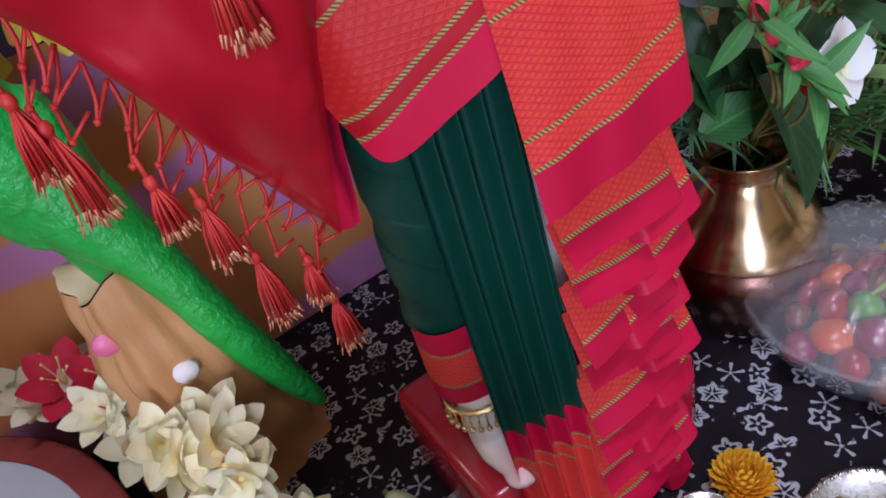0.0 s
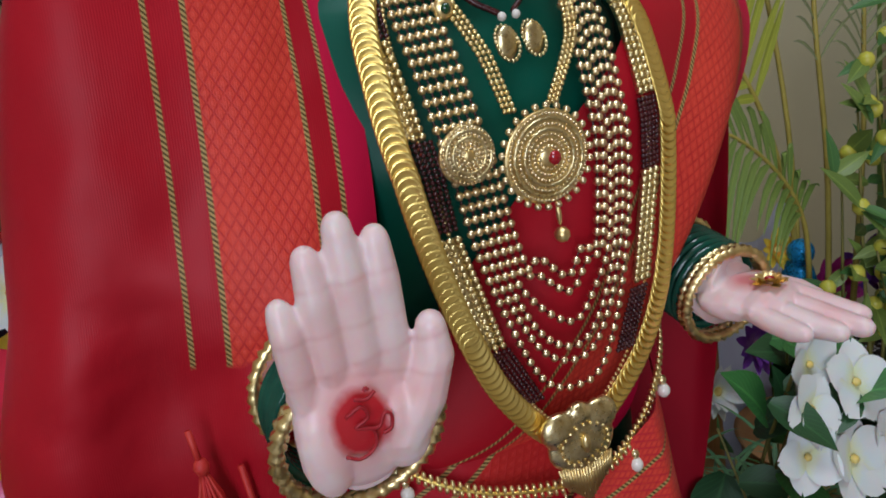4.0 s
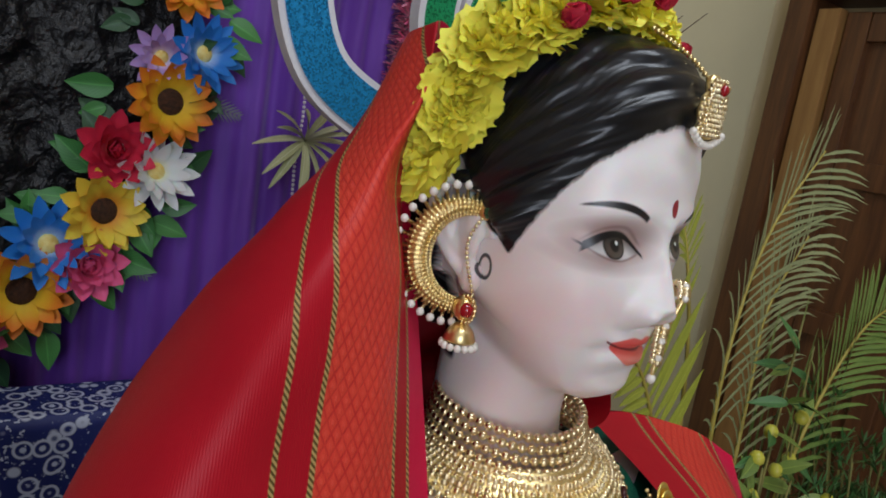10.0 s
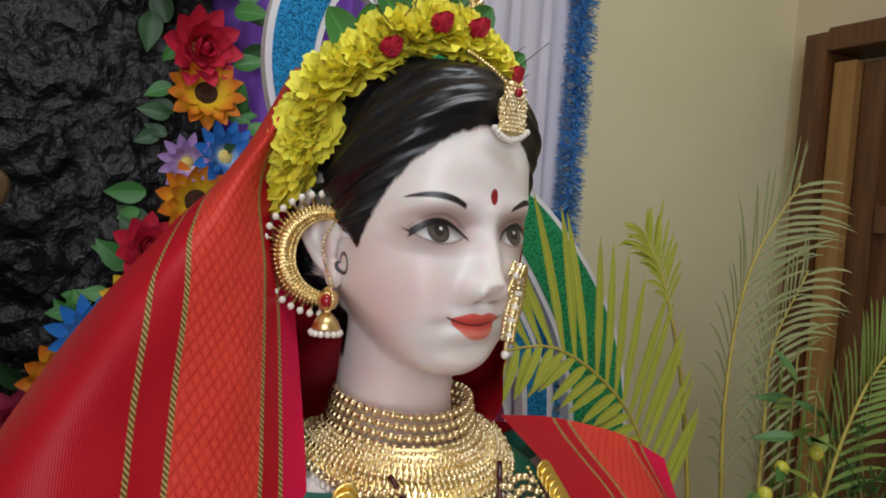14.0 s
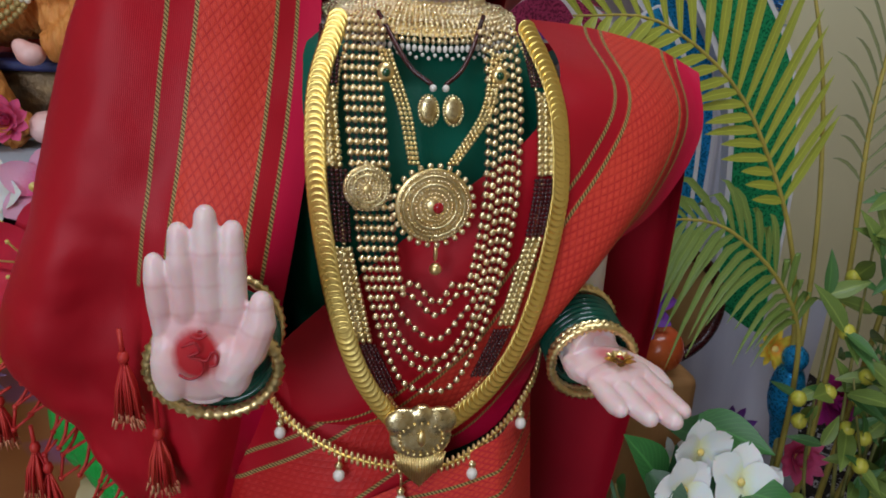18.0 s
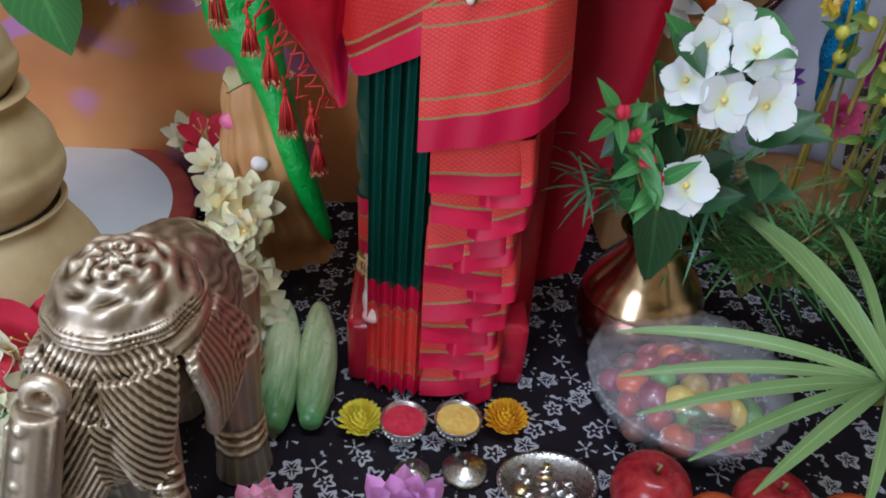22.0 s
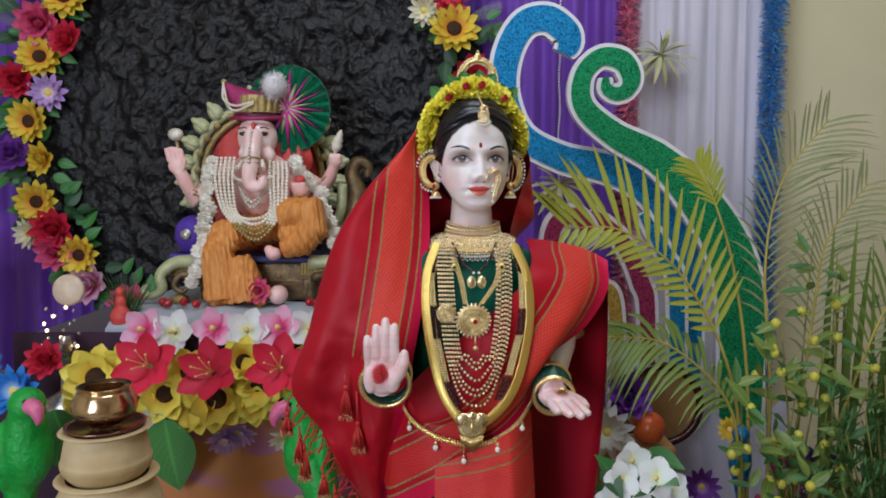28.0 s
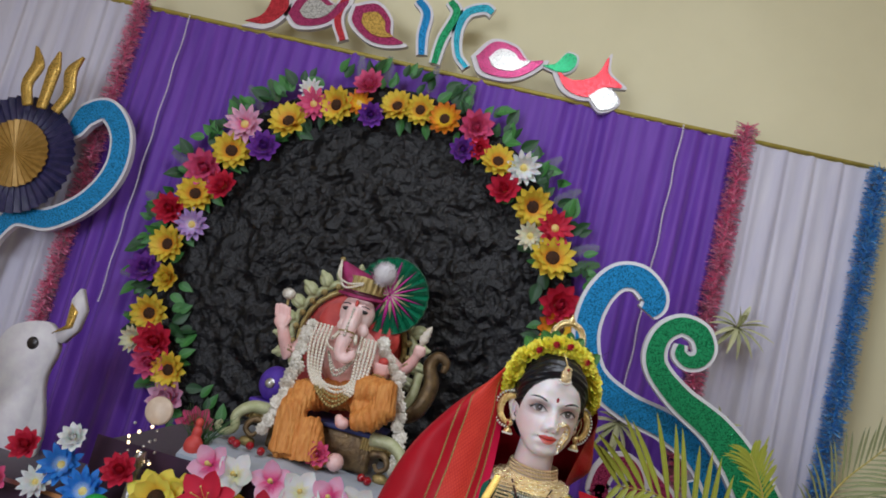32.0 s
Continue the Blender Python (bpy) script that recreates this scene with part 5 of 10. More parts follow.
def torus(c, r, tr, axis="y", seg=48, tseg=8, knobs=0, depth=0.0):
    def fn(u, v):
        a, b = TAU * u, TAU * v
        t = tr * (1 + depth * math.cos(knobs * a))
        d, h = r + t * math.cos(b), t * math.sin(b)
        p = (d * math.cos(a), h, d * math.sin(a))
        return (c[0] + p[0], c[1] + p[1], c[2] + p[2])
    return grid(fn, seg, tseg, True)


NECK = (0.006, -0.024)
choker_bead_mesh = ball((0, 0, 0), 0.0026, 10).mesh("bead", m_goldbead)
choker = thing("choker_necklace", "gold bead choker of four rows round the neck", "necklace")
for k in range(4):
    line = ring_line(NECK, 0.0415 + 0.001 * k, 0.0385 + 0.0015 * k, 0.866 - 0.0055 * k, -150, 150, 160, 0.006)
    row = part("cord", tube(line, 0.0011, 5), m_gold, choker)
    for p in spaced(line, 0.0051):
        part("bead", choker_bead_mesh, None, row, m=Matrix.Translation(p))

collar = thing("collar_necklace", "wide gold fringe collar necklace with pearl drops", "necklace")
g = Geo()
pearl = Geo()
spikes = Geo()
for k in range(-33, 34):
    a = radians(k * 3.4)
    top = Vector((NECK[0] + 0.046 * math.sin(a), NECK[1] - 0.046 * math.cos(a), 0.846 - 0.004 * math.cos(a)))
    low = Vector((NECK[0] + 0.066 * math.sin(a), NECK[1] - 0.002 - 0.068 * math.cos(a), 0.840 - 0.019 * max(0, math.cos(a)) ** 0.8))
    mid = (top + low) / 2 + Vector((math.sin(a), -math.cos(a), 0.5)) * 0.003
    spikes.join(tube([top, mid, low], [0.0008, 0.0011, 0.0008], 5))
    for q in range(9):
        f = q / 8
        p = (1 - f) ** 2 * top + 2 * f * (1 - f) * mid + f * f * low + Vector((math.sin(a), -math.cos(a), 0.4)) * 0.0012
        g.join(ball(p, (0.0013, 0.0020, 0.0012, 0.0017)[(q + k % 2) % 4], 6))
    g.join(ball(top, 0.0021, 6)).join(ball(top + (mid - top) * 0.35, 0.0016, 6)).join(ball(mid, 0.0021, 6)).join(ball(low, 0.0019, 6))
    pearl.join(ball(low + Vector((0, -0.001, -0.0042)), (0.0017, 0.0017, 0.0024), 6)).join(ball(low + Vector((0.0012, -0.002, -0.008 - 0.002 * (k % 2))), 0.0013, 6))
sheet = grid(lambda u, v: Vector((NECK[0] + (0.046 + 0.019 * v) * math.sin(radians(-112 + 224 * u)), NECK[1] - (0.045 + 0.024 * v) * math.cos(radians(-112 + 224 * u)), 0.845 - 0.003 * v - 0.018 * v * max(0, math.cos(radians(-112 + 224 * u))) ** 0.8)), 80, 6)
part("plate", sheet, m_gold, collar)
part("fringe", spikes, m_gold, collar)
part("beading", g, m_goldbead, collar)
part("pearl_edging", pearl, m_pearl, collar, "small pearl drops")

# flat gold coin necklace, the outermost, and its clasp
coin_path = [(-0.053, 0.832), (-0.066, 0.79), (-0.066, 0.73), (-0.053, 0.653), (-0.032, 0.598), (0.002, 0.566), (0.048, 0.598), (0.074, 0.653), (0.087, 0.73), (0.084, 0.79), (0.068, 0.832)]
coins = thing("coin_necklace", "long necklace of overlapping flat gold coins", "necklace")
line = on_chest(coin_path, 300, 0.006)
disc = lathe([(0.0, 0.0010), (0.0024, 0.0009), (0.0048, 0.0008), (0.0053, 0.0010), (0.0064, 0.0010), (0.0068, 0.0006), (0.0068, 0.0), (0.0, 0.0)], 20)
coin_mesh = disc.mesh("coin", m_goldflat)
pts = spaced(line, 0.0042)
for i, p in enumerate(pts):
    q = pts[min(i + 1, len(pts) - 1)] - pts[max(i - 1, 0)]
    x = q.normalized()
    nrm = Vector((4.0 * (p.x - 0.006), -1.0, 0.15)).normalized()
    nrm = (nrm + q.normalized() * 0.15).normalized()
    y = nrm.cross(x).normalized()
    x = y.cross(nrm)
    part("coin", coin_mesh, None, coins, m=Matrix.Translation(p) @ Matrix((x, y, nrm)).transposed().to_4x4())
inner = on_chest([((a - 0.01) * 0.84 + 0.01, b + 0.006 * (1 - abs(a) * 8)) for a, b in coin_path], 300, 0.003)
part("beaded_edge", beads(inner, 0.0013, 0.0029, 6), m_gold, coins)

# bead necklace of many strands with black bead blocks and a side medallion
long_n = thing("bead_necklace", "long necklace of gold bead strands with dark bead blocks", "necklace")
gold_bead_mesh = ball((0, 0, 0), 0.00235, 10).mesh("bead", m_goldbead)
for k in range(6):
    f = k / 5
    xl, xr = -0.046 + 0.021 * f, 0.057 - 0.021 * f
    bottom = 0.598 + 0.066 * f + 0.003 * math.sin(k * 2)
    pts = [(xl, 0.832), (xl - 0.003, 0.80), (xl + 0.002, 0.73), (xl + 0.010, 0.675), (0.006 + (xl - 0.006) * 0.42, bottom + 0.014), (0.008, bottom), (0.006 + (xr - 0.006) * 0.42, bottom + 0.013), (xr - 0.008, 0.675), (xr, 0.73), (xr + 0.003, 0.80), (xr, 0.832)]
    line = on_chest(pts, 260, 0.006)
    strand = part("strand", tube(line[::4], 0.0006, 4, cap=False), m_blackbead, long_n)
    for p in spaced(line, 0.0066):
        part("bead", gold_bead_mesh, None, strand, m=Matrix.Translation(p))


def bead_block(path, rows, mat):
    g = Geo()
    for k in range(rows):
        o = (k - (rows - 1) / 2) * 0.0027
        g.join(beads(on_chest([(a + o, b) for a, b in path], 30, 0.0045), 0.0014, 0.0027, 6))
    return g


for path in (((-0.058, 0.828), (-0.060, 0.795)), ((-0.055, 0.745), (-0.052, 0.70)), ((-0.036, 0.632), (-0.020, 0.596)), ((0.070, 0.825), (0.075, 0.795)), ((0.076, 0.74), (0.072, 0.705)), ((0.054, 0.64), (0.040, 0.605))):
    part("dark_bead_block", bead_block(path, 5, m_blackbead), m_blackbead, long_n, "block of dark maroon beads")
plate_mesh = ball((0, 0, 0), 0.0021, 8).mesh("plate", m_goldpale)
for path in (((-0.061, 0.792), (-0.057, 0.748)), ((-0.051, 0.697), (-0.038, 0.636)), ((0.077, 0.792), (0.077, 0.743)), ((0.071, 0.702), (0.056, 0.644))):
    g = []
    for a in range(3):
        o = (a - 1) * 0.0042
        g.extend(spaced(on_chest([(x + o, z) for x, z in path], 40, 0.005), 0.0039))
    blk = part("pale_plate_block", tube(on_chest(path, 20, 0.003), 0.005, 6, flat=0.3), m_goldpale, long_n, "block of pale gold stamped plates")
    for p in g:
        part("plate", plate_mesh, None, blk, m=Matrix.Translation(p))


def round_pendant(name, label, x, z, r, studs, gem, out):
    t = thing(name, label, "pendant")
    c = chest(x, z, out)
    m = Matrix.Translation(c) @ Matrix.Rotation(radians(90 + 4), 4, "X")
    prof = [(0.0, 0.004), (r * 0.16, 0.004)]
    for k in range(7):
        a = 0.2 + 0.11 * k
        prof += [(r * a, 0.0032 - 0.0002 * k), (r * (a + 0.055), 0.0022 - 0.0002 * k)]
    prof += [(r * 0.98, 0.0015), (r, 0.0), (0, -0.001)]
    part("disc", lathe(prof, 48).moved(m), m_gold, t)
    part("filigree", Geo().join(torus((c.x, c.y - 0.0035, c.z), r * 0.58, 0.0009, seg=60, knobs=24, depth=0.4)).join(torus((c.x, c.y - 0.003, c.z), r * 0.8, 0.0009, seg=60, knobs=30, depth=0.4)), m_goldpale, t)
    dots = Geo()
    for f in (0.24, 0.36, 0.48, 0.69, 0.90):
        count = int(TAU * r * f / 0.0021)
        for k in range(count):
            a = TAU * k / count
            dots.join(ball(c + Vector((r * f * math.cos(a), -0.0040 + 0.0016 * f, r * f * math.sin(a))), 0.00095, 5))
    part("granulation", dots, m_goldbead, t)
    g = Geo()
    for k in range(studs):
        a = TAU * k / studs
        g.join(ball(c + Vector((r * 1.05 * math.cos(a), -0.001, r * 1.05 * math.sin(a))), r * 0.085, 8))
    part("beaded_rim", g, m_goldbead, t)
    if gem:
        part("gem", ball(c + Vector((0.0025, -0.004, -0.0005)), (0.0036, 0.0025, 0.0038), 10), m_ruby, t, "dark red stone")
    return t


pend = round_pendant("pendant_necklace", "gold necklace with a large round filigree pendant and red stone", 0.003, 0.727, 0.0235, 26, True, 0.010)
for s, xt in ((-1, -0.028), (1, 0.043)):
    for k in range(3):
        line = on_chest([(xt + k * 0.0028, 0.815), (xt * 0.72 + 0.003 + k * 0.0028, 0.782), (0.003 + s * 0.0115 + (k - 1) * 0.0024, 0.750)], 60, 0.008)
        part("chain", beads(line, 0.0015, 0.003, 6), m_gold, pend)
    part("link", ball(chest(xt + 0.003, 0.803, 0.009), (0.0055, 0.003, 0.006), 10), m_gold, pend)
    part("stone", ball(chest(xt + 0.003, 0.803, 0.012), (0.0028, 0.002, 0.0028), 8), m_emerald, pend, "dark green stone")
drop = Geo().join(ball(chest(0.0055, 0.697, 0.010), (0.0015, 0.0015, 0.006), 8)).join(ball(chest(0.0058, 0.6865, 0.010), 0.0042, 10))
part("drop", drop, m_gold, pend)
med = round_pendant("side_medallion", "round openwork gold medallion on the bead strands", -0.037, 0.737, 0.0145, 0, False, 0.011)
g = Geo()
for k in range(24):
    a = TAU * k / 24
    c = chest(-0.037, 0.737, 0.0125)
    g.join(tube([c + Vector((0.007 * math.cos(a), -0.001, 0.007 * math.sin(a))), c + Vector((0.0142 * math.cos(a), 0, 0.0142 * math.sin(a)))], 0.0007, 5))
part("spokes", g, m_goldpale, med)

# black-thread necklace with two small leaf drops
mang = thing("thread_necklace", "black thread necklace with two gold leaf drops", "necklace")
for s in (-1, 1):
    part("thread", tube(on_chest([(0.006 + s * 0.034, 0.838), (0.007 + s * 0.018, 0.808), (0.008 + s * 0.004, 0.796)], 20, 0.004), 0.0016, 6), m_blackbead, mang, "black thread")
    leafg = Geo().join(ball(chest(0.008 + s * 0.0075, 0.782, 0.007), (0.0062, 0.0025, 0.0085), 12)).join(beads([chest(0.008 + s * 0.0075 + 0.006 * math.sin(t), 0.782 - 0.0085 * math.cos(t), 0.008) for t in [k * 0.35 for k in range(18)]], 0.0011, 0.0022, 6))
    part("leaf_drop", leafg, m_goldpale, mang)
    part("bead", ball(chest(0.008 + s * 0.004, 0.7945, 0.006), 0.0024, 8), m_pearl, mang)

# waist belt with pearl drops and clasp
belt = thing("waist_belt", "gold ribbed waist belt with clasp and hanging pearl drops", "belt")
bp = [(-0.118, -0.045, 0.612), (-0.108, -0.083, 0.590), (-0.088, -0.108, 0.566), (-0.055, -0.124, 0.548), (-0.02, -0.133, 0.540), (0.004, -0.135, 0.538), (0.03, -0.133, 0.542), (0.065, -0.120, 0.560), (0.092, -0.098, 0.588), (0.108, -0.06, 0.612)]
bl = smooth_profile(bp, 200)
ribs = Geo()
for p in spaced(bl, 0.0042):
    ribs.join(ball(p + Vector((0, 0, 0.0026)), (0.0015, 0.0022, 0.0027), 6)).join(ball(p - Vector((0, 0, 0.0026)), (0.0015, 0.0022, 0.0027), 6))
part("ribs", ribs, m_gold, belt)
part("core", tube(bl[::4], 0.0013, 6), m_goldflat, belt)
for k, (i, l) in enumerate(((40, 0), (68, 0), (97, 0.0035), (140, 0), (166, 0))):
    p = bl[i] + Vector((0, -0.002, -0.009 - 2.4 * l))
    part("pearl_drop", Geo().join(tube([bl[i] + Vector((0, 0, -l)), p], 0.0008, 5)).join(ball(p, 0.0032, 8, 0)).join(ball(p + Vector((0, -0.001, -0.007)), (0.0042, 0.0042, 0.0048), 10, 1)), [m_goldpale, m_pearl], belt, "pearl drop on a gold link")
cl = Geo()
cc = Vector((0.001, -0.140, 0.567))
cl.join(ball(cc, (0.022, 0.005, 0.019), 24)).join(ball(cc + Vector((-0.013, -0.001, 0.012)), (0.012, 0.005, 0.011), 14)).join(ball(cc + Vector((0.013, -0.001, 0.012)), (0.012, 0.005, 0.011), 14)).join(ball(cc + Vector((0, -0.001, 0.017)), (0.008, 0.005, 0.008), 12))
part("clasp", fuse(cl, 0.0016, 3), m_goldpale, belt, "shaped stamped gold clasp")
fr = Geo()
for k in range(-9, 10):
    fr.join(tube([cc + Vector((k * 0.0019, -0.002, -0.012)), cc + Vector((k * 0.0016, -0.003, -0.022 - 0.016 * (1 - abs(k) / 9.5)))], 0.0009, 5))
part("fringe", fr, m_gold, belt)
g = Geo()
for k in range(20):
    a = TAU * k / 20
    g.join(ball(cc + Vector((0.015 * math.cos(a), -0.0052, 0.012 * math.sin(a))), 0.0012, 6))
part("beading", g.join(ball(cc + Vector((0, -0.006, 0.001)), (0.003, 0.002, 0.006), 8)), m_gold, belt)


# bangles
def bangle(c, r, tr, mat, label, tilt=(0, 0, 0), knobs=40, depth=0.35):
    m = pose(*c, *tilt)
    return solo("bangle", torus((0, 0, 0), r, tr, seg=96, knobs=knobs, depth=depth).moved(m), mat, label, "bangle", "bangles on the wrists")


WA = (-0.124, -0.165, 0.643)
bangle((WA[0], -0.180, WA[2]), 0.0350, 0.0032, m_gold, "thick beaded gold bangle", (14, 0, 0))
bangle((WA[0], -0.172, WA[2] - 0.001), 0.0342, 0.0022, m_goldpale, "thin plain gold bangle", (10, 0, 0), 60)
for k in range(5):
    bangle((WA[0], -0.164 + 0.006 * k, WA[2] + 0.001), 0.0325, 0.0027, m_glass_green, "dark green glass bangle", (4, 0, 0), 0, 0)
bangle((WA[0], -0.128, WA[2] + 0.002), 0.0345, 0.003, m_gold, "thick beaded gold bangle", (0, 0, 0))
WB = Vector((0.125, -0.123, 0.609))
AXB = Vector((0.034, 0.98, 0.20))
GLASS = "dark green glass bangle"
for o, r, tr, mt, lb, kn in [(0.0, 0.030, 0.0030, m_gold, "thick beaded gold bangle", 40), (0.006, 0.0295, 0.0022, m_goldpale, "thin plain gold bangle", 60)] + [(0.0125 + 0.0056 * q, 0.0275, 0.0031, m_glass_green, GLASS, 0) for q in range(6)] + [(0.048, 0.030, 0.0030, m_gold, "thick beaded gold bangle", 40), (0.054, 0.0295, 0.0022, m_goldpale, "thin plain gold bangle", 60)]:
    bangle(tuple(WB + AXB * o), r, tr, mt, lb, (11.5, 0, -2), kn, 0.35 if kn else 0)
solo("armband", torus((0, 0, 0), 0.0335, 0.0035, seg=72, knobs=36, depth=0.4).moved(pose(0.151, -0.020, 0.688, 62, 10, 0)), m_gold, "gold armband at the sleeve edge", "armband")



# ears, nose, brow
def ear_ornament(s):
    t = thing("ear_ornament", "large crescent gold ear ornament with pearls and bell drop", "earring", group="ear ornaments")
    c = head_at(s * 0.0605, 0.011, 0.947)
    out = HX * s
    wide = (out * 0.84 - HF * 0.54).normalized()
    flat = wide.cross(Vector((0, 0, 1))).normalized()
    if flat.dot(out) < 0:
        flat = -flat
    pts, rad = [], []
    for k in range(41):
        a = radians(-95 + 205 * k / 40)
        pts.append(c + wide * math.cos(a) * 0.0215 + Vector((0, 0, 0.0235 * math.sin(a))))
        rad.append(0.0021 + 0.0029 * math.sin(math.pi * k / 40) ** 0.8)
    part("crescent", tube(pts, rad, 10), m_gold, t)
    sp = Geo()
    for k in range(0, 41):
        d = (pts[k] - c).normalized()
        foot = pts[k] - d * rad[k] * 1.1
        tip = pts[k] + d * (rad[k] + 0.0016)
        up = flat * (rad[k] * 0.75 + 0.0008)
        sp.join(tube([foot + up * 0.7, pts[k] + up * 1.1, tip + up * 0.6], [0.0006, 0.0008, 0.0006], 6))
        for e in (-0.8, -0.25, 0.35, 0.85):
            sp.join(ball(pts[k] + d * rad[k] * e + up * (1.25 - 0.4 * abs(e)), 0.0010, 6))
        sp.join(ball(pts[k] - d * rad[k] * 1.2 + up * 0.5, 0.0011, 6)).join(ball(pts[k] + d * rad[k] * 0.3 + up * 1.15, 0.0010, 6))
    part("filigree", sp, m_gold, t)
    for k in range(1, 40, 2):
        d = (pts[k] - c).normalized()
        pe = part("pearl", ball(pts[k] + d * (rad[k] + 0.0058) + flat * 0.002, 0.0021, 8), m_pearl, t, "small pearl on a gold pin")
        part("pin", tube([pts[k] + d * rad[k], pts[k] + d * (rad[k] + 0.0080) + flat * 0.002], [0.0011, 0.0005], 5), m_goldpale, pe)
    top = pts[-1] + flat * 0.003
    part("stud", ball(top, (0.0042, 0.0042, 0.0046), 12), m_gold, t)
    part("stud_stone", ball(top + flat * 0.0028, (0.0027, 0.0027, 0.0032), 10), m_emerald, t, "dark green stone")
    low = pts[0] + flat * 0.002 + HF * 0.004
    part("rosette", Geo().join(ball(low, (0.006, 0.006, 0.0062), 14)).join(beads([low + HF * 0.0058 * math.sin(q) + Vector((0, 0, 0.0062 * math.cos(q))) + flat * 0.0025 for q in [z * 0.2 for z in range(33)]], 0.0011, 0.0022, 6)), m_gold, t)
    part("stone", ball(low + flat * 0.0045, (0.0034, 0.0034, 0.0038), 10), m_ruby, t, "dark red stone")
    bc = low + Vector((0, 0, -0.0150))
    part("bell", lathe([(0.0, 0.008), (0.003, 0.0075), (0.0062, 0.004), (0.0078, 0.0), (0.0072, -0.001), (0, -0.0005)], 20).moved(Matrix.Translation(bc)), m_gold, t)
    part("hook", tube([low, bc + Vector((0, 0, 0.008))], 0.0011, 6), m_gold, t)
    pearl_mesh = ball((0, 0, 0), 0.0019, 8).mesh("bell_pearl", m_pearl)
    for k in range(14):
        a = TAU * k / 14
        part("bell_pearl", pearl_mesh, None, t, m=Matrix.Translation(bc + Vector((0.0078 * math.cos(a), 0.0078 * math.sin(a), -0.0028))))
    part("ear_chain", beads(smooth_profile([top, c + HF * 0.006 + out * 0.004 + Vector((0, 0, 0.006)), low + HF * 0.004 + Vector((0, 0, 0.006))], 30), 0.0010, 0.0022, 6), m_goldpale, t)


ear_ornament(-1)
ear_ornament(1)

nath = thing("nose_ring", "ornate gold nose ring set with pearls", "nose ring")
nl = [head_at(0.009, 0.083, 0.934), head_at(0.013, 0.084, 0.945), head_at(0.022, 0.077, 0.949), head_at(0.0285, 0.070, 0.942), head_at(0.0285, 0.069, 0.930), head_at(0.024, 0.071, 0.920), head_at(0.021, 0.073, 0.909), head_at(0.0205, 0.073, 0.900)]
nlp = smooth_profile(nl, 60)
part("wire", tube(nlp, 0.0012, 6), m_gold, nath)
for i, p in enumerate(nlp[8:54:2]):
    r = 0.0018 + 0.0010 * math.sin(math.pi * i / 23)
    part("bead", ball(p + HF * 0.001, r, 8), m_goldbead if i % 3 else m_pearl, nath)
    part("bead", ball(p + HX * 0.0038 - Vector((0, 0, 0.001)), r * 0.9, 8), m_gold, nath)
    part("bead", ball(p - HX * 0.0034 + Vector((0, 0, 0.001)), r * 0.8, 8), m_goldbead, nath)
part("pearl", ball(nlp[-1], 0.0026, 8), m_pearl, nath)

tikka = thing("forehead_ornament", "gold forehead ornament with pearl fringe on a chain", "headpiece")
tc = head_at(0.004, 0.081, 1.029)
tg = Geo().join(ball(tc, (0.0088, 0.003, 0.0095), 16)).join(ball(tc + Vector((0, 0.001, 0.011)), (0.005, 0.003, 0.005), 10)).join(ball(tc + Vector((0, 0, -0.009)), (0.0085, 0.003, 0.004), 12))
part("plate", fuse(tg, 0.001, 2), m_gold, tikka)
g, pgs = Geo(), Geo()
for k in range(22):
    a = TAU * k / 22
    g.join(ball(tc + Vector((0.0062 * math.cos(a), -0.003, 0.009 * math.sin(a))), 0.0011, 6))
for k in range(-5, 6):
    pgs.join(ball(tc + Vector((k * 0.0020, -0.0015, -0.0150 + 0.0002 * k * k)), 0.0019, 8))
for a in range(-4, 5):
    for b in range(-5, 7):
        if abs(a) * 0.0019 < 0.0088 - 0.0006 * max(0, b):
            g.join(ball(tc + Vector((a * 0.0019 + 0.0009 * (b % 2), -0.0034 + 0.00012 * a * a, b * 0.0021)), (0.0011, 0.0012, 0.0011), 6))
part("filigree", g, m_goldbead, tikka)
part("stone", ball(tc + Vector((0.001, -0.0045, 0.009)), (0.0026, 0.002, 0.0026), 8), m_ruby, tikka, "dark red stone")
part("pearl_fringe", pgs, m_pearl, tikka)
part("chain", beads(smooth_profile([tc + Vector((0, 0.002, 0.012)), head_at(0.002, 0.066, 1.052), head_at(0, 0.045, 1.064)], 40), 0.0013, 0.0026, 6), m_gold, tikka)

# lemon-coloured flower garland on the hair with roses and leaves
garland = thing("hair_garland", "yellow artificial flower garland with red roses and leaves on the hair", "garland")


def petal(length, width, curl=0.2, cup=0.15, tip=1.0, nu=4, nv=6, notch=0.0):
    """A petal growing along +y from the origin, rising in z."""
    def fn(u, v):
        s = (u - 0.5) * 2
        w = width / 2 * (math.sin(math.pi * min(1, v * 0.86 + 0.12)) ** 0.7) * (1 if v < 1 else 0.55 * tip + 0.001)
        z = curl * length * v * v + cup * abs(s) ** 2 * w
        y = length * v * (1 - notch * (1 - abs(s)) * (v > 0.9))
        return s * w, y, z
    return grid(fn, nu, nv)


def bloom(n, length, width, curl, cup, r0=0.0, layers=1, tilt=15, twist=0.0, shrink=0.72, notch=0.0):
    g = Geo()
    for l in range(layers):
        pg = petal(length * shrink ** l, width * shrink ** (l * 0.6), curl, cup, notch=notch)
        for k in range(n):
            a = 360 * (k + 0.5 * (l % 2)) / n + twist * l
            m = Matrix.Rotation(radians(a), 4, "Z") @ Matrix.Translation((0, r0, 0.0012 * l)) @ Matrix.Rotation(radians(tilt + 22 * l + 6 * math.sin(k * 2.7)), 4, "X")
            g.join(pg, m)
    return g


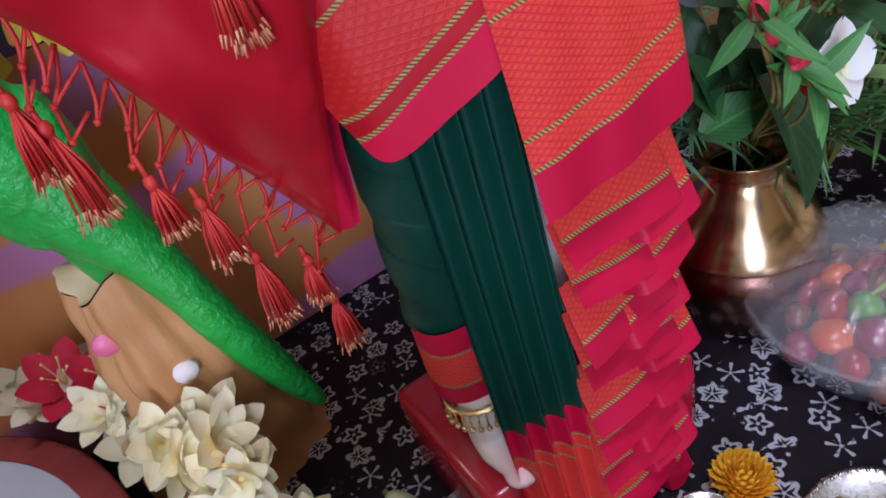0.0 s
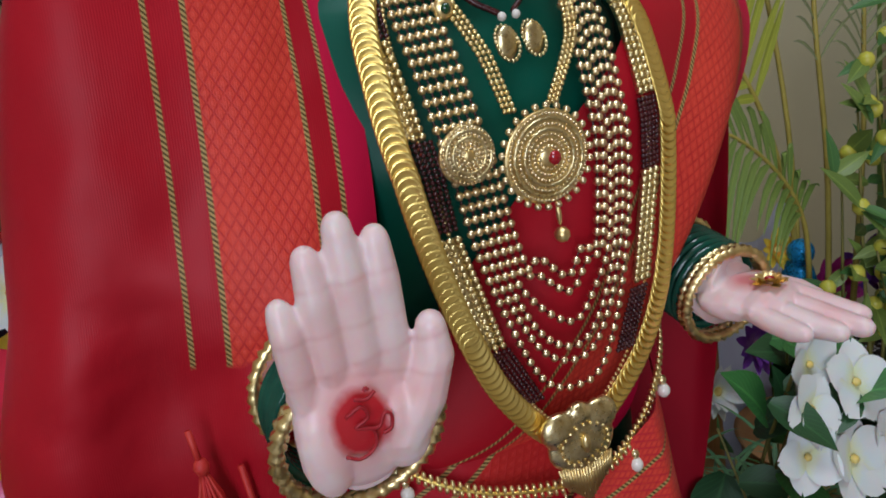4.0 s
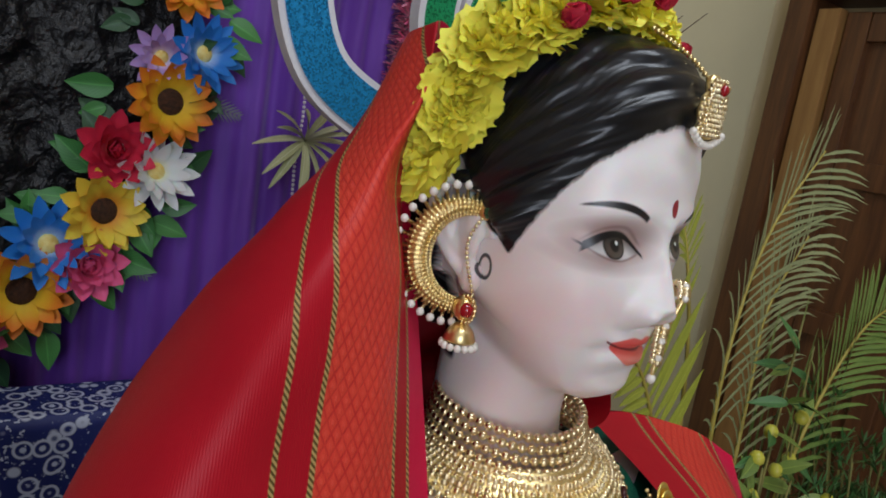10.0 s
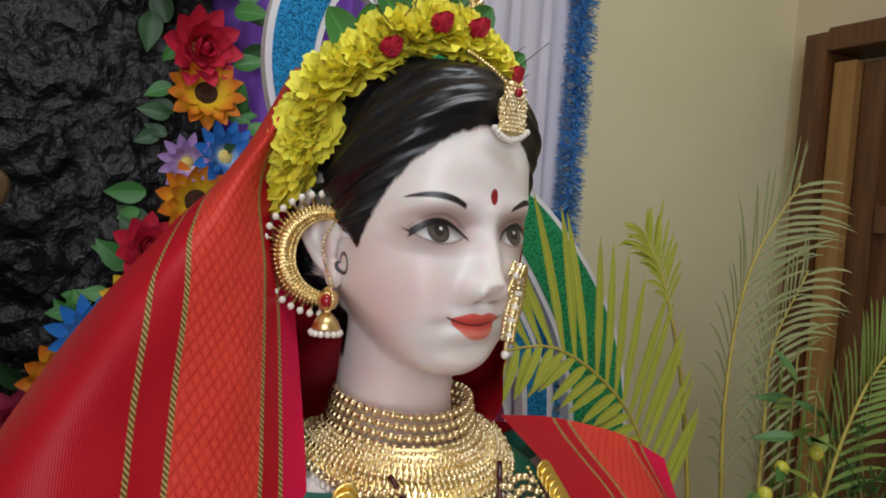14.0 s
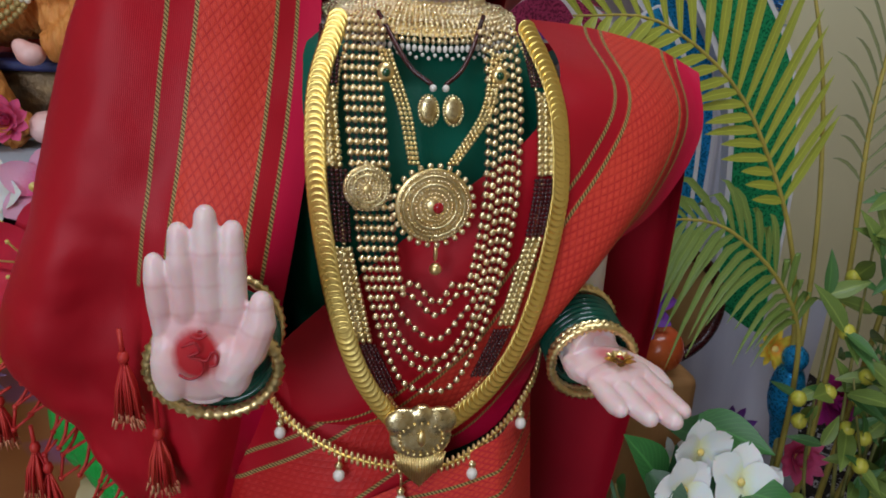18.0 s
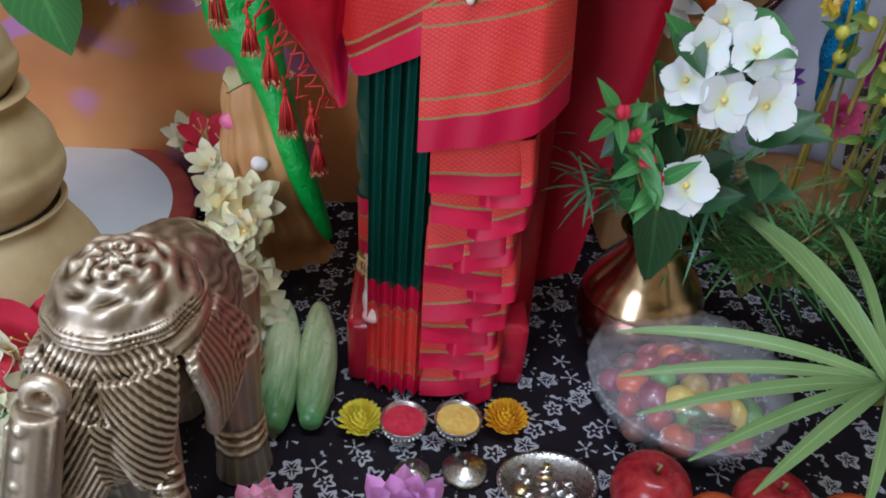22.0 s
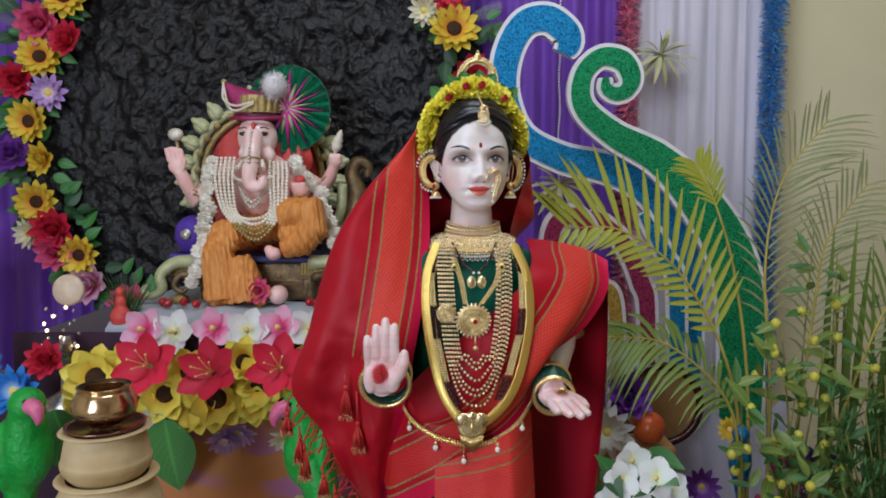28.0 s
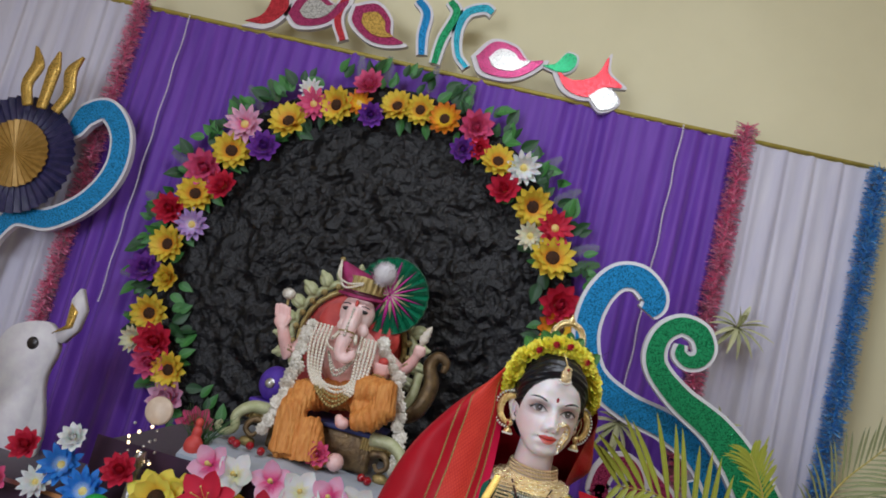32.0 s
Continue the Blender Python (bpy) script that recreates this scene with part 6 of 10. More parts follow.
bl2 = PALM_B @ Vector((0.0, 0.0125, 0.046))
rg = thing("finger_ornament", "small gold flower ornament with a red stone on the palm", "ornament", tuple(bl2))
part("petals", bloom(9, 0.009, 0.006, 0.2, 0.4, 0.002, 2, 4), m_gold, rg)
part("gem", ball((0, 0, 0.003), (0.003, 0.003, 0.002), 8), m_ruby, rg)


def ruffled(n, ln, layers):
    """A flower of broad petals with wavy rounded tips."""
    g = Geo()
    for lay in range(layers):
        l = ln * 0.74 ** lay
        for k in range(n):
            pg = grid(lambda u, v: ((u - 0.5) * l * 1.0 * (0.25 + 0.75 * min(1, 1.6 * v)) * (1 if v < 0.99 else 0.72), l * v * (1 - 0.10 * (2 * u - 1) ** 2 - 0.05 * math.cos(u * 19) * (v > 0.9)), l * (0.16 * v * v + 0.07 * v * math.sin(u * 9.4 + k * 2 + lay))), 8, 5)
            g.join(pg, Matrix.Rotation(TAU * (k + 0.5 * (lay % 2)) / n, 4, "Z") @ Matrix.Translation((0, 0.001, 0.0014 * lay)) @ Matrix.Rotation(radians(10 + 26 * lay + 7 * math.sin(k * 2.7)), 4, "X"))
    return g


ruffle = ruffled(6, 0.0215, 3)
ruffle_mesh = ruffle.mesh("flower", p_garland)
rnd = random.Random(11)
arc = smooth_profile([head_at(-0.0694, -0.0180, 0.985), head_at(-0.0676, -0.0060, 1.01), head_at(-0.0534, 0.0060, 1.04), head_at(-0.0267, 0.0200, 1.064), head_at(0.0000, 0.0220, 1.072), head_at(0.0285, 0.0200, 1.064), head_at(0.0570, 0.0060, 1.040), head_at(0.0712, -0.0040, 1.012), head_at(0.0748, -0.0180, 0.985)], 26)
for i, p in enumerate(arc):
    for q in range(2):
        n = (p - head_at(0, -0.01, 0.985)).normalized() + HF * rnd.uniform(0.1, 1.1) + Vector((rnd.uniform(-0.3, 0.3), 0, rnd.uniform(-0.25, 0.25)))
        m = Matrix.Translation(p + n.normalized() * rnd.uniform(0.0, 0.007)) @ n.to_track_quat("Z", "Y").to_matrix().to_4x4() @ Matrix.Rotation(rnd.uniform(0, 6), 4, "Z") @ Matrix.Scale(rnd.uniform(0.8, 1.1), 4)
        part("flower", ruffle_mesh, None, garland, m=m)
rose = bloom(5, 0.0105, 0.0115, 0.9, 0.5, 0.0005, 4, 40, 30, 0.8)
rose_mesh = rose.mesh("rose", p_red)
leaf_g = petal(0.029, 0.020, 0.22, 0.35, 0.3, 6, 8)
leaf_mesh = leaf_g.mesh("leaf", l_green)
for i in (8, 11, 14, 18):
    p = arc[i]
    n = (HF * 1.0 + Vector((0, 0, 0.5))).normalized()
    part("rose", rose_mesh, None, garland, "small red rose", m=Matrix.Translation(p + n * 0.017 - Vector((0, 0, 0.004))) @ n.to_track_quat("Z", "Y").to_matrix().to_4x4())
    for d in (-1, 0, 1):
        m = Matrix.Translation(p + Vector((d * 0.006, 0.002, 0.004))) @ Matrix.Rotation(radians(d * 40), 4, "Y") @ Matrix.Rotation(radians(80), 4, "X")
        part("leaf", leaf_mesh, None, garland, "green leaf", m=m)
for k in range(16):
    p = arc[rnd.randrange(5, 21)]
    d = Vector((rnd.uniform(-0.7, 0.9), rnd.uniform(-0.5, 0.1), rnd.uniform(0.2, 0.9))).normalized()
    part("bristle", tube([p, p + d * rnd.uniform(0.03, 0.055)], [0.0005, 0.0002], 4), m_blackbead, garland, "thin wire bristle")

crown = thing("crown", "arched gold crown piece studded with beads behind the garland", "crown")
cpts = []
for k in range(29):
    a = radians(-25 + 230 * k / 28)
    cpts.append(head_at(0.008 + 0.027 * math.cos(a), 0.008, 1.090 + 0.030 * math.sin(a)))
part("arch", tube(cpts, 0.0035, 8, flat=0.7), m_gold, crown)
stud_mesh = ball((0, 0, 0), 0.0026, 8).mesh("stud", m_goldbead)
small_stud = ball((0, 0, 0), 0.0018, 8).mesh("stud", m_goldbead)
for k, p in enumerate(cpts):
    d = (p - head_at(0.008, 0.008, 1.088)).normalized()
    part("stud", stud_mesh, None, crown, m=Matrix.Translation(p + d * 0.005))
    part("stud", small_stud, None, crown, m=Matrix.Translation(p + HF * 0.003))
    part("stud", small_stud, None, crown, m=Matrix.Translation(p - d * 0.0042))
part("finial", Geo().join(ball(head_at(0.008, 0.008, 1.125), (0.006, 0.004, 0.0075), 12)).join(ball(head_at(0.008, 0.008, 1.134), 0.0028, 8)), m_gold, crown)

# anklet
ank = thing("anklet", "gold bell anklet above the foot", "anklet")
part("band", torus((0, 0, 0), 0.027, 0.0025, seg=48, knobs=24, depth=0.3).moved(pose(-0.095, -0.060, 0.172, 84, 0, 0)), m_gold, ank)
g = Geo()
for k in range(26):
    a = TAU * k / 26
    g.join(tube([(-0.095 + 0.028 * math.cos(a), -0.060 + 0.028 * math.sin(a), 0.170), (-0.095 + 0.029 * math.cos(a), -0.060 + 0.029 * math.sin(a), 0.158)], 0.001, 5)).join(ball((-0.095 + 0.029 * math.cos(a), -0.060 + 0.029 * math.sin(a), 0.155), 0.0028, 6))
part("bell_fringe", g, m_goldpale, ank)


# tassels along the veil hem
def tassel(parent, p, length, knot=0.014, seed=0):
    r = random.Random(seed)
    p = Vector(p)
    t = part("tassel", tube([p, p + Vector((0.001, 0, -knot))], 0.0016, 6), m_tassel, parent, "red thread tassel")
    q = p + Vector((0.001, 0, -knot))
    body_g = ball(q, (0.004, 0.004, 0.005), 8)
    tips = Geo()
    for k in range(54):
        a, s = r.uniform(0, TAU), r.uniform(0.1, 1)
        e = q + Vector((math.cos(a) * 0.011 * s, math.sin(a) * 0.009 * s, -length * r.uniform(0.85, 1.05)))
        mid = (q + e) / 2 + Vector((math.cos(a) * 0.002, math.sin(a) * 0.002, 0))
        body_g.join(tube([q, mid, e], [0.0009, 0.0008, 0.0006], 4))
        tips.join(tube([e, e + Vector((math.cos(a) * 0.002, 0, -0.006))], [0.0008, 0.0005], 4))
    part("thread_skirt", body_g, m_tassel, t)
    part("thread_tip", tips, m_tasselend, t)


hem = smooth_profile([(-0.279, -0.055, 0.605), (-0.236, -0.055, 0.53), (-0.192, -0.045, 0.445), (-0.148, -0.045, 0.362)], 60)
net = Geo()
for i in range(0, 60, 3):
    a, b = hem[i], hem[min(i + 3, 60)]
    low = (a + b) / 2 + Vector((-0.012 + 0.006 * math.sin(i * 2.7), -0.003 - 0.006 * math.sin(i * 1.3), -0.014 + 0.007 * math.sin(i * 4.1)))
    net.join(tube(smooth_profile([a, a * 0.4 + low * 0.6 + Vector((0.002, 0, 0)), low], 6), 0.0013, 5)).join(tube(smooth_profile([b, b * 0.4 + low * 0.6, low], 6), 0.0013, 5)).join(ball(low, 0.0022, 6))
    if i % 6 == 0 and i + 6 <= 60:
        c2 = (hem[min(i + 3, 60)] + hem[min(i + 6, 60)]) / 2 + Vector((-0.012, -0.003, -0.016))
        l2 = (low + c2) / 2 + Vector((-0.008, -0.002, -0.014))
        net.join(tube([low, l2], 0.0012, 5)).join(tube([c2, l2], 0.0012, 5)).join(ball(l2, 0.0024, 6))
part("knotted_fringe", net, m_tassel, sari, "knotted red thread netting along the hem")
for k, i in enumerate((2, 9, 17, 26, 35, 44, 52, 58)):
    tassel(sari, hem[i] + Vector((-0.016 + 0.006 * math.sin(k * 2.3), -0.005, -0.024 - 0.006 * (k % 2))), 0.030 + 0.010 * (k % 3), 0.012 + 0.006 * (k % 2), k)
tassel(sari, (-0.190, -0.115, 0.640), 0.045, 0.02, 20)
tassel(sari, (-0.172, -0.118, 0.615), 0.040, 0.05, 21)

# ---- flower wreath round the black panel ----
def facing(p, n, spin=0.0, size=1.0):
    """A pose at p whose z looks along n."""
    return Matrix.Translation(p) @ Vector(n).to_track_quat("Z", "Y").to_matrix().to_4x4() @ Matrix.Rotation(spin, 4, "Z") @ Matrix.Scale(size, 4)


dome = lathe([(0.0, 0.006), (0.006, 0.0055), (0.0105, 0.0035), (0.0125, 0.0), (0.0, -0.001)], 18)
dome_s = lathe([(0.0, 0.004), (0.004, 0.0035), (0.006, 0.001), (0.006, 0.0), (0.0, -0.001)], 12)
KINDS = {
    "sunflower": (bloom(13, 0.032, 0.016, 0.12, 0.25, 0.008, 2, 10, 8, 0.92), dome, m_seed),
    "daisy": (bloom(12, 0.026, 0.010, 0.15, 0.2, 0.003, 2, 12, 9, 0.8), dome_s, m_stamen),
    "dahlia": (bloom(10, 0.026, 0.015, 0.35, 0.3, 0.002, 4, 10, 13, 0.8), dome_s, m_stamen),
}
MESHES = {k: (v[0], v[1].mesh("flower_centre", v[2])) for k, v in KINDS.items()}
PETALS = {}


def flower_mesh(kind, mat):
    key = (kind, mat.name)
    if key not in PETALS:
        PETALS[key] = MESHES[kind][0].mesh("flower", mat)
    return PETALS[key], MESHES[kind][1]


def flower(parent, kind, mat, m, label=""):
    a, b = flower_mesh(kind, mat)
    f = part("flower", a, None, parent, label, m=m)
    part("flower_centre", b, None, f, m=Matrix.Translation((0, 0, 0.002)))
    return f


def leaf_shape(length, width, curl=0.15):
    def fn(u, v):
        s = (u - 0.5) * 2
        w = width / 2 * math.sin(math.pi * (0.04 + 0.96 * v) ** 0.75) * (0.0 if v == 1 else 1)
        return s * w, length * v, -curl * length * v * v + 0.25 * abs(s) * w
    return grid(fn, 4, 8)


LEAF = leaf_shape(0.055, 0.032)
leaf_big = LEAF.mesh("leaf", l_green)
leaf_dk = LEAF.mesh("leaf", l_dark)


def frond_geo(n, length, leaflet, width, droop=0.15, wide=1.0, lean=55):
    """A feathered leaf along +y with n leaflets a side."""
    stem = [Vector((0, length * t, -droop * length * t * t)) for t in [k / 10 for k in range(11)]]
    g = tube(stem, [0.0016 * (length / 0.2) * (1.1 - t / 11) for t in range(11)], 5, 1)
    for k in range(n):
        t = 0.12 + 0.86 * k / (n - 1)
        p = Vector((0, length * t, -droop * length * t * t))
        l = leaflet * (math.sin(math.pi * (0.15 + 0.8 * t)) ** 0.6) * wide
        for s in (-1, 1):
            a = radians(lean - 25 * t)
            d = Vector((s * math.sin(a), math.cos(a), 0.12))
            q = Vector((0, 0, -1))
            w = d.cross(Vector((0, 0, 1))).normalized() * width / 2
            pts = [p + d * l * x + q * l * 0.28 * x * x for x in (0, 0.3, 0.65, 1.0)]
            ws = (0.5, 1.0, 0.75, 0.05)
            o = []
            us = []
            for i, c in enumerate(pts):
                o += [tuple(c - w * ws[i] + Vector((0, 0, 0.1 * width))), tuple(c), tuple(c + w * ws[i] + Vector((0, 0, 0.1 * width)))]
                us += [(0.0, i / 3), (0.5, i / 3), (1.0, i / 3)]
            fs = []
            for i in range(3):
                b = 3 * i
                fs += [(b, b + 1, b + 4, b + 3), (b + 1, b + 2, b + 5, b + 4)]
            g.add(o, fs, 0, us)
    return g


spray_grey = frond_geo(12, 0.10, 0.03, 0.004, 0.1).mesh("fern_spray", [l_grey, m_stem])
spray_green = frond_geo(10, 0.09, 0.03, 0.007, 0.15).mesh("fern_spray", [l_fern, m_stem])

wreath = thing("flower_wreath", "round wreath of artificial sunflowers, dahlias and leaves", "wreath")
rnd = random.Random(5)


def on_ring(deg, r=0.0, y=0.93):
    a = radians(deg)
    return Vector((RC[0] + (RR + r) * math.cos(a), y, RC[1] + (RR + r) * math.sin(a)))


# angle (0 right, 90 top), kind, petals, radial shift, size
MAIN = [(23, "sunflower", p_yellow, -0.02, 1.35), (39, "sunflower", p_yellow, -0.03, 1.2), (56, "sunflower", p_yellow, -0.04, 1.05), (77, "sunflower", p_orange, -0.03, 1.05), (85, "sunflower", p_yellow, -0.03, 1.0), (92, "sunflower", p_yellow, -0.04, 1.05), (111, "sunflower", p_yellow, -0.04, 1.15), (127, "sunflower", p_yellow, -0.05, 1.25), (147, "sunflower", p_yellow, -0.03, 1.2), (164, "sunflower", p_yellow, -0.03, 1.15), (181, "sunflower", p_yellow, -0.02, 1.15), (191, "dahlia", p_yellow, -0.04, 1.0), (201, "sunflower", p_yellow, 0.02, 1.15), (218, "sunflower", p_yellow, -0.01, 1.1), (101, "dahlia", p_rose, 0.02, 1.1), (100, "dahlia", p_purple, -0.08, 0.9), (118, "daisy", p_rose, -0.02, 1.1), (68, "dahlia", p_rose, 0.0, 1.2), (67, "dahlia", p_purple, -0.09, 0.9), (63, "dahlia", p_red, -0.05, 0.8), (50, "daisy", p_white, 0.01, 1.1), (48, "dahlia", p_red, -0.08, 1.1), (31, "daisy", p_red, 0.01, 1.2), (31, "daisy", p_cream, -0.07, 0.9), (10, "dahlia", p_red, -0.01, 1.4), (139, "daisy", p_pink, 0.01, 1.3), (138, "dahlia", p_purple, -0.09, 1.1), (156, "dahlia", p_rose, 0.0, 1.3), (157, "dahlia", p_red, -0.1, 1.1), (171, "dahlia", p_red, 0.02, 1.1), (173, "daisy", p_lilac, -0.07, 1.1), (189, "dahlia", p_purple, 0.04, 1.1), (209, "dahlia", p_red, 0.01, 1.3), (207, "daisy", p_cream, 0.08, 0.9), (214, "dahlia", p_rose, 0.04, 1.1), (225, "dahlia", p_pink, 0.03, 1.3), (118, "daisy", p_white, 0.03, 0.8), (104, "daisy", p_orange, -0.04, 0.9), (3, "sunflower", p_orange, 0, 1.2), (-6, "daisy", p_blue, 0.04, 1.25), (-8, "daisy", p_lilac, -0.02, 1.0), (-13.6, "sunflower", p_orange, 0.01, 1.3), (-23, "dahlia", p_red, -0.035, 1.2), (-23, "daisy", p_white, 0.035, 1.3), (-31, "sunflower", p_yellow, 0, 1.25), (-39, "daisy", p_blue, -0.025, 1.4), (-38, "dahlia", p_rose, 0.035, 1.2), (-45.6, "sunflower", p_orange, 0, 1.3), (-54, "dahlia", p_rose, 0, 1.2), (-62, "daisy", p_purple, 0, 1.2), (236, "dahlia", p_rose, 0, 1.3)]
for deg, kind, mat, r, size in MAIN:
    p = on_ring(deg, r, 0.925 - 0.012 * rnd.random())
    n = Vector((rnd.uniform(-0.25, 0.25), -1, rnd.uniform(-0.2, 0.3)))
    flower(wreath, kind, mat, facing(p, n, rnd.uniform(0, 6), size * (1.45 if kind == "sunflower" else 1.9)))
for k in range(300):
    deg = rnd.uniform(-62, 242)
    r = rnd.choice((rnd.uniform(-0.10, -0.03), rnd.uniform(0.02, 0.11), rnd.uniform(0.02, 0.11)))
    out = Vector((math.cos(radians(deg)), -0.25, math.sin(radians(deg)))) * (1 if r > 0 else -1)
    d = (out + Vector((rnd.uniform(-0.9, 0.9), rnd.uniform(-0.4, 0.2), rnd.uniform(-0.9, 0.9)))).normalized()
    up = Vector((rnd.uniform(-0.5, 0.5), -1, rnd.uniform(-0.3, 0.5)))
    x = d.cross(up).normalized()
    m = Matrix.Translation(on_ring(deg, r * 0.75, 0.935)) @ Matrix((x, d, x.cross(d))).transposed().to_4x4() @ Matrix.Scale(rnd.uniform(0.75, 1.3), 4)
    part("leaf", leaf_big if rnd.random() < 0.55 else leaf_dk, None, wreath, m=m)
for deg in (20, 24, 38, 47, 75, 85, 97, 104, 128, 133, 158, 170, 190, 218, -12, -35):
    d = Vector((math.cos(radians(deg)), -0.15, math.sin(radians(deg)))).normalized()
    x = d.cross(Vector((0, -1, 0))).normalized()
    m = Matrix.Translation(on_ring(deg, 0.03, 0.945)) @ Matrix((x, d, x.cross(d))).transposed().to_4x4()
    part("fern_spray", spray_grey if rnd.random() < 0.7 else spray_green, None, wreath, m=m)

# ---- idol platform ----
platform = thing("idol_platform", "raised platform with grey cloth top and dark velvet front", "platform")
part("velvet_front", grid(lambda u, v: (-1.0 + 0.80 * u, 0.40 - 0.006 * math.sin(u * 60) * v, 0.60 - 0.6 * v), 80, 10), m_velvet, platform, "dark purple velvet cloth")
part("body", box((-0.60, 0.66, 0.29), (0.80, 0.5, 0.58)), m_velvet, platform, smooth=False)
part("grey_top", grid(lambda u, v: (-0.80 + 0.52 * u, 0.415 + 0.46 * v, 0.635 + 0.004 * math.sin(u * 17) * math.sin(v * 9) - 0.03 * max(0, 0.12 - v) / 0.12), 40, 20), m_greycloth, platform, "crumpled grey-blue cloth")
part("top_edge", grid(lambda u, v: (-0.80 + 0.52 * u, 0.413 - 0.003 * math.sin(u * 40), 0.606 - 0.05 * v), 60, 4), m_greycloth, platform)
nst = thing("cloth_stand", "stand draped with navy cloth printed in white flowers", "stand")
part("drape", grid(lambda u, v: (-0.195 + 0.235 * u, 0.82 - 0.012 * math.sin(u * 23) * max(0, v - 0.3) + (0.12 * (0.3 - v) / 0.3 if v < 0.3 else 0), 0.485 if v < 0.3 else 0.485 - 0.48 * (v - 0.3) / 0.7), 60, 30), m_figured, nst)
part("body", box((-0.078, 0.885, 0.24), (0.22, 0.10, 0.48)), m_velvet, nst, smooth=False)
hib = bloom(5, 0.042, 0.036, 0.28, 0.25, 0.003, 1, 8)
hib_pink, hib_white, hib_red = hib.mesh("flower", p_pink), hib.mesh("flower", p_white), hib.mesh("flower", p_red)
stem_c = tube([(0, 0, 0), (0, 0, 0.02)], [0.002, 0.004], 6).join(ball((0, 0, 0.022), 0.0055, 8)).mesh("flower_centre", m_stamen)


def loose_flower(name, label, mesh, centre, m, group=""):
    f = part(name, mesh, None, None, "", m=m)
    tagged(f, label, "flower", group)
    if centre:
        part("flower_centre", centre, None, f)
    return f


for x, mesh, lab in ((-0.70, hib_pink, "pink artificial hibiscus flower"), (-0.635, hib_white, "white artificial hibiscus flower"), (-0.545, hib_pink, "pink artificial hibiscus flower"), (-0.475, hib_white, "white artificial hibiscus flower"), (-0.40, hib_pink, "pink artificial hibiscus flower"), (-0.335, hib_white, "white artificial hibiscus flower")):
    loose_flower("hibiscus", lab + " on the platform edge", mesh, stem_c, facing((x, 0.392, 0.602 + rnd.uniform(-0.008, 0.008)), (rnd.uniform(-0.3, 0.3), -1, 0.35), rnd.uniform(0, 6), 1.2), "platform flowers")

# sunflower and lily swag in front of the platform
swag = thing("flower_swag", "swag of artificial sunflowers and red lilies before the platform", "garland")
lily_red = bloom(6, 0.06, 0.040, 0.3, 0.35, 0.004, 1, 18).mesh("flower", p_red)
stam = Geo()
for k in range(5):
    a = TAU * k / 5
    stam.join(tube(smooth_profile([(0, 0, 0), (0.006 * math.cos(a), 0.006 * math.sin(a), 0.03), (0.016 * math.cos(a), 0.016 * math.sin(a), 0.058)], 6), 0.001, 4)).join(ball((0.016 * math.cos(a), 0.016 * math.sin(a), 0.058), 0.0022, 6))
stamen_mesh = stam.mesh("stamen", m_stamen)
big_sun = bloom(8, 0.046, 0.036, 0.2, 0.3, 0.010, 2, 12, 8, 0.9)
big_sun_mesh = big_sun.mesh("flower", p_pale)
big_dome = lathe([(0.0, 0.008), (0.009, 0.007), (0.016, 0.004), (0.018, 0.0), (0.0, -0.001)], 20).mesh("flower_centre", m_seed)
for x, z, s in ((-0.769, 0.522, 1.1), (-0.625, 0.488, 0.95), (-0.516, 0.479, 1.1), (-0.426, 0.512, 1.0), (-0.44, 0.47, 0.8), (-0.79, 0.47, 0.8), (-0.33, 0.48, 0.9), (-0.22, 0.5, 0.9), (-0.12, 0.49, 0.9), (-0.70, 0.545, 0.9), (-0.575, 0.535, 0.9), (-0.46, 0.555, 0.85), (-0.35, 0.535, 0.9), (-0.68, 0.47, 0.8), (-0.56, 0.45, 0.8)):
    f = part("flower", big_sun_mesh, None, swag, "pale yellow sunflower", m=facing((x, 0.305, z), (rnd.uniform(-0.3, 0.3), -1, rnd.uniform(-0.1, 0.4)), rnd.uniform(0, 6), s * 1.2))
    part("flower_centre", big_dome, None, f, m=Matrix.Translation((0, 0, 0.004)))
for x, z in ((-0.644, 0.555), (-0.514, 0.54), (-0.375, 0.55), (-0.25, 0.55)):
    f = part("flower", lily_red, None, swag, "red lily", m=facing((x, 0.272, z), (rnd.uniform(-0.2, 0.2), -1.0, 0.45), rnd.uniform(0, 6), 1.2))
    part("stamen", stamen_mesh, None, f)
for x, z, mt in ((-0.50, 0.395, p_lilac), (-0.47, 0.41, p_lilac), (-0.37, 0.40, p_cream), (-0.66, 0.44, p_white)):
    flower(swag, "daisy", mt, facing((x, 0.29, z), (0.1, -0.8, -0.5), rnd.uniform(0, 6), 1.4))
for k in range(34):
    d = Vector((rnd.uniform(-1, 1), rnd.uniform(-0.6, 0), rnd.uniform(-1, 0.6))).normalized()
    x = d.cross(Vector((0, -1, 0.3))).normalized()
    m = Matrix.Translation((rnd.uniform(-0.8, -0.15), 0.33, rnd.uniform(0.44, 0.56))) @ Matrix((x, d, x.cross(d))).transposed().to_4x4() @ Matrix.Scale(rnd.uniform(0.8, 1.5), 4)
    part("leaf", leaf_big if k % 2 else leaf_dk, None, swag, m=m)
big_leaf = leaf_shape(0.17, 0.12, 0.1).mesh("leaf", l_green)
for x, z, a in ((-0.62, 0.44, 175), (-0.85, 0.46, 165)):
    part("leaf", big_leaf, None, swag, "large broad green leaf", m=Matrix.Translation((x, 0.28, z)) @ Matrix.Rotation(radians(a), 4, "Y") @ Matrix.Rotation(radians(85), 4, "X"))

